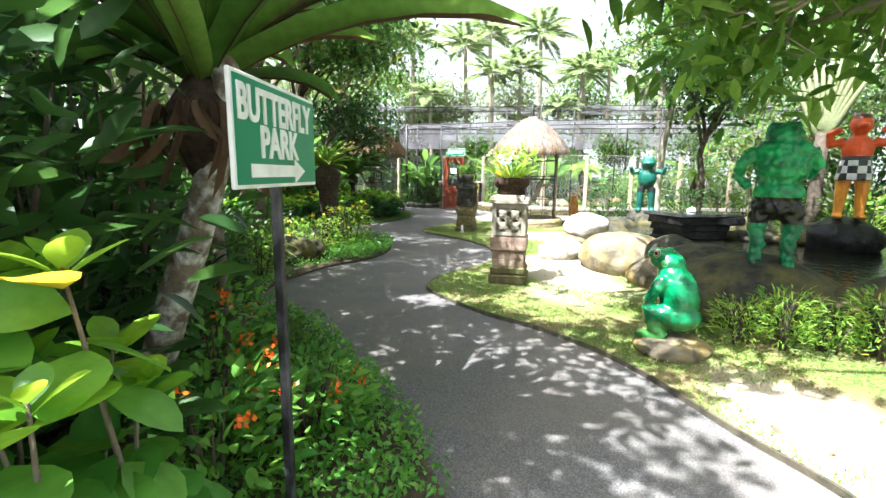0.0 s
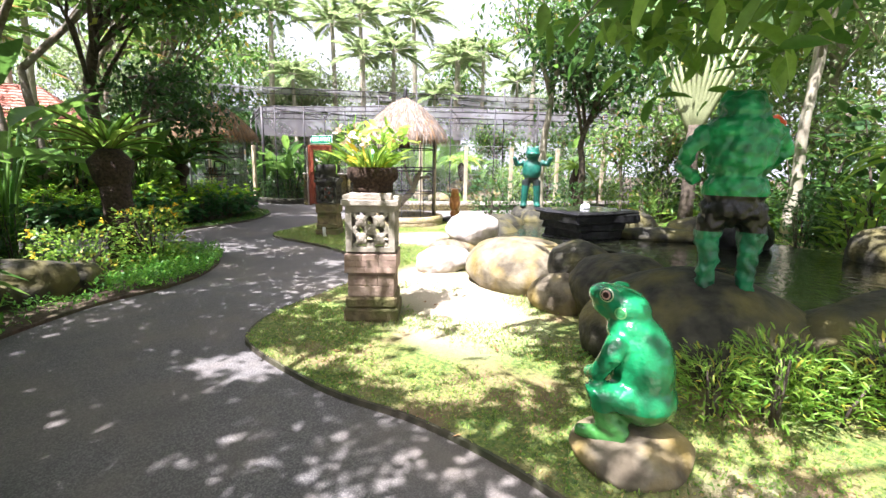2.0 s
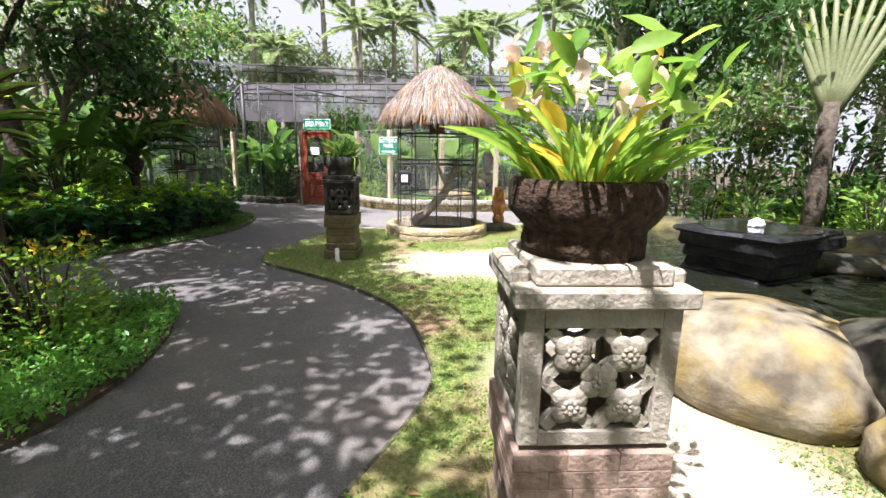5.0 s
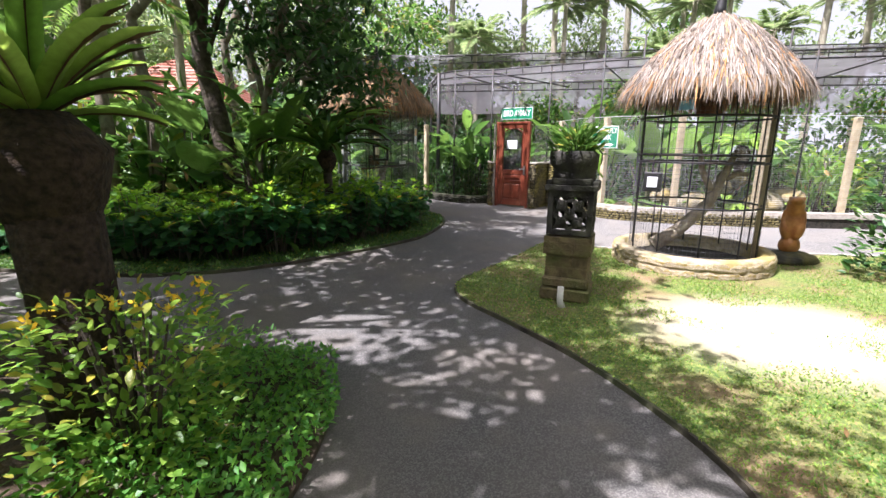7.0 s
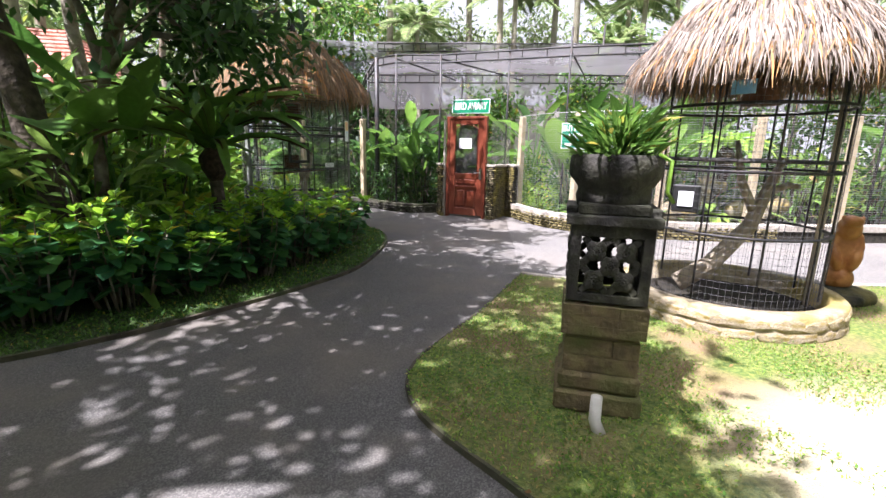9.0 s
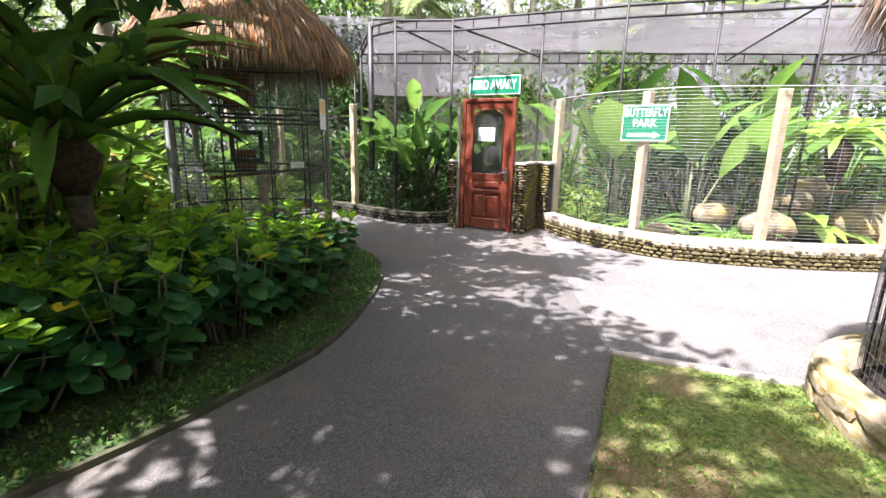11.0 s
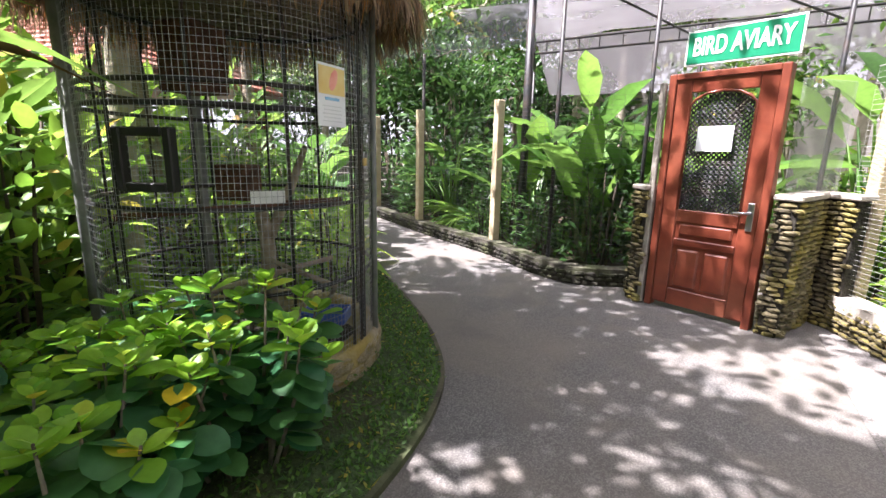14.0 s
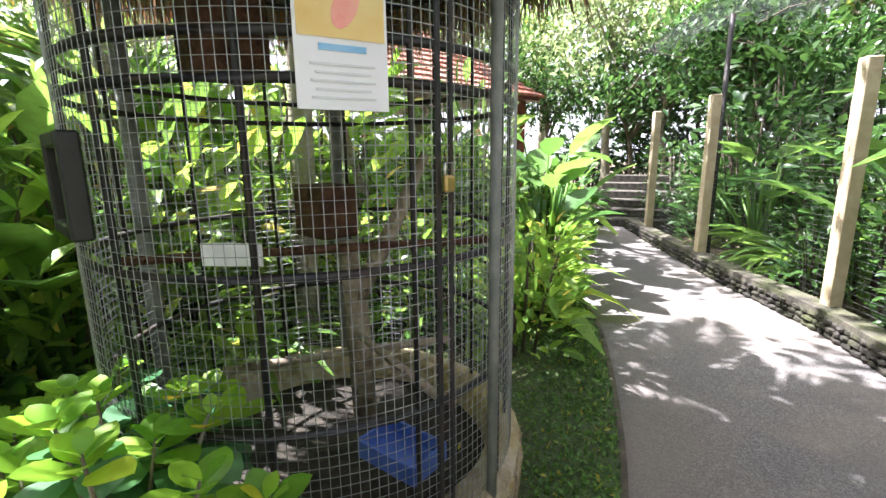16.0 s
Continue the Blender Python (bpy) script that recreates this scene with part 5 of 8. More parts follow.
fuse(b, "frog_statue", statue_material("turquoise_paint", [(0, (0.006, 0.07, 0.05)), (0.45, (0.015, 0.02, 0.02)), (0.62, (0.008, 0.085, 0.06))], 0.35, 0.4), 0.022,
     5.02, 11.5, 0.56, -20, "turquoise frog statue at the pond's far bank")
boulder("statue_stone", 5.02, 11.5, 0.28, 0.42, 0.36, 0.32, M["moss_rock"], "mossy stone under the turquoise frog", 44, 0, 0.12)

# carved wooden animal on a mossy stone
b = Build()
blob(b, (0, 0.02, 0.36), (0.115, 0.105, 0.30))
blob(b, (0, 0.0, 0.10), (0.12, 0.12, 0.13))
blob(b, (0, -0.02, 0.60), (0.10, 0.10, 0.13))
blob(b, (0, -0.07, 0.665), (0.085, 0.115, 0.06), (-14, 0, 0))
for s in (-1, 1):
    b.tube([(s * 0.085, -0.02, 0.54), (s * 0.105, -0.06, 0.42), (s * 0.06, -0.10, 0.33)], [0.035, 0.032, 0.026], 8)
    blob(b, (s * 0.07, -0.05, 0.30), (0.06, 0.08, 0.13), (0, s * 14, 0))
    blob(b, (s * 0.065, -0.07, 0.705), (0.026, 0.03, 0.024))
fuse(b, "wooden_statue", M["carved_wood"], 0.014, 3.72, 13.25, 0.13, -25, "carved varnished wooden frog figure beside the round cage", smooth=2)
boulder("statue_stone", 3.72, 13.22, 0.06, 0.36, 0.28, 0.11, M["moss_rock"], "yellow-green mossy stone under the wooden figure", 45, 10, 0.1)


# ---- aviary: walls, posts, wires ----
WALL_R = catmull([(1.12, 18.62), (1.5, 17.52), (2.0, 16.92), (2.55, 16.58), (4.1, 16.33), (6.5, 16.5), (10, 16.9), (16, 17.3)], 0.14)
WALL_L = catmull([(-0.42, 19.0), (-1.0, 18.80), (-1.5, 19.02), (-2.3, 19.66), (-3.9, 20.62), (-6.6, 22.5)], 0.14)


def low_wall(name, line, thick, height, mat, label):
    b = Build()
    p = [Vector((q[0], q[1], 0)) for q in line]
    n = len(p)
    rings = []
    for i, q in enumerate(p):
        d = (p[min(i + 1, n - 1)] - p[max(i - 1, 0)]).normalized()
        s = Vector((-d.y, d.x, 0))
        for o, z in ((-0.5, -0.05), (-0.5, height), (0.5, height), (0.5, -0.05)):
            rings.append(q + s * o * thick + Vector((0, 0, z)))
    f = [(4 * i + k, 4 * i + (k + 1) % 4, 4 * i + 4 + (k + 1) % 4, 4 * i + 4 + k) for i in range(n - 1) for k in range(4)]
    f += [(0, 1, 2, 3), (4 * n - 1, 4 * n - 2, 4 * n - 3, 4 * n - 4)]
    b.add(rings, f)
    return tagged(b.done(name, mat, None, "", False), label, "", "", "structure")


wall_r = low_wall("wall_front", WALL_R, 0.16, 0.235, M["mortar"], "low wall of small stacked stones below the aviary wires")
coping = low_wall("wall_front_coping", WALL_R, 0.20, 0.05, M["cement"], "pale cement coping on the low stone wall")
coping.location.z = 0.236
wall_l = low_wall("wall_side", WALL_L, 0.16, 0.155, M["mortar"], "very low dark stone wall beside the side path")
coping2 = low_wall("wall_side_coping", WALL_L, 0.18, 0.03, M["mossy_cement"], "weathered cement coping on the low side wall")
coping2.location.z = 0.156

stone_meshes = []
for k in range(5):
    bm = bmesh.new()
    block(bm, 0, 0, 0, 1, 1, 1, 0, 0.27)
    for v in bm.verts:
        v.co += Vector(RNG.normal(size=3) * 0.06)
    me = bpy.data.meshes.new("stone")
    bm.to_mesh(me)
    bm.free()
    me.materials.append(M["stacked_stone"])
    stone_meshes.append(me)


def face_stones(parent, line, thick, rows, rh, z0, upto, joined=False, mat=None):
    """Small flat stones proud of a wall's face."""
    p = [np.array(q[:2]) for q in line]
    seg = [np.linalg.norm(p[i + 1] - p[i]) for i in range(len(p) - 1)]
    cum = np.concatenate(([0], np.cumsum(seg)))
    out = Build()
    for r in range(rows):
        s = RNG.uniform(0, 0.05)
        while s < min(upto, cum[-1]) - 0.03:
            w = RNG.uniform(0.06, 0.12)
            c = s + w / 2
            i = min(len(seg) - 1, int(np.searchsorted(cum, c) - 1))
            d = (p[i + 1] - p[i]) / seg[i]
            q = p[i] + d * (c - cum[i])
            nrm = np.array((-d[1], d[0]))
            q = q - nrm * (thick / 2)
            m = pose(q[0], q[1], z0 + rh * (r + 0.5), RNG.uniform(-8, 8), RNG.uniform(-6, 6), math.degrees(math.atan2(d[1], d[0]))) @ Matrix.Diagonal((w * 0.92, 0.05 * RNG.uniform(0.7, 1.6), rh * 0.78, 1))
            me = stone_meshes[int(RNG.integers(0, 5))]
            if joined:
                out.add([m @ v.co for v in me.vertices], [tuple(f.vertices) for f in me.polygons])
            else:
                o = new("stone", me)
                o.parent = parent
                o.matrix_basis = m
            s += w + 0.004
    if joined:
        ob = out.done("stone_cladding", mat or M["stacked_stone"], parent, "", False)
        ob["kind"] = "stuff"
    return out


face_stones(wall_r, WALL_R, 0.16, 5, 0.047, 0.0, 5.2)
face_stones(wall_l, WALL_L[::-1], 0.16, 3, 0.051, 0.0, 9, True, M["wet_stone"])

# stone piers that flank the door
for line, nm in (([(0.60, 18.02), (0.93, 18.70)], "door_pier"), ([(0.95, 18.72), (1.16, 18.46)], "door_pier"), ([(-0.43, 18.60), (-0.335, 18.49)], "door_pier")):
    a, c = np.array(line[0]), np.array(line[1])
    d = (c - a) / np.linalg.norm(c - a)
    L = float(np.linalg.norm(c - a))
    yaw = math.degrees(math.atan2(d[1], d[0]))
    e = base(nm, *((a + c) / 2), 0, yaw, "pier of small stacked stones beside the aviary door", "pier", "stone piers at the door")
    box("core", 0, 0, 0.525, L, 0.13, 1.05, M["mortar"], e, 0, 0.005)
    box("coping", 0, 0, 1.073, L + 0.05, 0.19, 0.045, M["cement"], e, 0, 0.01)
    for side in (0, 1):
        k = [(-L / 2, 0), (L / 2, 0)] if side == 0 else [(L / 2, 0), (-L / 2, 0)]
        face_stones(e, k, 0.13, 26, 0.04, 0.0, 9, True)
    k = [(-L / 2, 0.06), (-L / 2, -0.06)]
    face_stones(e, k, 0.0, 26, 0.04, 0.0, 9, True)


def post(x, y, z, h, size, mat, label, lean=0.0, yaw=0.0):
    bm = bmesh.new()
    block(bm, 0, 0, h / 2, size, size, h, 0, 0.008)
    o = part("fence_post", bm, mat)
    o.matrix_basis = pose(x, y, z, 0, lean, yaw)
    return tagged(o, label, "post", "cream aviary fence posts" if mat is M["cream_post"] else "")


for x, y, z, h, yaw in ((1.26, 18.62, 0, 2.06, 30), (2.045, 17.148, 0.0, 2.05, 33), (3.3, 16.5, 0.27, 1.76, 10), (4.75, 16.45, 0.27, 1.76, 0), (6.3, 16.55, 0.27, 1.76, 0),
                        (8.0, 16.75, 0.27, 1.76, 5), (9.8, 16.95, 0.27, 1.76, 5), (-2.3, 19.74, 0.12, 1.9, -35), (-4.06, 20.76, 0.12, 1.9, -30), (-5.75, 21.95, 0.12, 1.9, -30)):
    post(x, y, z, h, 0.105, M["cream_post"], "square cream painted concrete fence post of the aviary", 0, yaw)


def offset_line(line, off):
    p = [np.array(q) for q in line]
    out = []
    for i, q in enumerate(p):
        d = p[min(i + 1, len(p) - 1)] - p[max(i - 1, 0)]
        d = d / np.linalg.norm(d)
        out.append(q + np.array((-d[1], d[0])) * off)
    return out


def wires(name, line, z0, z1, gap, r, mat, label, verticals=0.0):
    b = Build()
    step = line[::3] + [line[-1]]
    z = z0
    while z < z1:
        b.tube([(q[0], q[1], z + 0.004 * noise.noise((q[0] * 2, q[1] * 2, z * 5))) for q in step], r, 3)
        z += gap * RNG.uniform(0.85, 1.15)
    if verticals:
        q0 = np.array(line)
        c = np.concatenate(([0], np.cumsum(np.linalg.norm(np.diff(q0, axis=0), axis=1))))
        for s in np.arange(0, c[-1], verticals):
            i = min(len(q0) - 2, int(np.searchsorted(c, s, side="right") - 1))
            q = q0[i] + (q0[i + 1] - q0[i]) * (s - c[i]) / (c[i + 1] - c[i])
            b.tube([(q[0], q[1], z0), (q[0], q[1], z1)], r * 0.7, 3)
    o = b.done(name, mat, None, "", False)
    return tagged(o, label, "wire fence", "", "stuff")


wires("wire_fence", [q for q in offset_line(WALL_R, 0.0)], 0.31, 2.05, 0.038, 0.0014, M["bright_wire"], "bright horizontal fence wires of the aviary", 0.5)
wires("wire_fence", offset_line(WALL_L, -0.16), 0.10, 2.0, 0.05, 0.0018, M["dark_wire"], "fine dark wire netting of the aviary side", 0.12)
b = Build()
b.tube([(q[0], q[1], 2.05) for q in WALL_R[::3]], 0.006, 5)
tagged(b.done("fence_cable", M["bright_wire"]), "taut pale cable along the fence tops", "cable")

# ---- steel frame and shade net ----
FRONT = [(-2.0, 19.95), (-1.48, 19.47), (-0.49, 19.4), (2.1, 18.42), (4.5, 17.75), (7.5, 17.4), (11, 17.5), (15, 17.8)]


def truss(name, line, z, depth, label):
    e = base(name, 0, 0, 0, 0, label, "truss")
    b = Build()
    for zz in (z, z - depth):
        b.tube([(x, y, zz) for x, y in line], 0.02, 6)
    b.done("chord", M["black_steel"], e)
    sm = bpy.data.meshes.new("strut")
    sv, sf = tube_data([(0, 0, 0), (0, 0, -depth)], 0.011, 5)
    sm.from_pydata([tuple(q) for q in sv], [], sf)
    sm.materials.append(M["black_steel"])
    for q in catmull(line, 0.42):
        o = new("strut", sm)
        o.parent = e
        o.location = (q[0], q[1], z)
    return e


truss("steel_truss", FRONT, 3.38, 0.16, "black steel truss along the aviary roof edge")
truss("steel_truss", [(-2.0, 19.95), (-2.6, 22), (-3.4, 25), (-4.5, 29)], 3.38, 0.16, "black steel truss running back along the aviary roof")
truss("steel_truss", [(-3, 23.6), (3, 23), (9, 22.6), (16, 22.6)], 3.55, 0.22, "black steel truss inside the aviary")
truss("steel_truss", [(-3, 26), (3, 25.6), (9, 25.2), (20, 25.2)], 4.95, 0.25, "black steel truss of the higher aviary roof")


def steel_post(x, y, h, r, label, lean=(0, 0)):
    o = Build().tube([(0, 0, -0.05), (lean[0] * 0.5, lean[1] * 0.5, h / 2), (lean[0], lean[1], h)], r, 8).done("steel_post", M["black_steel"])
    o.location = (x, y, 0)
    return tagged(o, label, "post", "black steel posts of the aviary")


for x, y, h, r in ((-2.0, 19.95, 3.4, 0.055), (-1.48, 19.47, 3.38, 0.024), (-0.49, 19.4, 3.38, 0.024), (0.95, 18.87, 3.38, 0.02), (2.1, 18.42, 3.75, 0.02), (3.3, 18.1, 3.38, 0.02), (4.5, 17.75, 3.75, 0.02),
                   (6, 17.55, 3.38, 0.02), (7.5, 17.4, 3.75, 0.024), (9.2, 17.45, 3.38, 0.02), (11, 17.5, 3.75, 0.024), (-2.6, 22, 3.38, 0.03), (-3.4, 25, 3.38, 0.03), (0, 23.3, 3.5, 0.03), (4, 22.9, 4.9, 0.03), (8, 22.7, 4.9, 0.03), (-4.3, 21.3, 3.0, 0.03)):
    steel_post(x, y, h, r, "thin black steel post carrying the aviary's roof net")
b = Build()
for (x0, y0), (x1, y1) in (((-1.48, 19.47), (-0.2, 23.3)), ((-0.49, 19.4), (1.8, 23.1)), ((2.1, 18.42), (3.6, 22.9)), ((4.5, 17.75), (6, 22.8)), ((7.5, 17.4), (8.5, 22.7)), ((11, 17.5), (11.5, 22.6))):
    b.tube([(x0, y0, 3.3), ((x0 + x1) / 2, (y0 + y1) / 2, 3.36), (x1, y1, 3.4)], 0.018, 6)
tagged(b.done("roof_rafters", M["black_steel"]), "thin black steel rafters under the net", "rafter", "", "structure")


def net(name, grid, sag, label, mat):
    """A sagging net over four corners given as (x, y, z) rows."""
    n = 24
    v, f = [], []
    a, b2, c, d = (Vector(q) for q in grid)
    for i in range(n + 1):
        for j in range(n + 1):
            p = a.lerp(b2, i / n).lerp(d.lerp(c, i / n), j / n)
            p.z += sag * (noise.noise(p * 0.7) - 0.6 * math.sin(math.pi * ((i * 4 / n) % 1)))
            v.append(p)
    for i in range(n):
        for j in range(n):
            k = i * (n + 1) + j
            f.append((k, k + 1, k + n + 2, k + n + 1))
    return tagged(ob_from(name, v, f, mat, None, "", True), label, "shade net", "", "structure")


net("roof_net", [(-2.0, 19.95, 3.42), (2.1, 18.4, 3.42), (3, 23, 3.62), (-3, 23.6, 3.62)], 0.05, "grey shade net stretched over the aviary", M["net"])
net("roof_net_west", [(-7.6, 23.6, 3.42), (-2.0, 19.95, 3.42), (-3, 23.6, 3.62), (-9, 27.4, 3.62)], 0.05, "dark shade net over the aviary's side wing", M["dark_net"])
net("roof_net_east", [(2.1, 18.4, 3.42), (15, 17.8, 3.42), (16, 22.6, 3.62), (3, 23, 3.62)], 0.05, "grey shade net stretched over the aviary", M["net"])
net("roof_net_high", [(-6, 25.8, 5.0), (20, 25.0, 5.0), (22, 36, 5.8), (-6, 36, 5.8)], 0.1, "pale grey shade net of a higher roof behind", M["net"])
net("roof_net_back", [(-3, 23.6, 3.62), (16, 22.6, 3.62), (16, 24, 2.7), (-3, 25, 2.7)], 0.05, "grey shade net hanging at the aviary's back", M["net"])

# ---- door ----
door = base("door_1", -0.29, 18.446, 0, -24.3, "closed red-brown wooden door with a pierced metal grille", "door")
door["kind"] = "structure"
W, Hh = 0.867, 2.03
for nm, x, z, sx, sz in (("jamb", 0.03, Hh / 2, 0.06, Hh), ("jamb", W - 0.03, Hh / 2, 0.06, Hh), ("lintel", W / 2, Hh - 0.025, W - 0.122, 0.05)):
    box(nm, x, 0.03, z, sx, 0.10, sz, M["door_frame"], door, 0, 0.006)
leaf = box("door_leaf", W / 2, 0.035, 0.43, W - 0.126, 0.035, 0.78, M["door_wood"], door, 0, 0.003)
for nm, x, z, sx, sz in (("stile", 0.125, 1.02, 0.125, 1.93), ("stile", W - 0.125, 1.02, 0.125, 1.93), ("rail", W / 2, 1.93, W - 0.38, 0.11), ("rail", W / 2, 0.85, W - 0.38, 0.11), ("rail", W / 2, 0.12, W - 0.38, 0.15), ("rail", W / 2, 0.62, W - 0.38, 0.06)):
    box(nm, x, 0.02, z, sx, 0.045, sz, M["door_wood"], door, 0, 0.006)
for x in (W / 2 - 0.115, W / 2 + 0.115):
    box("panel", x, 0.014, 0.39, 0.19, 0.03, 0.34, M["door_wood"], door, 0, 0.014)
box("panel", W / 2, 0.014, 0.735, 0.42, 0.03, 0.10, M["door_wood"], door, 0, 0.012)
b = Build()
gx0, gx1, gz0, gz1 = 0.19, W - 0.19, 0.91, 1.875
for i in range(12):
    for j in range(24):
        cx, cz = gx0 + (i + 0.5) * (gx1 - gx0) / 12, gz0 + (j + 0.5) * (gz1 - gz0) / 24
        top = 1.875 - 0.10 * (2 * (cx - W / 2) / (gx1 - gx0)) ** 2
        if cz > top:
            continue
        b.tube([(cx + 0.017 * math.cos(a), 0.03, cz + 0.017 * math.sin(a)) for a in np.linspace(0, 6.28, 7)], 0.0085, 4)
b.done("grille", M["black_steel"], door, "pierced black metal grille", False)
for sx in (-1, 1):
    b = Build()
    xs = W / 2 + sx * (gx1 - gx0) / 2
    b.tube([(xs, 0.0, gz0), (xs, 0.0, 1.77), (W / 2 + sx * 0.2, 0.0, 1.82), (W / 2 + sx * 0.12, 0, 1.86), (W / 2, 0, 1.875)], 0.012, 6)
    b.done("moulding", M["door_wood"], door)
box("paper_notice", W / 2 - 0.02, -0.008, 1.50, 0.27, 0.004, 0.20, M["paper"], door, 0, 0.0, "blank white paper notice")
b = Build()
b.tube([(W - 0.115, -0.002, 0.93), (W - 0.115, -0.05, 0.93), (W - 0.22, -0.05, 0.925)], 0.011, 8)
hd = b.done("handle", M["chrome"], door, "chrome lever handle")
box("handle_plate", W - 0.115, -0.008, 0.90, 0.045, 0.012, 0.22, M["chrome"], door, 0, 0.003)
post(-0.335, 18.475, 0.0, 1.97, 0.05, M["cement"], "narrow pale plaster strip beside the door", 0, -24)
box("shade_screen", 0.82, 18.5, 1.52, 0.5, 0.03, 0.86, M["thin_net"], None, 40, 0.0)
tagged(bpy.data.objects["shade_screen"], "loose woven screen panel beside the door", "screen")


def lettered_sign(name, m, w, h, lines, arrow, label, thick=0.02, edge=0.014, shift=0.0):
    """A green board with a white edge and white letters, facing -y of its own."""
    e = new(name)
    e.matrix_basis = m
    tagged(e, label, "sign")
    box("board", 0, 0, 0, w, thick, h, M["sign_white"], e, 0, 0.002)
    box("face", 0, -thick / 2 - 0.001, 0, w - 2 * edge, 0.004, h - 2 * edge, M["sign_green"], e, 0, 0.0)
    for words, z, size, bold, stretch in lines:
        text_mesh("lettering", words, size, M["sign_white"], e, Matrix.Translation((shift, -thick / 2 - 0.005, z)) @ pose(0, 0, 0, 90) @ Matrix.Diagonal((stretch, 1, 1, 1)), bold)
    if arrow:
        z, lx, hw = arrow
        bm = bmesh.new()
        q = [(-lx, -hw), (lx * 0.55, -hw), (lx * 0.55, -hw * 2.1), (lx, 0), (lx * 0.55, hw * 2.1), (lx * 0.55, hw), (-lx, hw)]
        f = bm.faces.new([bm.verts.new((x + shift, -thick / 2 - 0.005, z + y)) for x, y in q])
        r = bmesh.ops.extrude_face_region(bm, geom=[f])
        bmesh.ops.translate(bm, verts=[g for g in r["geom"] if isinstance(g, bmesh.types.BMVert)], vec=(0, 0.004, 0))
        bmesh.ops.recalc_face_normals(bm, faces=bm.faces)
        part("arrow", bm, M["sign_white"], e)
    return e


lettered_sign("door_sign", pose(0.17, 18.235, 2.215, -3, 0, -24.3), 0.80, 0.27, [("BIRD AVIARY", 0, 0.193, 0.004, 0.61)], None, "green sign reading BIRD AVIARY above the door")
lettered_sign("path_sign", pose(2.006, 17.078, 1.657, 0, 0, -32), 0.55, 0.44, [("BUTTERFLY", 0.125, 0.136, 0.0032, 0.72), ("PARK", -0.005, 0.136, 0.0032, 0.86)], (-0.15, 0.2, 0.02),
              "green BUTTERFLY PARK arrow sign on a fence post")

# entrance sign: board along y, read from the east
sign = lettered_sign("path_sign", pose(0.342, 1.605, 1.505, 0, 0, 90), 0.575, 0.295, [("BUTTERFLY", 0.068, 0.125, 0.0032, 0.78), ("PARK", -0.026, 0.12, 0.0032, 0.90)], (-0.10, 0.19, 0.018),
                     "green BUTTERFLY PARK arrow sign on a black pole", 0.012, 0.011, -0.018)
p = box("pole", 0.03, 0.032, -0.76, 0.030, 0.030, 1.50, M["peeling_pole"], sign, 0, 0.004, "black pole with peeling white paint")


# ---- round cages with thatched roofs ----
def thatch_roof(e, eave_r, eave_z, top_z, mat, strands, top_r=0.05, cap=True):
    n = 40
    prof = [(eave_r * 0.94, eave_z + 0.04), (eave_r * 0.86, eave_z + 0.18), (eave_r * 0.62, eave_z + (top_z - eave_z) * 0.52), (eave_r * 0.3, eave_z + (top_z - eave_z) * 0.83), (top_r, top_z)]
    b = Build()
    b.tube([(0, 0, z) for _, z in prof], [r for r, _ in prof], n)
    b.done("roof_core", M["thatch_core"], e)
    le = Leaves()
    k = strands
    s = RNG.uniform(0, 1, k) ** 0.62
    a = RNG.uniform(0, 6.28, k)
    rr = np.interp(1 - s, [0, .2, .55, .85, 1], [eave_r * 0.96, eave_r * 0.9, eave_r * 0.64, eave_r * 0.33, top_r])
    zz = np.interp(1 - s, [0, .2, .55, .85, 1], [eave_z + 0.06, eave_z + 0.2, eave_z + (top_z - eave_z) * 0.55, eave_z + (top_z - eave_z) * 0.86, top_z + 0.02])
    slope = 0.9 + 0.5 * s
    P = np.column_stack([np.cos(a) * rr, np.sin(a) * rr, zz])
    D = np.column_stack([np.cos(a), np.sin(a), -slope]) + RNG.normal(size=(k, 3)) * 0.2
    N = np.column_stack([np.cos(a) * slope, np.sin(a) * slope, np.ones(k)]) + RNG.normal(size=(k, 3)) * 0.3
    le.add(P, D, N, RNG.uniform(0.10, 0.36, k), RNG.uniform(0.006, 0.016, k), STRAP_FLAT)
    le.done("thatch", mat, e)
    le = Leaves()
    k = strands // 3
    a = RNG.uniform(0, 6.28, k)
    rr = eave_r * RNG.uniform(0.78, 1.0, k)
    P = np.column_stack([np.cos(a) * rr, np.sin(a) * rr, np.full(k, eave_z + 0.08)])
    D = np.column_stack([np.cos(a) * 0.35, np.sin(a) * 0.35, np.full(k, -1.0)]) + RNG.normal(size=(k, 3)) * 0.2
    le.add(P, D, np.column_stack([np.cos(a), np.sin(a), np.full(k, 0.3)]), RNG.uniform(0.12, 0.30, k), RNG.uniform(0.006, 0.014, k), STRAP_FLAT)
    le.done("eave_fringe", M["thatch"], e)
    if cap:
        b = Build()
        b.tube([(0, 0, top_z - 0.06), (0, 0, top_z + 0.05), (0.01, 0, top_z + 0.16), (0.01, 0, top_z + 0.28)], [0.075, 0.06, 0.045, 0.02], 10)
        b.done("roof_finial", M["black_plastic"], e)


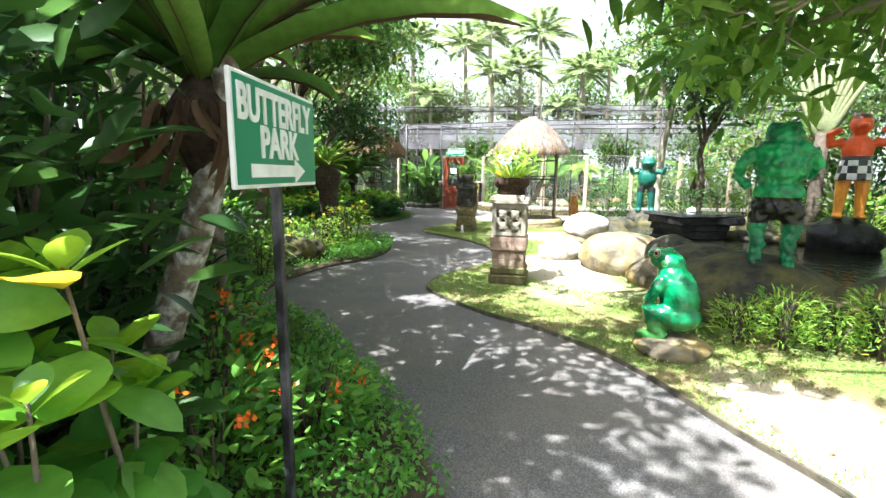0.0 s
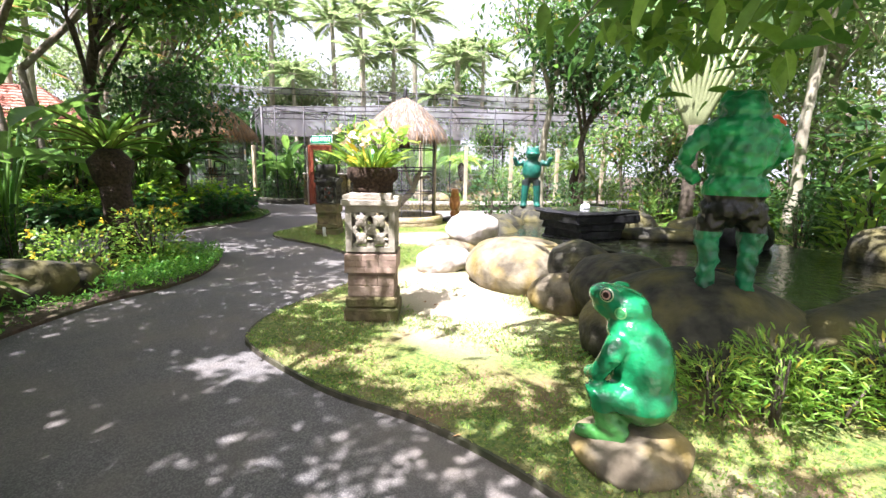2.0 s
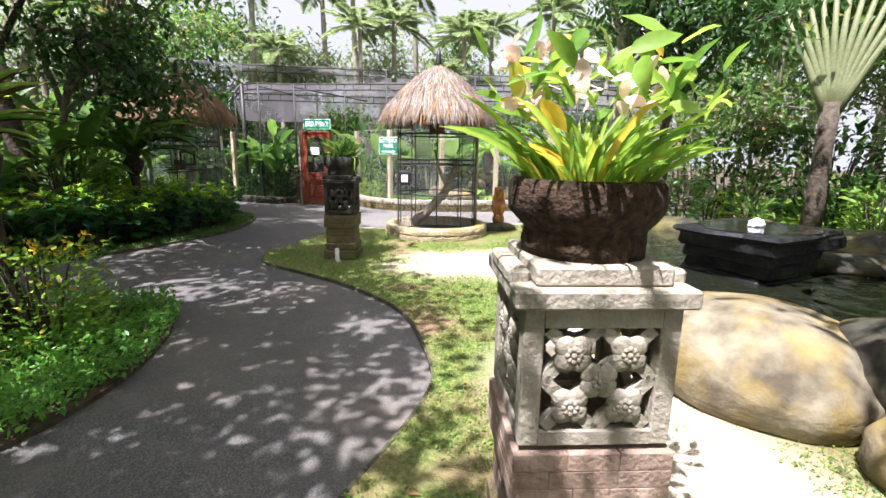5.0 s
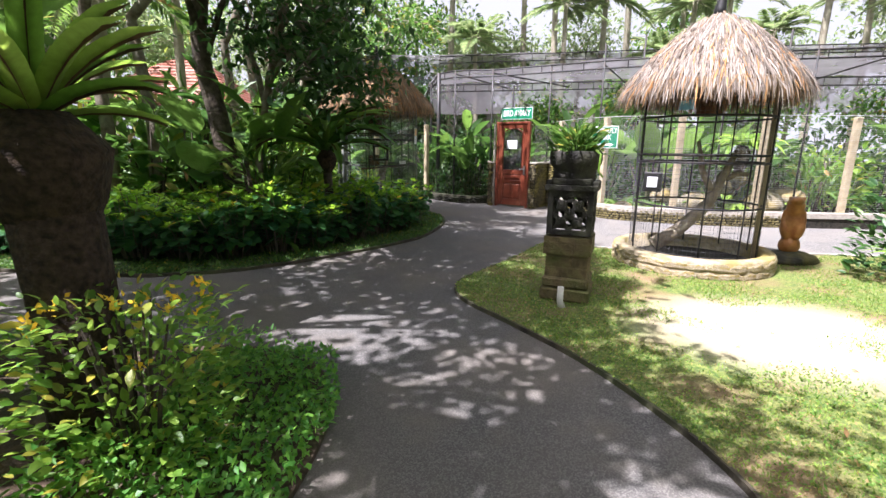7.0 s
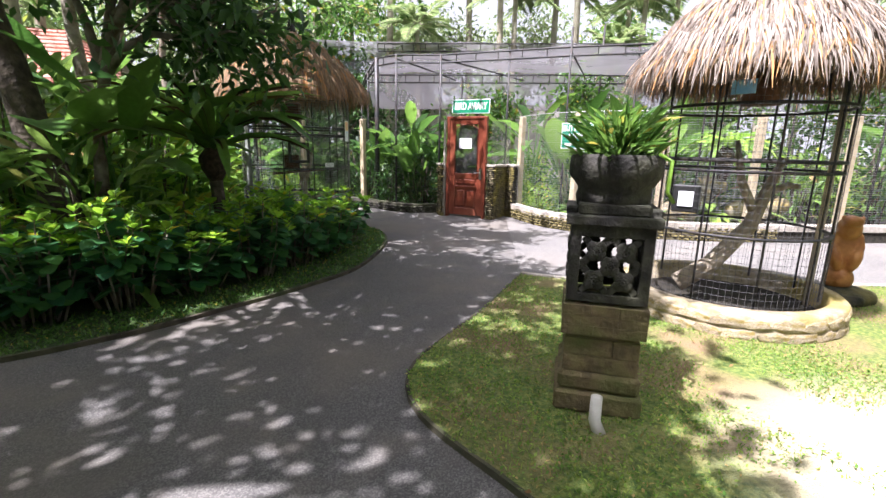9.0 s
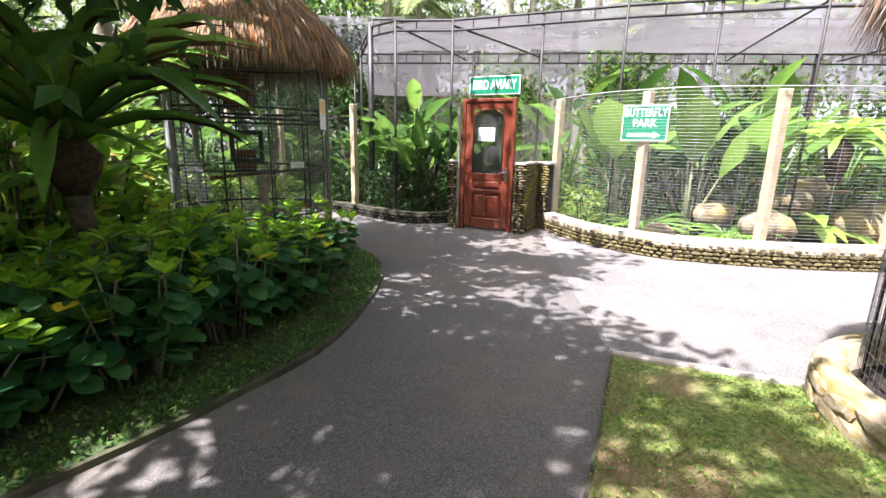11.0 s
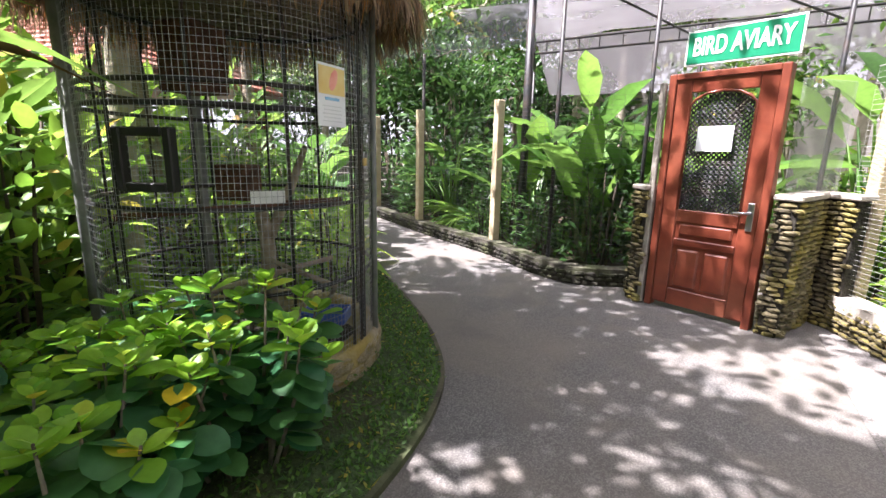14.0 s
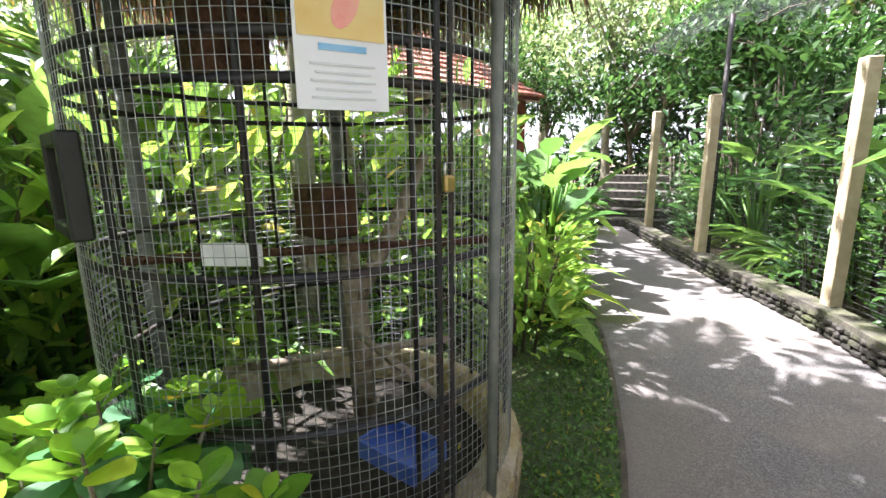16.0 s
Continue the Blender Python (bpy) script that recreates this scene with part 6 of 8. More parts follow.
def ring_wall(e, r, h, stones):
    b = Build()
    n = 48
    v, f = [], []
    for k in range(n):
        a = 2 * math.pi * k / n
        for rr, zz in ((r, -0.05), (r, h - 0.02), (r - 0.02, h), (r - 0.13, h), (r - 0.14, -0.05)):
            j = 1 + 0.012 * noise.noise(Vector((math.cos(a) * 4, math.sin(a) * 4, zz * 9)))
            v.append((rr * j * math.cos(a), rr * j * math.sin(a), zz))
    for k in range(n):
        j = (k + 1) % n
        f += [(5 * k + i, 5 * j + i, 5 * j + i + 1, 5 * k + i + 1) for i in range(4)]
    ob_from("ring_wall", v, f, M["ring_cement"], e, "", True)
    for k in range(stones):
        a = 2 * math.pi * (k + RNG.uniform(-0.2, 0.2)) / stones
        for row in range(2):
            o = new("stone", stone_meshes[int(RNG.integers(0, 5))])
            o.parent = e
            w = 2 * math.pi * r / stones * 0.95
            o.matrix_basis = pose((r - 0.005) * math.cos(a + row * 0.12), (r - 0.005) * math.sin(a + row * 0.12), h * (0.22 + 0.42 * row), RNG.uniform(-5, 5), RNG.uniform(-10, 10), math.degrees(a + row * 0.12) + 90) @ Matrix.Diagonal((w, 0.035, h * 0.38, 1))
            o.data = ring_meshes[int(RNG.integers(0, 5))]
    b = Build()
    b.tube([(0, 0, -0.04), (0, 0, h * 0.25), (0, 0, h * 0.35)], [r - 0.14, r - 0.14, 0.05], 32)
    b.done("cage_floor", M["cage_litter"], e)


ring_meshes = []
for me in stone_meshes:
    c = me.copy()
    c.materials.clear()
    c.materials.append(M["ring_stone"])
    ring_meshes.append(c)


def cage(name, x, y, yaw, r, base_r, base_h, top, bars, rings, mesh_gap, wire_mat, label, mesh_top):
    e = base(name, x, y, 0.02, yaw, label, "bird cage", "round thatched bird cages")
    ring_wall(e, base_r, base_h, 26)
    for k in range(bars):
        a = 2 * math.pi * k / bars + 0.1
        Build().tube([(r * math.cos(a), r * math.sin(a), base_h - 0.05), (r * math.cos(a), r * math.sin(a), top * 0.8), (r * 0.9 * math.cos(a), r * 0.9 * math.sin(a), top)], 0.009, 6).done("bar", M["black_steel"], e)
    for z in rings:
        Build().tube(circle(0, 0, z, r), 0.013, 6).done("hoop", M["black_steel"], e)
    b = Build()
    n = int(2 * math.pi * r / mesh_gap)
    rw = r + 0.012
    for k in range(n):
        a = 2 * math.pi * k / n
        c, s = math.cos(a) * rw, math.sin(a) * rw
        b.tube([(c, s, base_h - 0.02), (c, s, mesh_top)], 0.0013, 3)
    z = base_h
    while z < mesh_top:
        b.tube(circle(0, 0, z, rw, 56), 0.0013, 3)
        z += mesh_gap * 1.25
    w = b.done("wire_mesh", wire_mat, e, "fine galvanised wire netting", False)
    w["kind"] = "stuff"
    return e


def perch(e, pts, rad):
    Build().tube(pts, rad, 8).done("perch_branch", M["perch"], e)


cr = cage("bird_cage", 2.42, 12.93, 0, 0.70, 0.90, 0.22, 2.3, 10, (0.75, 1.25, 1.33, 1.75), 0.045, M["dark_wire"], "round black wire cage with a thatched roof on a stone ring", 2.2)
thatch_roof(cr, 0.98, 2.03, 2.90, M["pale_thatch"], 5200)
perch(cr, [(-0.45, -0.05, 0.22), (-0.2, -0.1, 0.42), (0.15, 0.0, 0.75), (0.3, 0.05, 1.1), (0.42, 0.1, 1.35)], [0.09, 0.08, 0.07, 0.05, 0.03])
perch(cr, [(0.2, 0.02, 0.85), (0.05, 0.05, 1.15), (-0.02, 0.08, 1.5)], [0.045, 0.035, 0.02])
perch(cr, [(0.3, 0.05, 1.05), (0.5, 0.1, 1.12), (0.62, 0.12, 1.1)], [0.04, 0.03, 0.02])
box("feed_hatch", -0.62, -0.36, 1.02, 0.20, 0.05, 0.22, M["black_plastic"], cr, -30, 0.01)
box("hatch_notice", -0.635, -0.388, 1.02, 0.11, 0.008, 0.12, M["poster_grey"], cr, -30, 0.0)
b = bmesh.new()
bmesh.ops.create_cone(b, cap_ends=True, segments=14, radius1=0.14, radius2=0.10, depth=0.3, matrix=Matrix.Translation((-0.05, -0.2, 1.92)))
part("hanging_nest", b, M["nest_wood"], cr, "dark woven hanging nest", True)
o = Build().tube([(0, 0, 0.0), (0.0, 0, 2.25)], 0.03, 8).done("corner_post", M["cream_post"], cr)
o.location = (0.70, -0.1, 0.0)
box("blue_notice", -0.42, -0.58, 1.86, 0.16, 0.01, 0.10, M["poster_blue"], cr, -50, 0.0)

cl = cage("bird_cage", -2.53, 15.87, 0, 0.77, 0.82, 0.20, 2.35, 12, (0.62, 1.05, 1.52, 1.62, 2.1), 0.026, M["wire"], "large round wire cage with a thatched roof beside the hedge", 2.3)
thatch_roof(cl, 1.10, 2.10, 2.98, M["thatch"], 6000)
for a, r in ((-125, 0.05), (28, 0.026), (160, 0.045)):
    o = Build().tube([(0, 0, 0.0), (0, 0, 2.3)], r * 0.7, 8).done("corner_post", M["grey_post"], cl)
    o.location = (0.80 * math.cos(radians(a)), 0.80 * math.sin(radians(a)), 0)
perch(cl, [(0.0, 0.15, 0.2), (0.05, 0.12, 0.7), (0.02, 0.1, 1.0)], [0.055, 0.05, 0.04])
perch(cl, [(0.05, 0.12, 0.75), (0.1, 0.3, 1.1), (0.12, 0.42, 1.35)], [0.04, 0.032, 0.02])
perch(cl, [(-0.4, -0.4, 0.35), (0.0, 0.1, 0.5), (0.3, 0.45, 0.6)], [0.022, 0.02, 0.016])
perch(cl, [(0.2, 0.5, 0.25), (0.45, 0.3, 0.45), (0.1, 0.1, 0.62)], [0.02, 0.02, 0.016])
Build().tube([(-0.1, -0.7, 0.98), (0.1, 0.0, 0.99), (0.2, 0.68, 0.98)], 0.018, 6).done("perch_rail", M["nest_wood"], cl)
for dx, dz, sx, sz in ((-0.12, 0, 0.04, 0.28), (0.12, 0, 0.04, 0.28), (0, 0.12, 0.198, 0.04), (0, -0.12, 0.198, 0.04)):
    box("hatch_frame", 0.285 + dx * 0.946, -0.737 + dx * 0.326, 1.275 + dz, sx, 0.05, sz, M["black_plastic"], cl, 19, 0.006)
box("name_plate", 0.60, -0.36, 1.10, 0.16, 0.008, 0.06, M["sign_white"], cl, 58, 0.0)
box("nest_box", 0.05, -0.3, 1.78, 0.24, 0.24, 0.34, M["nest_wood"], cl, 10, 0.01, "brown wooden nest box")
box("food_shelf", -0.1, 0.05, 1.12, 0.22, 0.18, 0.22, M["nest_wood"], cl, 20, 0.01)
box("gate_post", 0.762, 0.152, 1.2, 0.016, 0.02, 2.0, M["black_steel"], cl, 11, 0.004)
box("gate_post", 0.752, 0.196, 1.2, 0.016, 0.016, 2.0, M["black_steel"], cl, 14, 0.004)
lk = box("padlock", 0.795, 0.168, 1.27, 0.02, 0.04, 0.045, M["brass"], cl, 20, 0.006, "small brass padlock")
Build().tube([(0.795, 0.156, 1.29), (0.795, 0.156, 1.325), (0.795, 0.18, 1.325), (0.795, 0.18, 1.29)], 0.005, 6).done("shackle", M["chrome"], lk).matrix_parent_inverse = Matrix()
t = box("food_tray", 0.52, 0.12, 0.30, 0.26, 0.17, 0.02, M["blue_tray"], cl, 25, 0.004, "blue plastic food tray")
for dx, dy, sx, sy in ((0, 0.085, 0.26, 0.012), (0, -0.085, 0.26, 0.012), (0.13, 0, 0.012, 0.17), (-0.13, 0, 0.012, 0.17)):
    c, s = math.cos(radians(25)), math.sin(radians(25))
    box("tray_side", 0.52 + dx * c - dy * s, 0.12 + dx * s + dy * c, 0.33, sx, sy, 0.07, M["blue_tray"], cl, 25, 0.003)
# laminated notice hung on the wire
poster = new("poster")
poster.matrix_basis = pose(-1.735, 15.77, 1.615, 0, 0, 92)
tagged(poster, "laminated bird notice with an orange picture on the cage", "poster")
box("sheet", 0, 0, 0, 0.215, 0.004, 0.295, M["paper"], poster, 0, 0.0)
box("picture", 0, -0.004, 0.07, 0.20, 0.002, 0.13, M["poster_yellow"], poster, 0, 0.0)
bm = bmesh.new()
bmesh.ops.create_uvsphere(bm, u_segments=16, v_segments=8, radius=1.0, matrix=pose(0.01, -0.0055, 0.075, 0, 25, 0) @ Matrix.Diagonal((0.028, 0.001, 0.055, 1)))
part("pink_shape", bm, M["poster_pink"], poster)
box("caption", 0.0, -0.004, -0.015, 0.11, 0.002, 0.014, M["poster_blue"], poster, 0, 0.0)
for k in range(5):
    box("text_line", 0, -0.004, -0.05 - 0.018 * k, 0.15 - 0.02 * (k % 2), 0.002, 0.005, M["poster_grey"], poster, 0, 0.0)

# ---- steps at the end of the side path ----
for k in range(6):
    s = box("steps", 0, 0, 0, 2.2, 0.42, 0.16, M["step_stone"], None, 0, 0.015)
    s.matrix_basis = pose(-6.5 - 0.24 * k, 22.95 + 0.33 * k, 0.06 + 0.15 * k, 0, 0, 36)
    tagged(s, "dark stone garden step climbing between shrubs", "step", "stone steps up the slope", "structure")


# ---- far building, pavilion ----
wb = box("wall_far", -0.5, 33, 1.8, 12, 0.4, 3.6, M["white_wall"], None, 0, 0.02)
tagged(wb, "pale sunlit wall of a building far behind", "", "", "structure")
pav = base("pavilion", -8.6, 18.6, 0, 15, "garden pavilion with a red tiled hipped roof", "pavilion")
v = [(-1.9, -1.9, 2.35), (1.9, -1.9, 2.35), (1.9, 1.9, 2.35), (-1.9, 1.9, 2.35), (-0.4, 0, 3.6), (0.4, 0, 3.6), (0, 0, 2.3)]
ob_from("roof_deck", [(a * 0.98, c * 0.98, z - 0.06) for a, c, z in v[:6]], [(0, 1, 5, 4), (1, 2, 5), (2, 3, 4, 5), (3, 0, 4), (3, 2, 1, 0)], M["door_frame"], pav)
b = Build()
for side, (p0, p1, q0, q1) in enumerate(((0, 1, 4, 5), (1, 2, 5, 5), (2, 3, 5, 4), (3, 0, 4, 4))):
    A, B_, C, D = (Vector(v[i]) for i in (p0, p1, q1, q0))
    nr = 13
    for r in range(nr):
        l, rr = A.lerp(D, r / nr), B_.lerp(C, r / nr)
        l2, r2 = A.lerp(D, (r + 1.15) / nr), B_.lerp(C, (r + 1.15) / nr)
        m = max(2, int((rr - l).length / 0.2))
        for k in range(m):
            a0, a1, c0, c1 = l.lerp(rr, k / m), l.lerp(rr, (k + 0.94) / m), l2.lerp(r2, k / m), l2.lerp(r2, (k + 0.94) / m)
            up = Vector((0, 0, 0.035))
            b.add([a0 + up, a1 + up, c1, c0, a0 - up * 0.2, a1 - up * 0.2], [(0, 1, 2, 3), (4, 5, 1, 0)])
o = b.done("roof_tiles", M["roof_tile"], pav, "", False)
o["kind"] = "stuff"
for x, y in ((-1.6, -1.6), (1.6, -1.6), (1.6, 1.6), (-1.6, 1.6)):
    box("pillar", x, y, 1.15, 0.14, 0.14, 2.3, M["door_frame"], pav, 0, 0.01)
box("plinth", 0, 0, 0.12, 3.6, 3.6, 0.3, M["cement"], pav, 0, 0.02)


# ---- plants by the entrance ----
for i, (x, y, s) in enumerate(((-0.05, 1.75, 0.62), (-0.45, 2.5, 0.62), (0.1, 2.35, 0.4), (-0.9, 3.2, 0.6), (-1.2, 2.0, 0.8), (-1.7, 3.9, 0.7))):
    bush("flowering_shrub", x, y, 0.02, 0.34, 0.34, s, 300, 0.085, 0.04, M["lime_leaf"], "low green shrub with orange flower heads", flowers=M["orange_flower"], flower_count=5 if i < 5 else 3, low=0.15)
tree("leaning_tree", -0.66, 2.04, [(0, 0, 0), (0.2, -0.02, 0.5), (0.45, -0.04, 1.1), (0.62, 0, 1.75), (0.5, 0.0, 2.6), (0.2, 0.1, 3.3)], 0.085, around(0.0, -0.2, 3.9, 1.3, 1.2, 0.6, 11), M["dark_leaf"], M["lichen_bark"],
     "leaning tree with a white lichen-spotted trunk", 220)
rosette("nest_fern", -0.15, 2.05, 1.72, 46, 1.35, 0.165, M["fern"], "large bird's nest fern growing on the leaning tree", "fern", 1.5, STRAP_UP, (0.13, 0.36), ribs=True)
le = Leaves()
k = 34
a = RNG.uniform(0, 6.28, k)
le.add(np.column_stack([np.cos(a) * 0.18, np.sin(a) * 0.18, np.zeros(k)]), np.column_stack([np.cos(a), np.sin(a), RNG.uniform(-2.6, -0.5, k)]), unit(k, 1), RNG.uniform(0.2, 0.46, k), RNG.uniform(0.02, 0.05, k), STRAP)
dry = base("dead_fronds", -0.15, 2.05, 1.66, 0, "brown dead fern fronds hanging below the fern", "fern")
le.done("fronds", M["dead_frond"], dry)

# ---- trees that shade the path ----
tree("shade_tree", -2.3, 4.4, [(0, 0, 0), (0.05, 0.0, 1.2), (0.15, -0.05, 2.4), (0.3, -0.1, 3.4), (0.4, -0.1, 4.3)], 0.12, around(0.5, -0.2, 4.7, 1.7, 1.8, 0.8, 17), M["mid_leaf"], M["pale_bark"], "pale-trunked broadleaf tree in the garden bed", 300, length=0.17, width=0.085)
tree("shade_tree", -2.9, 7.9, [(0, 0, 0), (0.1, 0.1, 1.0), (-0.1, 0.1, 2.2), (0.2, 0, 3.4), (0.5, -0.2, 4.2)], 0.10, around(0.7, -0.3, 4.7, 1.7, 1.9, 0.8, 12), M["dark_leaf"], M["bark"], "slender broadleaf tree in the garden bed", 300, length=0.17, width=0.085)
tree("shade_tree", -3.6, 12.9, [(0, 0, 0), (-0.05, -0.1, 0.8), (-0.2, -0.1, 1.6), (-0.35, -0.2, 2.4), (-0.2, -0.3, 3.4), (0.1, -0.4, 4.3)], 0.17, around(1.2, -1.7, 4.8, 1.7, 1.7, 0.8, 15), M["mid_leaf"], M["dark_bark"], "dark thick-trunked tree behind the hedge", 180, (0.45, 0.45, 0.3), 0.18, 0.10)
tree("shade_tree", -4.9, 17.0, [(0, 0, 0), (0.25, -0.3, 1.0), (0.6, -0.7, 2.2), (1.1, -1.2, 3.4), (1.9, -1.9, 4.4)], 0.10, around(3.2, -3.0, 4.9, 1.4, 1.6, 0.7, 12), M["mid_leaf"], M["bark"], "spreading tree with a leaning pale trunk", 230, length=0.17, width=0.08)
tree("shade_tree", -8.5, 12.6, [(0, 0, 0), (-0.1, 0.1, 1.3), (0.2, 0, 2.6), (0.3, 0, 4.2)], 0.09, around(0.3, 0, 4.6, 1.6, 1.6, 0.9, 7), M["hazed_leaf"], M["pale_bark"], "slim pale-barked tree among the shrubs", 110)
tree("shade_tree", -0.9, 3.4, [(0, 0, 0), (-0.1, 0.1, 1.3), (0.1, 0, 2.6), (0.4, 0, 3.9)], 0.05, around(0.6, 0.0, 4.5, 1.0, 1.2, 0.5, 7), M["mid_leaf"], M["bark"], "thin tree with sparse hanging leaves", 150, (0.4, 0.4, 0.25))
# the higher clumps stay out of view, added to shade boulders and lawn
tree("overhanging_tree", 4.9, 1.6, [(0, 0, 0), (-0.1, 0.1, 1.3), (-0.5, 0.4, 2.6), (-1.2, 1.0, 3.5)], 0.12, around(-1.9, 1.9, 3.5, 1.5, 1.2, 0.5, 14) + [(-1.5, 3.3, 2.5), (-2.0, 2.6, 2.65), (-1.2, 3.9, 2.75), (-2.5, 2.0, 2.75), (-0.8, 3.0, 2.6)] + around(-2.4, 2.5, 3.95, 0.8, 0.8, 0.35, 9) + around(-3.2, 3.1, 4.6, 1.7, 1.9, 0.35, 8) + around(-4.0, 0.7, 4.7, 0.8, 0.8, 0.3, 4), M["hanging_leaf"], M["pale_bark"], "tree with long drooping leaves over the lawn", 130, (0.35, 0.35, 0.25), 0.24, 0.085, outline=(OVAL_V, OVAL_F))
tree("overhanging_tree", 6.0, 2.9, [(0, 0, 0), (-0.2, 0.3, 1.5), (-0.7, 1.0, 2.8), (-1.2, 1.8, 3.8)], 0.14, around(-1.5, 2.0, 4.0, 1.9, 1.9, 0.7, 20), M["hanging_leaf"], M["bark"], "leafy tree leaning over the pond", 260, (0.4, 0.4, 0.28), 0.22, 0.10, outline=(OVAL_V, OVAL_F))
tree("pond_tree", 6.75, 12.55, [(0, 0, 0), (0.02, 0, 1.0), (-0.12, 0, 1.9), (0.1, -0.1, 2.8), (0.0, 0, 3.7)], 0.10, around(-0.1, -0.3, 3.9, 1.5, 1.4, 1.1, 14), M["dark_leaf"], M["dark_bark"], "dark-stemmed tree by the pond's far bank", 200, (0.4, 0.4, 0.3), 0.2, 0.085)
tree("pond_tree", 5.8, 12.98, [(0, 0, 0), (0.05, 0, 1.2), (0.12, 0, 2.4), (0.3, 0, 3.6), (0.4, 0, 4.6)], 0.11, around(0.3, -0.2, 4.9, 1.5, 1.4, 0.8, 11), M["mid_leaf"], M["pale_bark"], "tall pale-trunked tree behind the turquoise statue", 200)
tree("pond_tree", 8.9, 6.0, [(0, 0, 0), (0.1, 0, 1.0), (0.15, 0, 2.2), (0.0, 0, 3.4), (-0.6, 0, 4.4)], 0.19, around(-1.2, 0.3, 4.6, 2.0, 2.0, 0.9, 17), M["mid_leaf"], M["bark"], "thick-trunked tree at the pond's east bank", 220)
tree("pond_tree", 10.0, 9.8, [(0, 0, 0), (0, 0, 2), (0.1, 0, 4), (0.1, 0, 6)], 0.12, around(0, 0, 6.2, 1.8, 1.8, 1.2, 13), M["hazed_leaf"], M["pale_bark"], "tall slim tree behind the pond", 200)

# traveller's palm: a flat fan of paddle leaves on long pale stalks
e = base("fan_palm", 8.45, 10.95, 0.05, 0, "traveller's palm with a fan of long pale stalks", "palm tree")
Build().tube([(0, 0, 0), (0.02, 0, 0.8), (0, 0, 1.6), (0, 0, 2.3)], [0.17, 0.14, 0.13, 0.14], 14).done("trunk", M["dark_bark"], e)
for i in range(11):
    b, le = Build(), Leaves()
    w = radians(-26 + 52 * i / 10)
    d = Vector((math.sin(w) * 0.72, -math.sin(w) * 0.69, math.cos(w)))
    p1 = Vector((0, 0, 2.1)) + d * 2.3
    b.tube([Vector((0, 0, 2.0)), Vector((0, 0, 2.1)) + d * 0.5, Vector((0, 0, 2.1)) + d * 1.0, p1], [0.10, 0.085, 0.05, 0.022], 8)
    le.add(np.array(p1), np.array(d), np.array((-0.69, -0.72, 0.2)), 1.9, 0.5, STRAP)
    b.done("stalk", M["palm_stalk"], e)
    le.done("paddle_leaf", M["mid_leaf"], e)
palm("slim_palm", -4.25, 16.1, 4.3, 12, 1.7, "slim green-trunked palm beside the thatched cage", (0.15, 0.1), 0.085)
palm("slim_palm", -6.3, 13.4, 4.0, 12, 1.8, "slim palm among the garden shrubs", (0.2, 0.1), 0.1)

# ---- hedge: three built, the rest copied ----
BROAD_V = np.array([(0, 0, 0)] + [(0, y, -0.03 * y - 0.10 * y ** 3) for y in (.12, .3, .5, .7, .88, 1.0)]
                   + [(sg * w, y, 0.05 * abs(w) * 2 - 0.03 * y - 0.10 * y ** 3) for sg in (-1, 1) for y, w in ((.12, .16), (.3, .38), (.5, .5), (.7, .46), (.88, .27))])
BROAD_F = [(0, 1, 7), (1, 2, 8, 7), (2, 3, 9, 8), (3, 4, 10, 9), (4, 5, 11, 10), (5, 6, 11), (0, 12, 1), (1, 12, 13, 2), (2, 13, 14, 3), (3, 14, 15, 4), (4, 15, 16, 5), (5, 16, 6)]


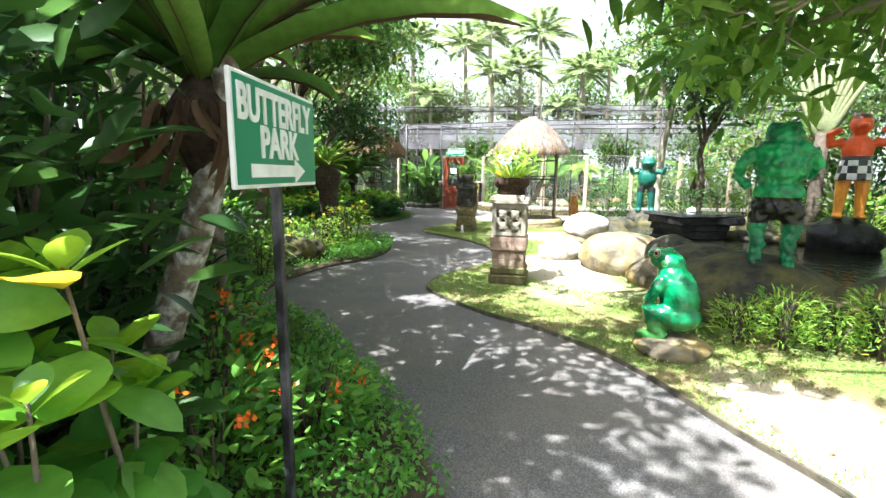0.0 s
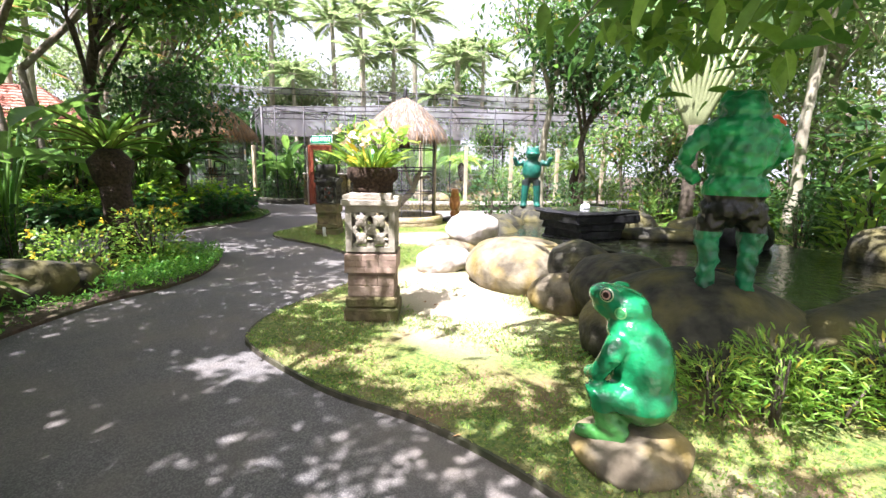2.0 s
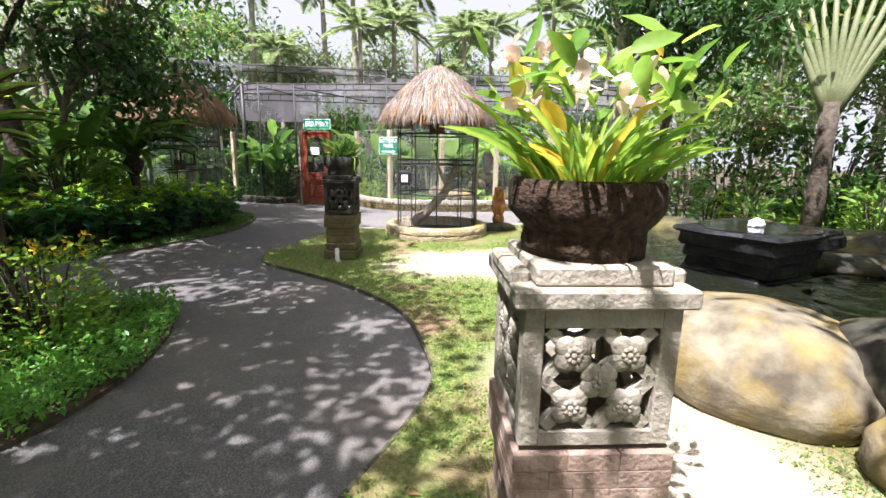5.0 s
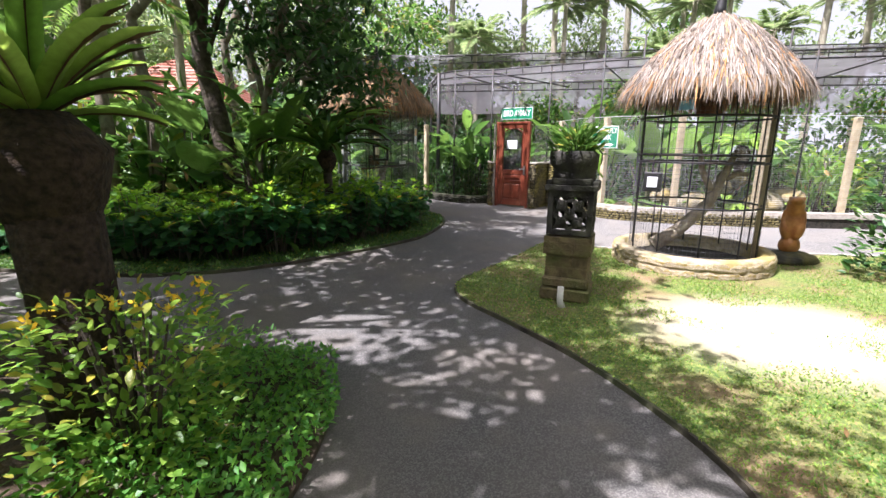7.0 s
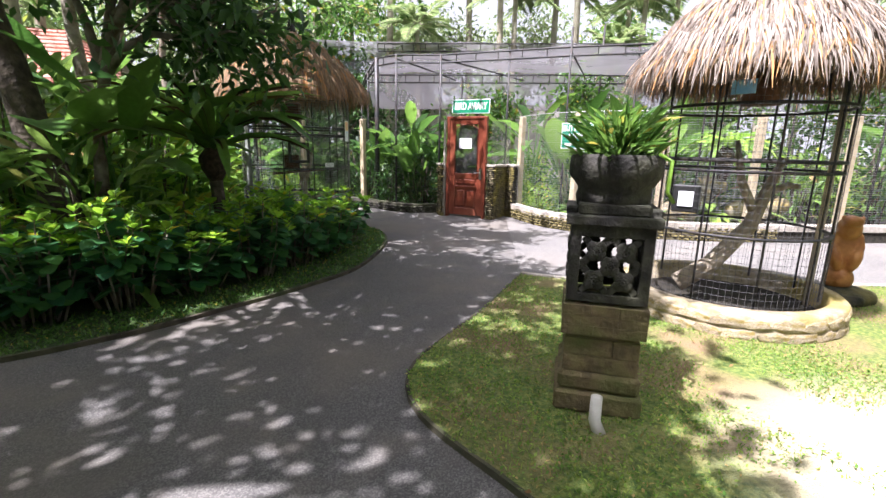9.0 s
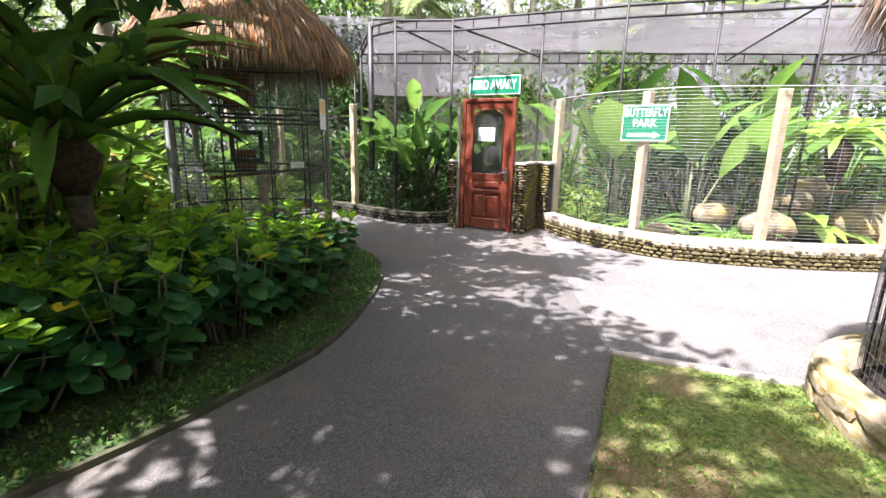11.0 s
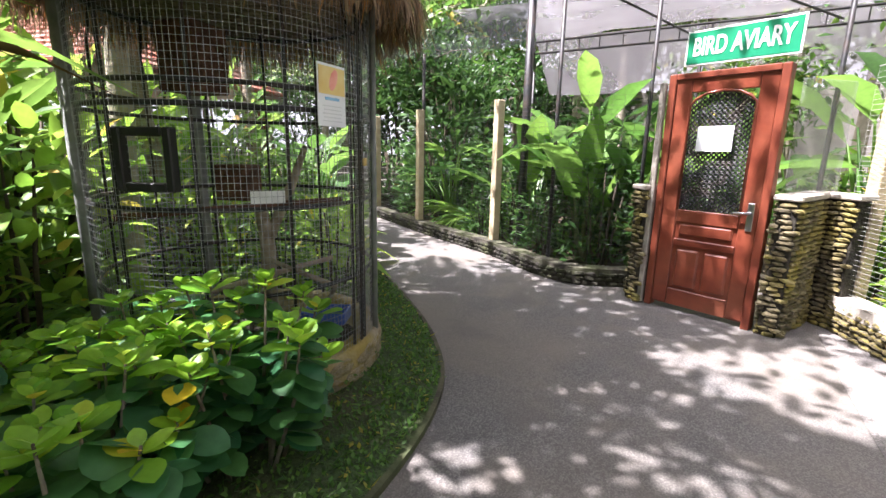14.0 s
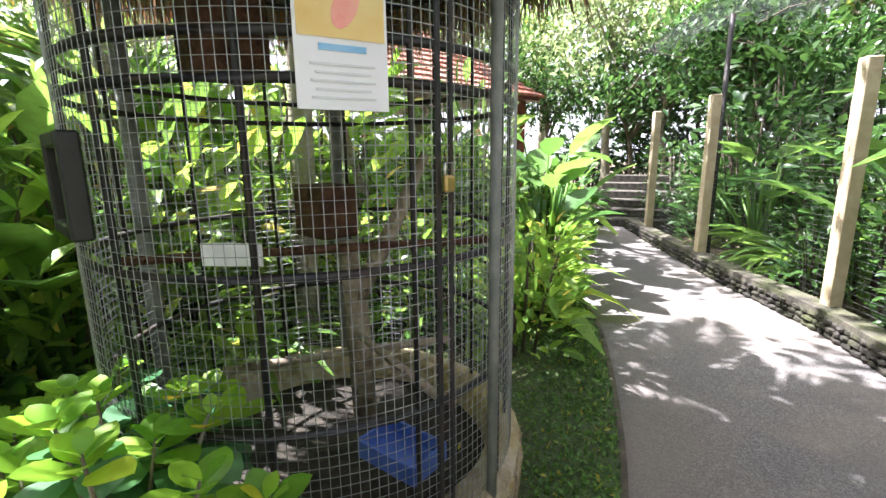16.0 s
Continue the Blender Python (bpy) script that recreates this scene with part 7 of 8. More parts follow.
def whorled_shrub(name, x, y, z, r, h, stems, length, width, label, category="shrub", group="", low=0.28, old_mat=None, young_mat=None):
    """A shrub of upright stems, each with a whorl of young leaves at its tip and older, larger leaves hanging below."""
    e = base(name, x, y, z, 0, label, category, group)
    b, old, young = Build(), Leaves(), Leaves()
    for i in range(stems):
        a, q = i * 2.39996 + RNG.uniform(-0.3, 0.3), r * math.sqrt((i + 0.5) / stems)
        top = Vector((math.cos(a) * q, math.sin(a) * q, h * RNG.uniform(0.72, 1.0) * (1 - 0.16 * (q / r) ** 2)))
        foot = Vector((top.x * 0.45, top.y * 0.45, 0))
        mid = foot.lerp(top, 0.55) + Vector((RNG.normal() * 0.03, RNG.normal() * 0.03, 0))
        b.tube([foot, mid, top], [0.010, 0.008, 0.004], 5)
        n = int(RNG.integers(6, 9))
        w = np.arange(n) * 2.39996 + RNG.uniform(0, 6)
        up = np.linspace(1.5, 0.35, n)
        D = np.column_stack([np.cos(w), np.sin(w), up]) + RNG.normal(size=(n, 3)) * 0.12
        N = np.column_stack([-np.cos(w) * up, -np.sin(w) * up, np.ones(n)])
        g = np.linspace(0.45, 1.0, n) * RNG.uniform(0.8, 1.1)
        young.add(np.array(top)[None] + np.column_stack([np.zeros(n), np.zeros(n), -np.linspace(0, 0.05, n)]), D, N, length * 0.9 * g, width * 0.85 * g, (BROAD_V, BROAD_F))
        n = int(RNG.integers(12, 17))
        f = RNG.uniform(low, 0.93, n)
        P = np.array([tuple(mid.lerp(top, max(0.0, (q2 - 0.55) / 0.45)) if q2 > 0.55 else foot.lerp(mid, q2 / 0.55)) for q2 in f])
        w = RNG.uniform(0, 6.28, n)
        up = RNG.uniform(-0.7, 0.35, n)
        D = np.column_stack([np.cos(w) + top.x / r * 0.7, np.sin(w) + top.y / r * 0.7, up])
        N = np.column_stack([np.cos(w) * 0.5, np.sin(w) * 0.5, np.ones(n)]) + RNG.normal(size=(n, 3)) * 0.2
        g = RNG.uniform(0.8, 1.15, n)
        old.add(P, D, N, length * g, width * g, (BROAD_V, BROAD_F))
    b.done("stem", M["bark"], e)
    old.done("foliage", old_mat or M["hedge_leaf"], e, "blue-green older leaves")
    young.done("young_leaves", young_mat or M["hedge_tip"], e, "lime green young leaves")
    return e


hedge = [whorled_shrub("hedge_shrub", -50 - 3 * k, -50, 0.02, 0.45, 0.90, 22, 0.155, 0.11, "dense hedge shrub with lime tips over blue-green leaves", group="hedge shrubs beside the path") for k in range(3)]
spots = [(-1.72, 15.12), (-1.78, 14.5), (-1.95, 13.9), (-2.15, 13.35), (-2.5, 12.85), (-2.85, 12.4), (-3.25, 12.0), (-3.75, 11.8), (-4.3, 11.7), (-4.9, 11.65), (-5.5, 11.6), (-6.2, 11.6), (-7, 11.55),
         (-2.35, 14.7), (-2.45, 14.1), (-2.75, 13.4), (-3.2, 12.8), (-3.8, 12.4), (-4.5, 12.3), (-5.3, 12.2), (-6.1, 12.2), (-2.25, 15.0)]
for i, (x, y) in enumerate(spots):
    m = pose(x, y, 0.02, 0, 0, RNG.uniform(0, 360)) @ Matrix.Diagonal((1, 1, RNG.uniform(0.92, 1.08) * (0.86 if y > 14.4 else 1.0), 1))
    if i < 3:
        hedge[i].matrix_basis = m
    else:
        copy_thing(hedge[i % 3], m)
whorled_shrub("broadleaf_shrub", 0.03, 1.06, 0, 0.26, 1.22, 8, 0.20, 0.145, "tall bright green shrub with large oval leaves", low=0.15, old_mat=M["lime_leaf"], young_mat=M["hedge_tip"])
whorled_shrub("broadleaf_shrub", -0.13, 0.98, 0, 0.16, 1.50, 5, 0.20, 0.14, "tall bright green shrub with large oval leaves", low=0.25, old_mat=M["lime_leaf"], young_mat=M["hedge_tip"])
rosette("nest_fern", -2.70, 13.75, 1.30, 32, 1.5, 0.13, M["fern"], "large bird's nest fern on a dark stump behind the hedge", "fern", 1.7, STRAP, (0.15, 0.30), ribs=True)
o = Build().tube([(0, 0, 0), (0.03, 0, 0.5), (0, 0, 1.0)], [0.08, 0.06, 0.07], 10).done("stump", M["dark_bark"])
o.location = (-2.70, 13.75, 0)
tagged(o, "dark stump carrying a bird's nest fern", "tree stump")

# ---- shrub with yellow flowers, stones on the west bed ----
bush("flowering_shrub", -1.35, 8.45, 0.03, 0.44, 0.44, 0.76, 1300, 0.06, 0.03, M["bright_leaf"], "airy small-leaved shrub with yellow flowers", flowers=M["yellow_flower"], flower_count=10, low=0.05, stems=11)
bush("flowering_shrub", -1.75, 7.6, 0.03, 0.45, 0.4, 0.62, 900, 0.06, 0.03, M["bright_leaf"], "airy small-leaved shrub beside low rocks", flowers=M["yellow_flower"], flower_count=4, low=0.1)
rosette("nest_fern", -1.80, 8.60, 1.48, 26, 0.75, 0.10, M["bright_leaf"], "light green bird's nest fern on a dark trunk in the bed", "fern", 1.0, STRAP_UP, (0.24, 0.55), ribs=True)
o = Build().tube([(0.1, 0, 0), (0.05, 0, 0.5), (0, 0, 1.35)], [0.22, 0.17, 0.18], 12).done("stump", M["root_mass"])
o.location = (-1.80, 8.60, 0)
tagged(o, "thick dark trunk carrying a light green fern", "tree stump")
boulder("garden_rock", -2.0, 6.9, 0.18, 0.55, 0.3, 0.26, M["moss_rock"], "low dark rock in the garden bed", 51, 20)
boulder("garden_rock", -1.65, 7.25, 0.14, 0.3, 0.24, 0.2, M["moss_rock"], "small dark rock in the garden bed", 52, 60)

# ---- low plants, three of each kind built and the rest copied ----
kinds = {
    "broad": [bush("leafy_shrub", -60, -60 - 2 * k, 0, 0.42, 0.42, 0.9, 230, 0.17, 0.085, M["mid_leaf"], "leafy green garden shrub", low=0.1) for k in range(2)],
    "dark": [bush("dark_shrub", -64, -60 - 2 * k, 0, 0.45, 0.45, 1.1, 420, 0.12, 0.05, M["dark_leaf"], "dense dark green garden shrub", low=0.05) for k in range(2)],
    "bright": [bush("bright_shrub", -68, -60 - 2 * k, 0, 0.36, 0.36, 0.75, 260, 0.14, 0.05, M["bright_leaf"], "yellow-green leafy garden shrub", low=0.1) for k in range(2)],
    "strap": [rosette("strap_plant", -72, -60 - 2 * k, 0, 34, 0.75, 0.05, M["fern"], "clump of arching strap-leaved plants", "plant", 0.9) for k in range(2)],
    "fern": [rosette("nest_fern", -76, -60 - 2 * k, 0, 26, 0.85, 0.12, M["bright_leaf"], "light green bird's nest fern", "fern", 0.8) for k in range(2)],
    "ear": [broad_clump("large_leaved_plant", -80, -60 - 2 * k, 0, 14, 1.15, 0.52, 0.32, M["mid_leaf"], "tall plant with very large drooping leaves") for k in range(2)],
    "banana": [broad_clump("banana_plant", -84, -60 - 2 * k, 0, 12, 1.5, 0.95, 0.25, M["mid_leaf"], "banana-like plant with long upright leaves") for k in range(2)],
    "edging": [bush("edging_shrub", -92, -60 - 2 * k, 0, 0.27, 0.24, 0.46, 560, 0.075, 0.013, M["bright_leaf"], "low clipped yellow-green shrub in front of the pond boulders", low=0.25, group="edging shrubs by the pond") for k in range(2)],
    "croton": [bush("croton_shrub", -88, -60 - 2 * k, 0, 0.4, 0.4, 1.0, 190, 0.22, 0.05, M["palm"], "shrub with long yellow-green leaves", low=0.2) for k in range(2)],
}
used = {}


def plant(kind, x, y, s=1.0, z=0.0):
    i = used.get(kind, 0)
    used[kind] = i + 1
    m = pose(x, y, z, 0, 0, RNG.uniform(0, 360)) @ Matrix.Diagonal((s, s, s * RNG.uniform(0.9, 1.1), 1))
    if i < 2:
        kinds[kind][i].matrix_basis = m
    else:
        copy_thing(kinds[kind][i % 2], m)


west = ["broad", "dark", "strap", "dark", "croton", "broad", "bright", "dark"]
i = 0
for y in np.arange(2.2, 9.2, 0.75):
    for x in np.arange(-2.4, -8.0, -0.85):
        xx, yy = x + RNG.uniform(-0.3, 0.3), y + RNG.uniform(-0.3, 0.3)
        edge = -1.9 if yy < 7 else -2.0
        if xx < edge - 0.3 and yy < 8.7:
            plant(west[i % 8], xx, yy, RNG.uniform(0.7, 1.15) * (1.0 if xx > -4 else 1.4))
            i += 1
for x, y, kd, s in ((-1.75, 5.2, "broad", 0.55), (-1.85, 5.9, "bright", 0.6), (-2.2, 6.3, "broad", 0.7), (-1.6, 4.5, "dark", 0.5), (-1.3, 4.0, "broad", 0.5), (-1.1, 2.9, "dark", 0.8), (-1.9, 3.3, "dark", 1.0), (-1.4, 1.2, "dark", 1.2), (-0.7, 0.9, "dark", 1.0)):
    plant(kd, x, y, s)
for y in np.arange(13.2, 22.5, 0.85):
    for x in np.arange(-3.7, -11.5, -0.95):
        xx, yy = x + RNG.uniform(-0.3, 0.3), y + RNG.uniform(-0.3, 0.3)
        if yy > 13 + (xx + 4) * -0.05 and yy < 17.0 - (xx + 2.0) * 0.72 and (xx + 2.53) ** 2 + (yy - 15.87) ** 2 > 1.7 and (xx + 8.6) ** 2 + (yy - 18.6) ** 2 > 4.5:
            plant(["broad", "strap", "bright", "croton", "fern", "bright", "ear"][i % 7], xx, yy, RNG.uniform(0.75, 1.25) * (1.0 if xx > -6 else 1.35))
            i += 1
for x, y, kd, s in ((-3.05, 17.3, "bright", 0.8), (-3.5, 17.8, "bright", 0.95), (-4.2, 18.5, "ear", 1.0), (-4.9, 19.0, "ear", 1.2), (-3.4, 17.0, "dark", 0.8), (-3.75, 16.9, "strap", 0.8), (-3.7, 15.6, "strap", 0.9), (-3.5, 14.9, "strap", 0.8),
                    (-3.3, 14.3, "broad", 0.9), (-5.6, 19.8, "broad", 1.2), (-6.4, 20.5, "ear", 1.1)):
    plant(kd, x, y, s)

# beds round the pond and to the east
for x, y, kd, s in ((3.15, 4.0, "edging", 0.9), (3.45, 3.9, "edging", 1.0), (3.75, 3.85, "edging", 0.95), (4.05, 3.75, "edging", 1.05), (4.4, 3.68, "edging", 1.0), (4.75, 3.6, "edging", 1.0), (5.1, 3.5, "edging", 1.0),
                    (2.95, 4.3, "strap", 0.3), (3.0, 4.9, "strap", 0.28), (5.5, 3.45, "edging", 1.0),
                    (4.4, 12.4, "dark", 0.7), (4.9, 12.6, "dark", 0.7), (5.6, 12.5, "strap", 0.7), (6.3, 12.3, "dark", 0.6), (7.4, 12.2, "strap", 0.8), (7.9, 11.6, "croton", 0.7), (8.1, 10.6, "strap", 0.7),
                    (8.3, 9.8, "croton", 0.9), (8.4, 9.0, "fern", 0.8), (8.5, 8.2, "dark", 0.9), (8.7, 7.4, "bright", 1.1), (9.2, 6.9, "croton", 1.2), (9.5, 5.2, "broad", 1.1), (9.0, 4.6, "croton", 1.0),
                    (7.5, 12.9, "croton", 0.9), (8.2, 12.9, "bright", 0.9), (9.0, 12.6, "croton", 1.0), (9.8, 12.0, "fern", 1.0), (6.5, 13.3, "bright", 0.7), (5.2, 13.4, "strap", 0.5), (9.4, 10.6, "bright", 1.2), (10, 8.6, "broad", 1.3)):
    plant(kd, x, y, s)
for y in np.arange(3.5, 15, 1.1):
    for x in np.arange(10.2, 15, 1.2):
        plant(["broad", "bright", "croton", "dark", "fern"][i % 5], x + RNG.uniform(-0.4, 0.4), y + RNG.uniform(-0.4, 0.4), RNG.uniform(1.0, 1.7))
        i += 1
rosette("nest_fern", 8.9, 6.9, 1.55, 30, 1.2, 0.15, M["bright_leaf"], "big bird's nest fern on a dark trunk by the pond", "fern", 0.7, STRAP, (0.22, 0.5))
o = Build().tube([(0, 0, 0), (0.03, 0, 0.6), (0, 0, 1.15)], [0.16, 0.13, 0.15], 10).done("stump", M["dark_bark"])
o.location = (8.9, 6.9, 0)
tagged(o, "dark trunk carrying a bird's nest fern", "tree stump")
rosette("nest_fern", 4.9, 17.6, 1.5, 24, 0.9, 0.12, M["bright_leaf"], "yellow-green bird's nest fern inside the aviary", "fern", 0.8, STRAP, (0.15, 0.6))
rosette("nest_fern", 7.4, 14.1, 1.35, 24, 0.85, 0.11, M["bright_leaf"], "yellow-green bird's nest fern on a tree fern stem", "fern", 0.8, STRAP, (0.18, 1.4))

# inside the aviary
for x, y, kd, s in ((-1.2, 20.2, "banana", 1.1), (-0.5, 20.6, "ear", 1.4), (-2.0, 20.7, "banana", 1.0), (-3.0, 21.2, "strap", 1.1), (-3.6, 21.8, "strap", 1.2), (-1.7, 19.8, "dark", 0.8), (-0.9, 19.6, "dark", 0.7), (-2.7, 20.4, "dark", 0.8),
                    (0.3, 20.6, "ear", 1.4), (1.6, 19.6, "banana", 1.0), (2.2, 19.0, "strap", 1.1), (1.7, 18.4, "bright", 0.8), (2.6, 18.2, "strap", 0.9), (3.3, 18.8, "ear", 1.6), (4.2, 18.6, "banana", 1.2),
                    (3.6, 17.6, "strap", 0.8), (5.0, 18.2, "fern", 1.1), (5.8, 18.6, "ear", 1.4), (6.6, 18.0, "croton", 1.2), (7.4, 18.8, "bright", 1.5), (8.4, 18.2, "croton", 1.3), (9.4, 18.8, "banana", 1.2),
                    (2.9, 20.4, "banana", 1.3), (5, 20.5, "dark", 1.5), (7, 20.5, "broad", 1.6), (9, 20.8, "dark", 1.6), (0.9, 22, "broad", 1.3), (-4.5, 22.5, "dark", 1.3), (-5.5, 23.5, "broad", 1.4), (11, 18.6, "croton", 1.4), (13, 18.8, "bright", 1.5),
                    (-6.3, 23.4, "dark", 1.5), (-4.8, 24, "dark", 1.6), (-3.2, 23.4, "broad", 1.4)):
    plant(kd, x, y, s)
for i2, (x, y, z, r, mt) in enumerate(((4.1, 17.6, 0.25, 0.4, "rock"), (4.7, 18.0, 0.6, 0.32, "rock"), (5.5, 17.7, 0.3, 0.42, "rock"), (5.1, 18.4, 0.75, 0.35, "rock"), (3.6, 18.1, 0.35, 0.35, "rock"), (2.6, 17.7, 0.1, 0.28, "rock"), (6.1, 18.1, 0.4, 0.4, "rock"))):
    boulder("rockery_stone", x, y, z, r, r * 0.8, r * 0.65, M[mt], "rounded stone of the rockery inside the aviary", 60 + i2, i2 * 50, 0.14, 3, "rock", "rockery in the aviary")



def paddle_clump(name, x, y, count, stalk, length, width, mat, label):
    """Upright paddle leaves on short stiff stalks, the outer ones leaning out."""
    e = base(name, x, y, 0, 0, label, "plant", "paddle-leaved plants in the aviary")
    b, le = Build(), Leaves()
    for i in range(count):
        a = i * 2.39996 + x
        lean = 0.08 + 0.55 * i / count
        d = Vector((math.cos(a) * lean, math.sin(a) * lean, 1)).normalized()
        tip = d * stalk * RNG.uniform(0.75, 1.1)
        b.tube([(math.cos(a) * 0.03, math.sin(a) * 0.03, 0), tip * 0.5, tip], [0.03, 0.022, 0.012], 6)
        g = RNG.uniform(0.75, 1.1)
        le.add(np.array(tip), np.array((math.cos(a) * lean * 1.5, math.sin(a) * lean * 1.5, 1.0)), np.array((-math.cos(a), -math.sin(a), 0.5)), length * g, width * g, STRAP_UP if i % 3 else (BROAD_V, BROAD_F))
    b.done("stalk", M["palm_stalk"], e)
    le.done("leaves", mat, e)
    return e


for x, y, k, st, ln, wd in ((-1.15, 19.85, 7, 0.9, 1.1, 0.34), (-0.55, 20.05, 8, 1.0, 1.2, 0.38), (-2.1, 20.6, 6, 0.9, 1.1, 0.32), (0.35, 20.3, 7, 1.0, 1.2, 0.36), (2.35, 18.7, 8, 1.25, 1.25, 0.62), (3.3, 18.3, 8, 1.3, 1.3, 0.66), (4.6, 18.7, 7, 1.2, 1.3, 0.6)):
    paddle_clump("paddle_plant", x, y, k, st, ln, wd, M["mid_leaf"], "tall plant with upright paddle leaves behind the aviary wires")
for x, y, kd, s in ((-3.75, 15.15, "bright", 1.3), (-4.4, 15.0, "croton", 1.8), (-3.6, 14.7, "bright", 1.0), (-4.9, 15.6, "bright", 2.0), (-5.6, 15.0, "croton", 2.2), (-4.2, 16.7, "bright", 1.2), (-5.2, 16.4, "bright", 2.0), (-6.2, 17.0, "croton", 2.0), (-6.0, 17.9, "bright", 1.9), (-6.4, 18.8, "croton", 2.0), (-5.3, 17.6, "broad", 1.6), (-7.0, 16.6, "broad", 2.2)):
    plant(kd, x, y, s)

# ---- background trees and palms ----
far = [tree("background_tree", -100, -90 - 9 * k, [(0, 0, 0), (0.1, 0, 2), (-0.1, 0.1, 4), (0.1, 0, 5.5)], 0.14, around(0, 0, 5.0, 2.3, 2.3, 2.0, 26), M["hazed_leaf"] if k else M["mid_leaf"], M["pale_bark"],
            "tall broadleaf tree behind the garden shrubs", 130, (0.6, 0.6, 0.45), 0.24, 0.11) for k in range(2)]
fp = [palm("background_palm", -110, -90 - 9 * k, 7.5 + k, 16, 2.3, "tall slender palm rising behind the aviary", (0.2, 0.1), 0.13, M["hazed_leaf"], None, 0.07, 0.6) for k in range(2)]
spots = [(-7.5, 3.5), (-9, 7.0), (-11, 11.5), (-11, 15.5), (-13, 19), (-10.5, 26), (-6, 28.5), (-14, 22), (-13, 5), (14, 5), (15.5, 9), (14.5, 13), (17, 16), (13, 1.5), (19, 20), (-1.5, 31), (-12, 1), (-17, 14), (-16, 28),
         (22, 12), (20, 26), (3.5, 37), (9, 37), (14.5, 35), (-3.5, 35), (18, 31), (11.5, 14.8), (-9, 30), (-4, -7), (4, -9), (-10, -6), (9, -4)]
for k, (x, y) in enumerate(spots):
    s = RNG.uniform(0.8, 1.25)
    m = pose(x, y, 0, 0, 0, RNG.uniform(0, 360)) @ Matrix.Diagonal((s, s, s, 1))
    if k < 2:
        far[k].matrix_basis = m
    else:
        copy_thing(far[k % 2], m)
for k, (x, y, s) in enumerate(((3.3, 27, 0.95), (0.4, 29, 1.05), (6.8, 28, 1.0), (10.5, 26, 0.9), (14, 29, 1.1), (-3, 28, 1.0), (11.8, 11.5, 0.75), (12.5, 7.4, 0.8), (17, 24, 1.0), (-9.5, 19.5, 0.8), (-7, 16.2, 0.75), (2, 33, 1.2), (8.5, 34, 1.2), (5, 30, 1.1), (-1.5, 26.5, 0.8), (1.8, 25.8, 0.75), (5.2, 26, 0.7), (9, 30, 0.9), (12, 33, 1.0), (13, 25, 0.75), (-5, 31, 1.0))):
    m = pose(x, y, 0, 0, 0, RNG.uniform(0, 360)) @ Matrix.Diagonal((s, s, s, 1))
    if k < 2:
        fp[k].matrix_basis = m
    else:
        copy_thing(fp[k % 2], m)

# tall growth between the hedge and the far garden
for x, y, kd, s in ((-3.4, 13.3, "banana", 1.0), (-4.0, 13.0, "ear", 1.5), (-4.7, 13.3, "croton", 1.9), (-3.7, 14.2, "bright", 1.4), (-4.6, 14.4, "banana", 1.3), (-5.4, 13.2, "broad", 1.9), (-6.2, 13.0, "ear", 1.7), (-7.0, 13.0, "broad", 2.0),
                    (-5.4, 14.6, "bright", 2.0), (-6.4, 14.6, "croton", 2.2), (-3.6, 12.9, "strap", 1.3), (-7.6, 14.2, "bright", 2.2), (-3.2, 11.0 + 1.6, "croton", 1.2), (-3.1, 8.6, "banana", 1.1), (-3.6, 7.4, "ear", 1.5), (-3.9, 5.6, "banana", 1.3), (-3.2, 4.6, "croton", 1.5)):
    plant(kd, x, y, s)

# taller canopy added above view, placed to keep the path in shade
for x, y, cx, cy, r in ((-4.3, 6.6, 1.5, 0.0, 1.7), (-4.4, 8.2, 1.6, 0.8, 1.7), (-5.6, 12.7, 2.9, -1.6, 1.7), (-6.4, 8.0, 0.6, 0.2, 1.9), (-5.0, 14.9, 2.1, 0.4, 1.5), (-6.8, 19.6, 0.6, -0.2, 1.8), (-5.4, 16.3, 2.2, 0.0, 1.3), (-7.0, 8.1, 1.2, 2.0, 1.8), (-5.6, 0.2, 1.0, 0.0, 1.7), (-5.3, 13.2, 3.1, 1.3, 1.1), (-3.2, 1.6, 1.3, -1.2, 1.8), (-4.2, 4.0, 1.5, -0.6, 1.7)):
    tree("canopy_tree", x, y, [(0, 0, 0), (0.1, 0, 1.6), (-0.1, 0.1, 3.2), (cx * 0.4, cy * 0.4, 4.8), (cx * 0.8, cy * 0.8, 5.9)], 0.10, around(cx, cy, 6.4, r, r, 0.7, 11 if y < 7.5 or y > 13 else 13), M["dark_leaf"], M["bark"],
         "added slender-trunked tree, its crown above view to shade the path", 115 if y < 7.5 or y > 13 else 175, (0.42, 0.42, 0.26), 0.21, 0.105)
tree("canopy_tree", -3.6, 13.1, [(0, 0, 0), (0.15, 0, 1.2), (0.4, -0.1, 2.2), (0.7, -0.2, 3.0)], 0.07, around(1.05, 0.1, 2.75, 1.0, 0.9, 0.75, 16), M["dark_leaf"], M["bark"], "small dark-leaved tree behind the hedge", 140, (0.32, 0.32, 0.25), 0.15, 0.07)
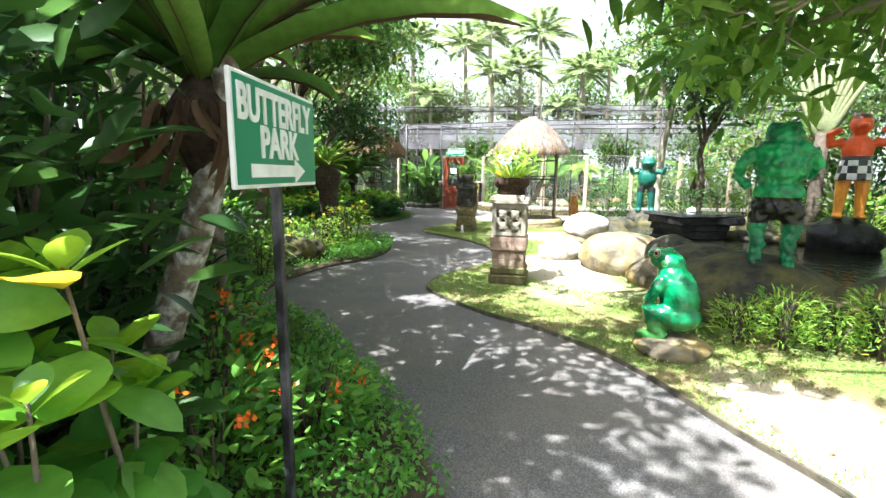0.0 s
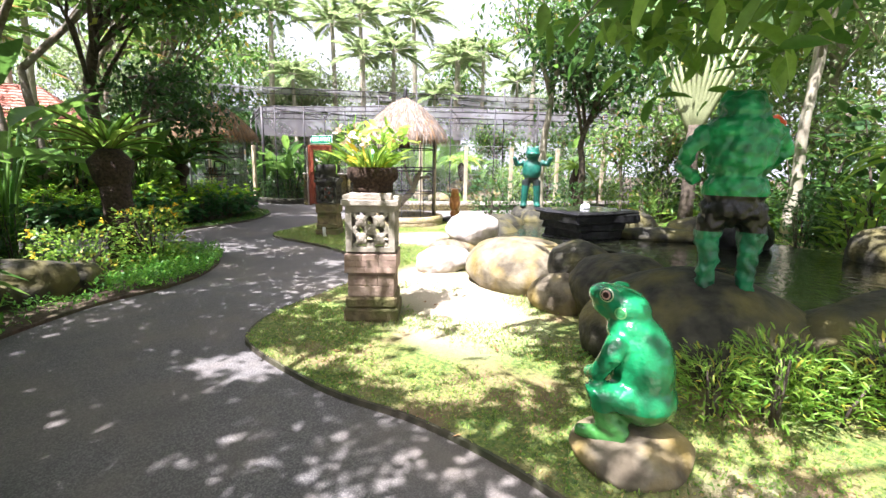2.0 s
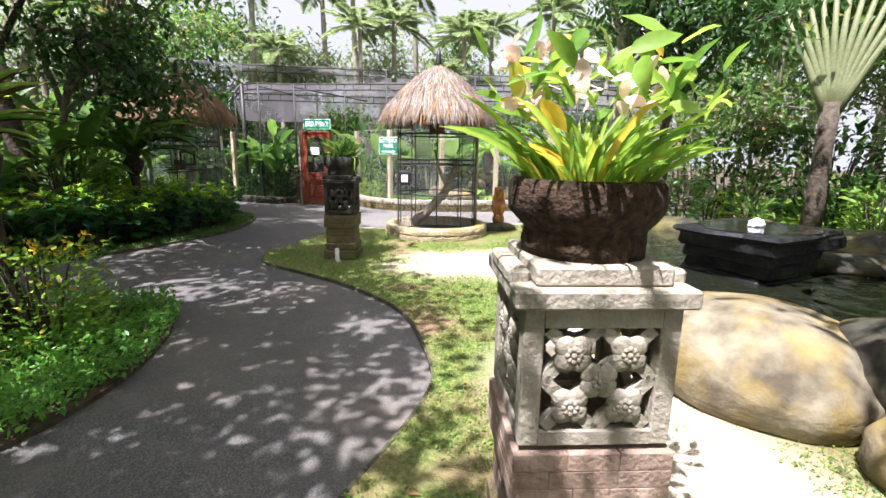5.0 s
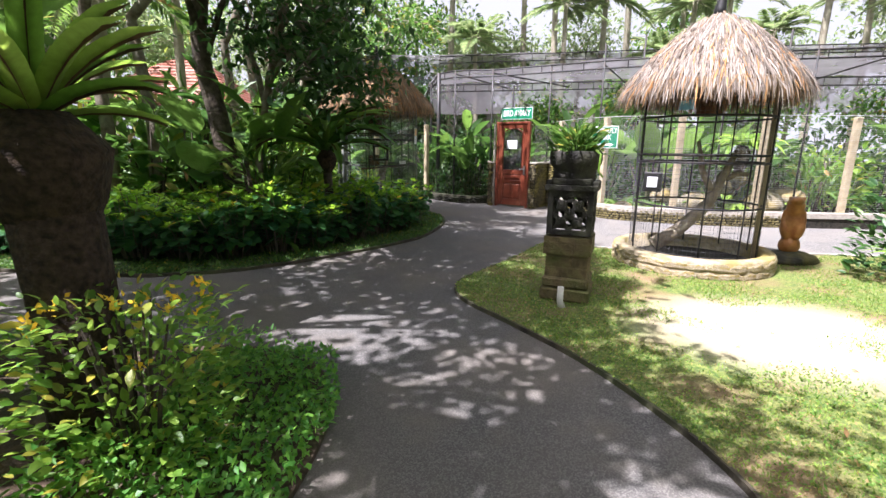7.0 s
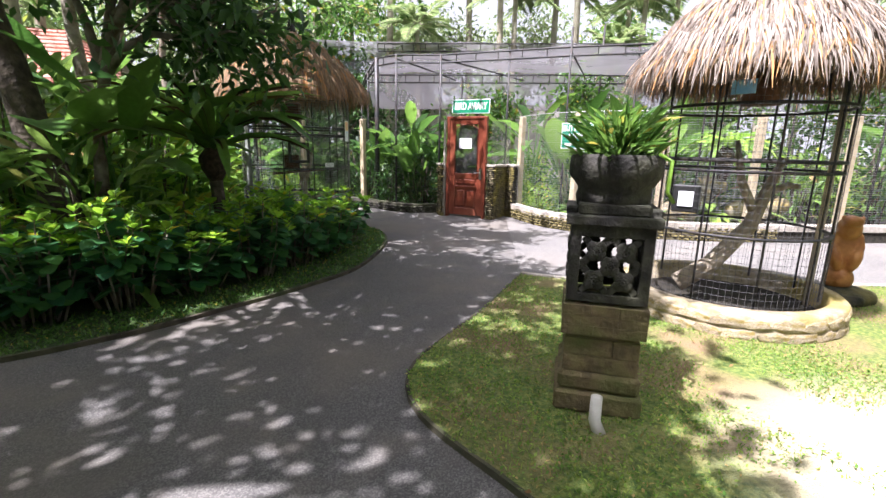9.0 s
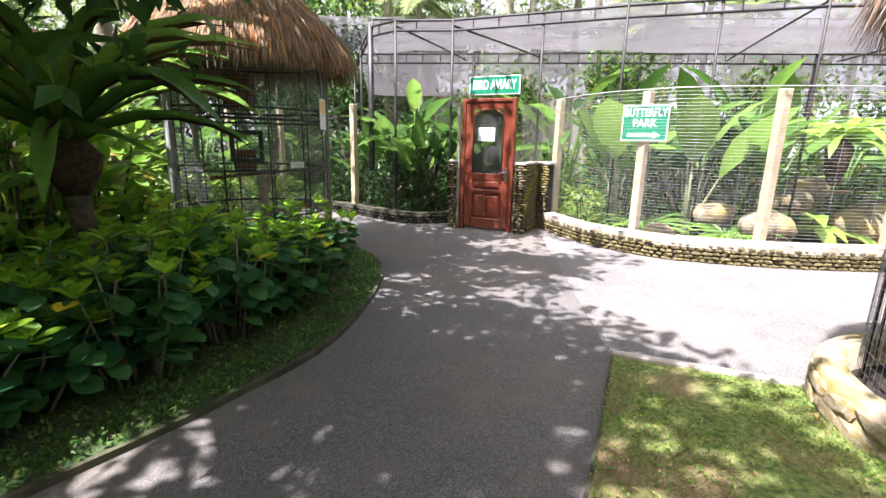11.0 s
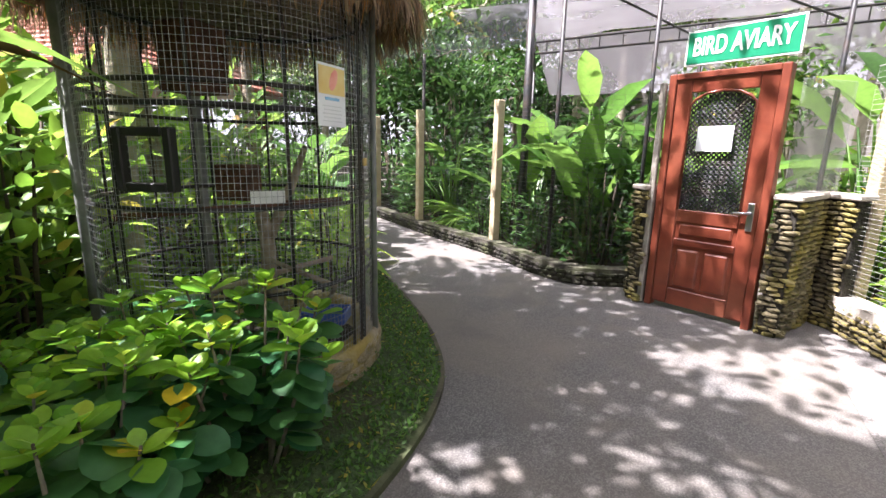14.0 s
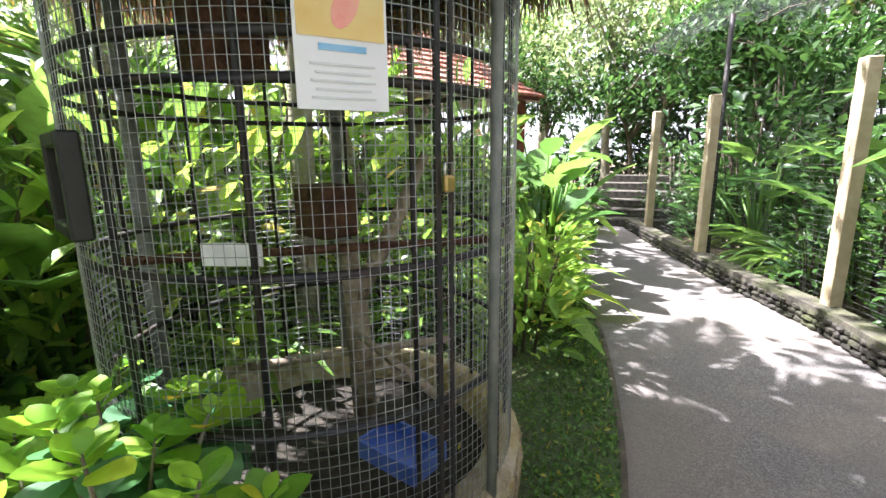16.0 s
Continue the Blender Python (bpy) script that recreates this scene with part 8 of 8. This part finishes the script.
# thick growth inside and behind the aviary
for x, y, cz, r in ((-5.6, 24.4, 3.2, 1.5), (0.6, 24.6, 2.7, 1.3), (4.2, 24.2, 2.8, 1.4), (8.2, 24.0, 2.8, 1.4), (12, 23.5, 2.8, 1.5), (-8.2, 25.4, 3.2, 1.7), (-6.6, 26.8, 3.0, 1.8), (-10.2, 26.6, 3.2, 1.9), (-12.5, 25.5, 3.2, 1.9), (-4.2, 26.4, 2.9, 1.6), (-9.2, 28.8, 4.0, 2.0)):
    tree("aviary_tree", x, y, [(0, 0, 0), (0.05, 0, 1.0), (-0.1, 0, 2.0), (0, 0, cz)], 0.08, around(0, 0, cz, r, r, 0.9, 12), M["dark_leaf"] if x < 0 else M["mid_leaf"], M["bark"], "bushy tree growing inside the aviary", 180, (0.45, 0.45, 0.35), 0.2, 0.09)
k2 = 0
for x in np.arange(-5.4, 0.2, 0.75):
    for dy in (0.55, 1.35, 2.2):
        plant(["dark", "dark", "strap", "dark", "broad", "dark", "ear"][k2 % 7], x + RNG.uniform(-0.2, 0.2), max(19.5, 19.0 - (x + 0.4) * 0.62) + dy + RNG.uniform(-0.15, 0.15), RNG.uniform(0.7, 1.2))
        k2 += 1
for x in np.arange(1.6, 13.5, 0.85):
    for dy in (1.3, 2.4, 3.6, 4.8):
        plant(["dark", "broad", "strap", "bright", "dark", "croton", "ear"][k2 % 7], x + RNG.uniform(-0.25, 0.25), 17.2 + max(0, 2.6 - x) * 1.1 + dy + RNG.uniform(-0.2, 0.2), RNG.uniform(0.7, 1.3))
        k2 += 1

for x, y, cz, r in ((10.2, 13.9, 2.2, 1.1), (12.4, 15.4, 2.6, 1.4), (13.8, 11.4, 2.6, 1.4), (11.4, 10.4, 2.0, 1.0), (15.0, 14.0, 3.0, 1.6), (9.6, 15.4, 2.3, 1.0), (11.8, 8.2, 2.2, 1.1), (13.5, 6.6, 2.6, 1.4)):
    tree("garden_tree", x, y, [(0, 0, 0), (0.05, 0, 0.8), (-0.08, 0.05, 1.6), (0, 0, cz)], 0.07, around(0, 0, cz, r, r, 1.0, 13), M["palm"] if r < 1.2 else M["hazed_leaf"], M["bark"], "bushy broadleaf tree beyond the pond", 85, (0.42, 0.42, 0.34), 0.19, 0.08)
# added tree with an unseen crown that shades the pond and far bank
tree("overhanging_tree", 8.8, 4.4, [(0, 0, 0), (-0.2, 0.2, 1.6), (-0.7, 0.6, 3.2), (-1.8, 1.5, 4.8)], 0.15, around(-3.1, 2.5, 5.6, 2.0, 1.9, 0.7, 17), M["hanging_leaf"], M["bark"], "added tall tree shading the pond from above view", 230, (0.45, 0.45, 0.3), 0.21, 0.10)
for x in np.arange(-14, -2.5, 1.0):
    plant("dark", x, 28.2 + RNG.uniform(-0.5, 0.5), RNG.uniform(2.0, 2.6))
# dark undergrowth beside the entrance
for x, y, s in ((-2.6, 0.4, 2.2), (-3.4, 0.9, 2.5), (-3.8, 2.4, 2.6), (-3.6, 3.6, 2.4), (-4.6, 1.6, 2.8), (-4.6, 3.2, 2.8), (-5.6, 2.4, 3.0)):
    plant("dark", x, y, s)
for x, y, kd, s in ((-0.75, 1.35, "dark", 1.2), (-1.1, 2.3, "dark", 1.5), (-1.7, 1.7, "dark", 1.7), (-2.3, 2.6, "dark", 1.8), (-1.5, 3.2, "dark", 1.2), (-2.1, 0.9, "dark", 1.8), (-1.0, 0.5, "dark", 1.5), (-2.9, 1.6, "dark", 2.2), (-3.0, 3.4, "dark", 2.0), (-2.2, 4.2, "broad", 1.1), (-2.1, 5.0, "broad", 0.8), (-2.3, 5.7, "broad", 0.9), (-0.5, 3.4, "broad", 0.4), (-2.6, 6.6, "broad", 1.0)):
    plant(kd, x, y, s)
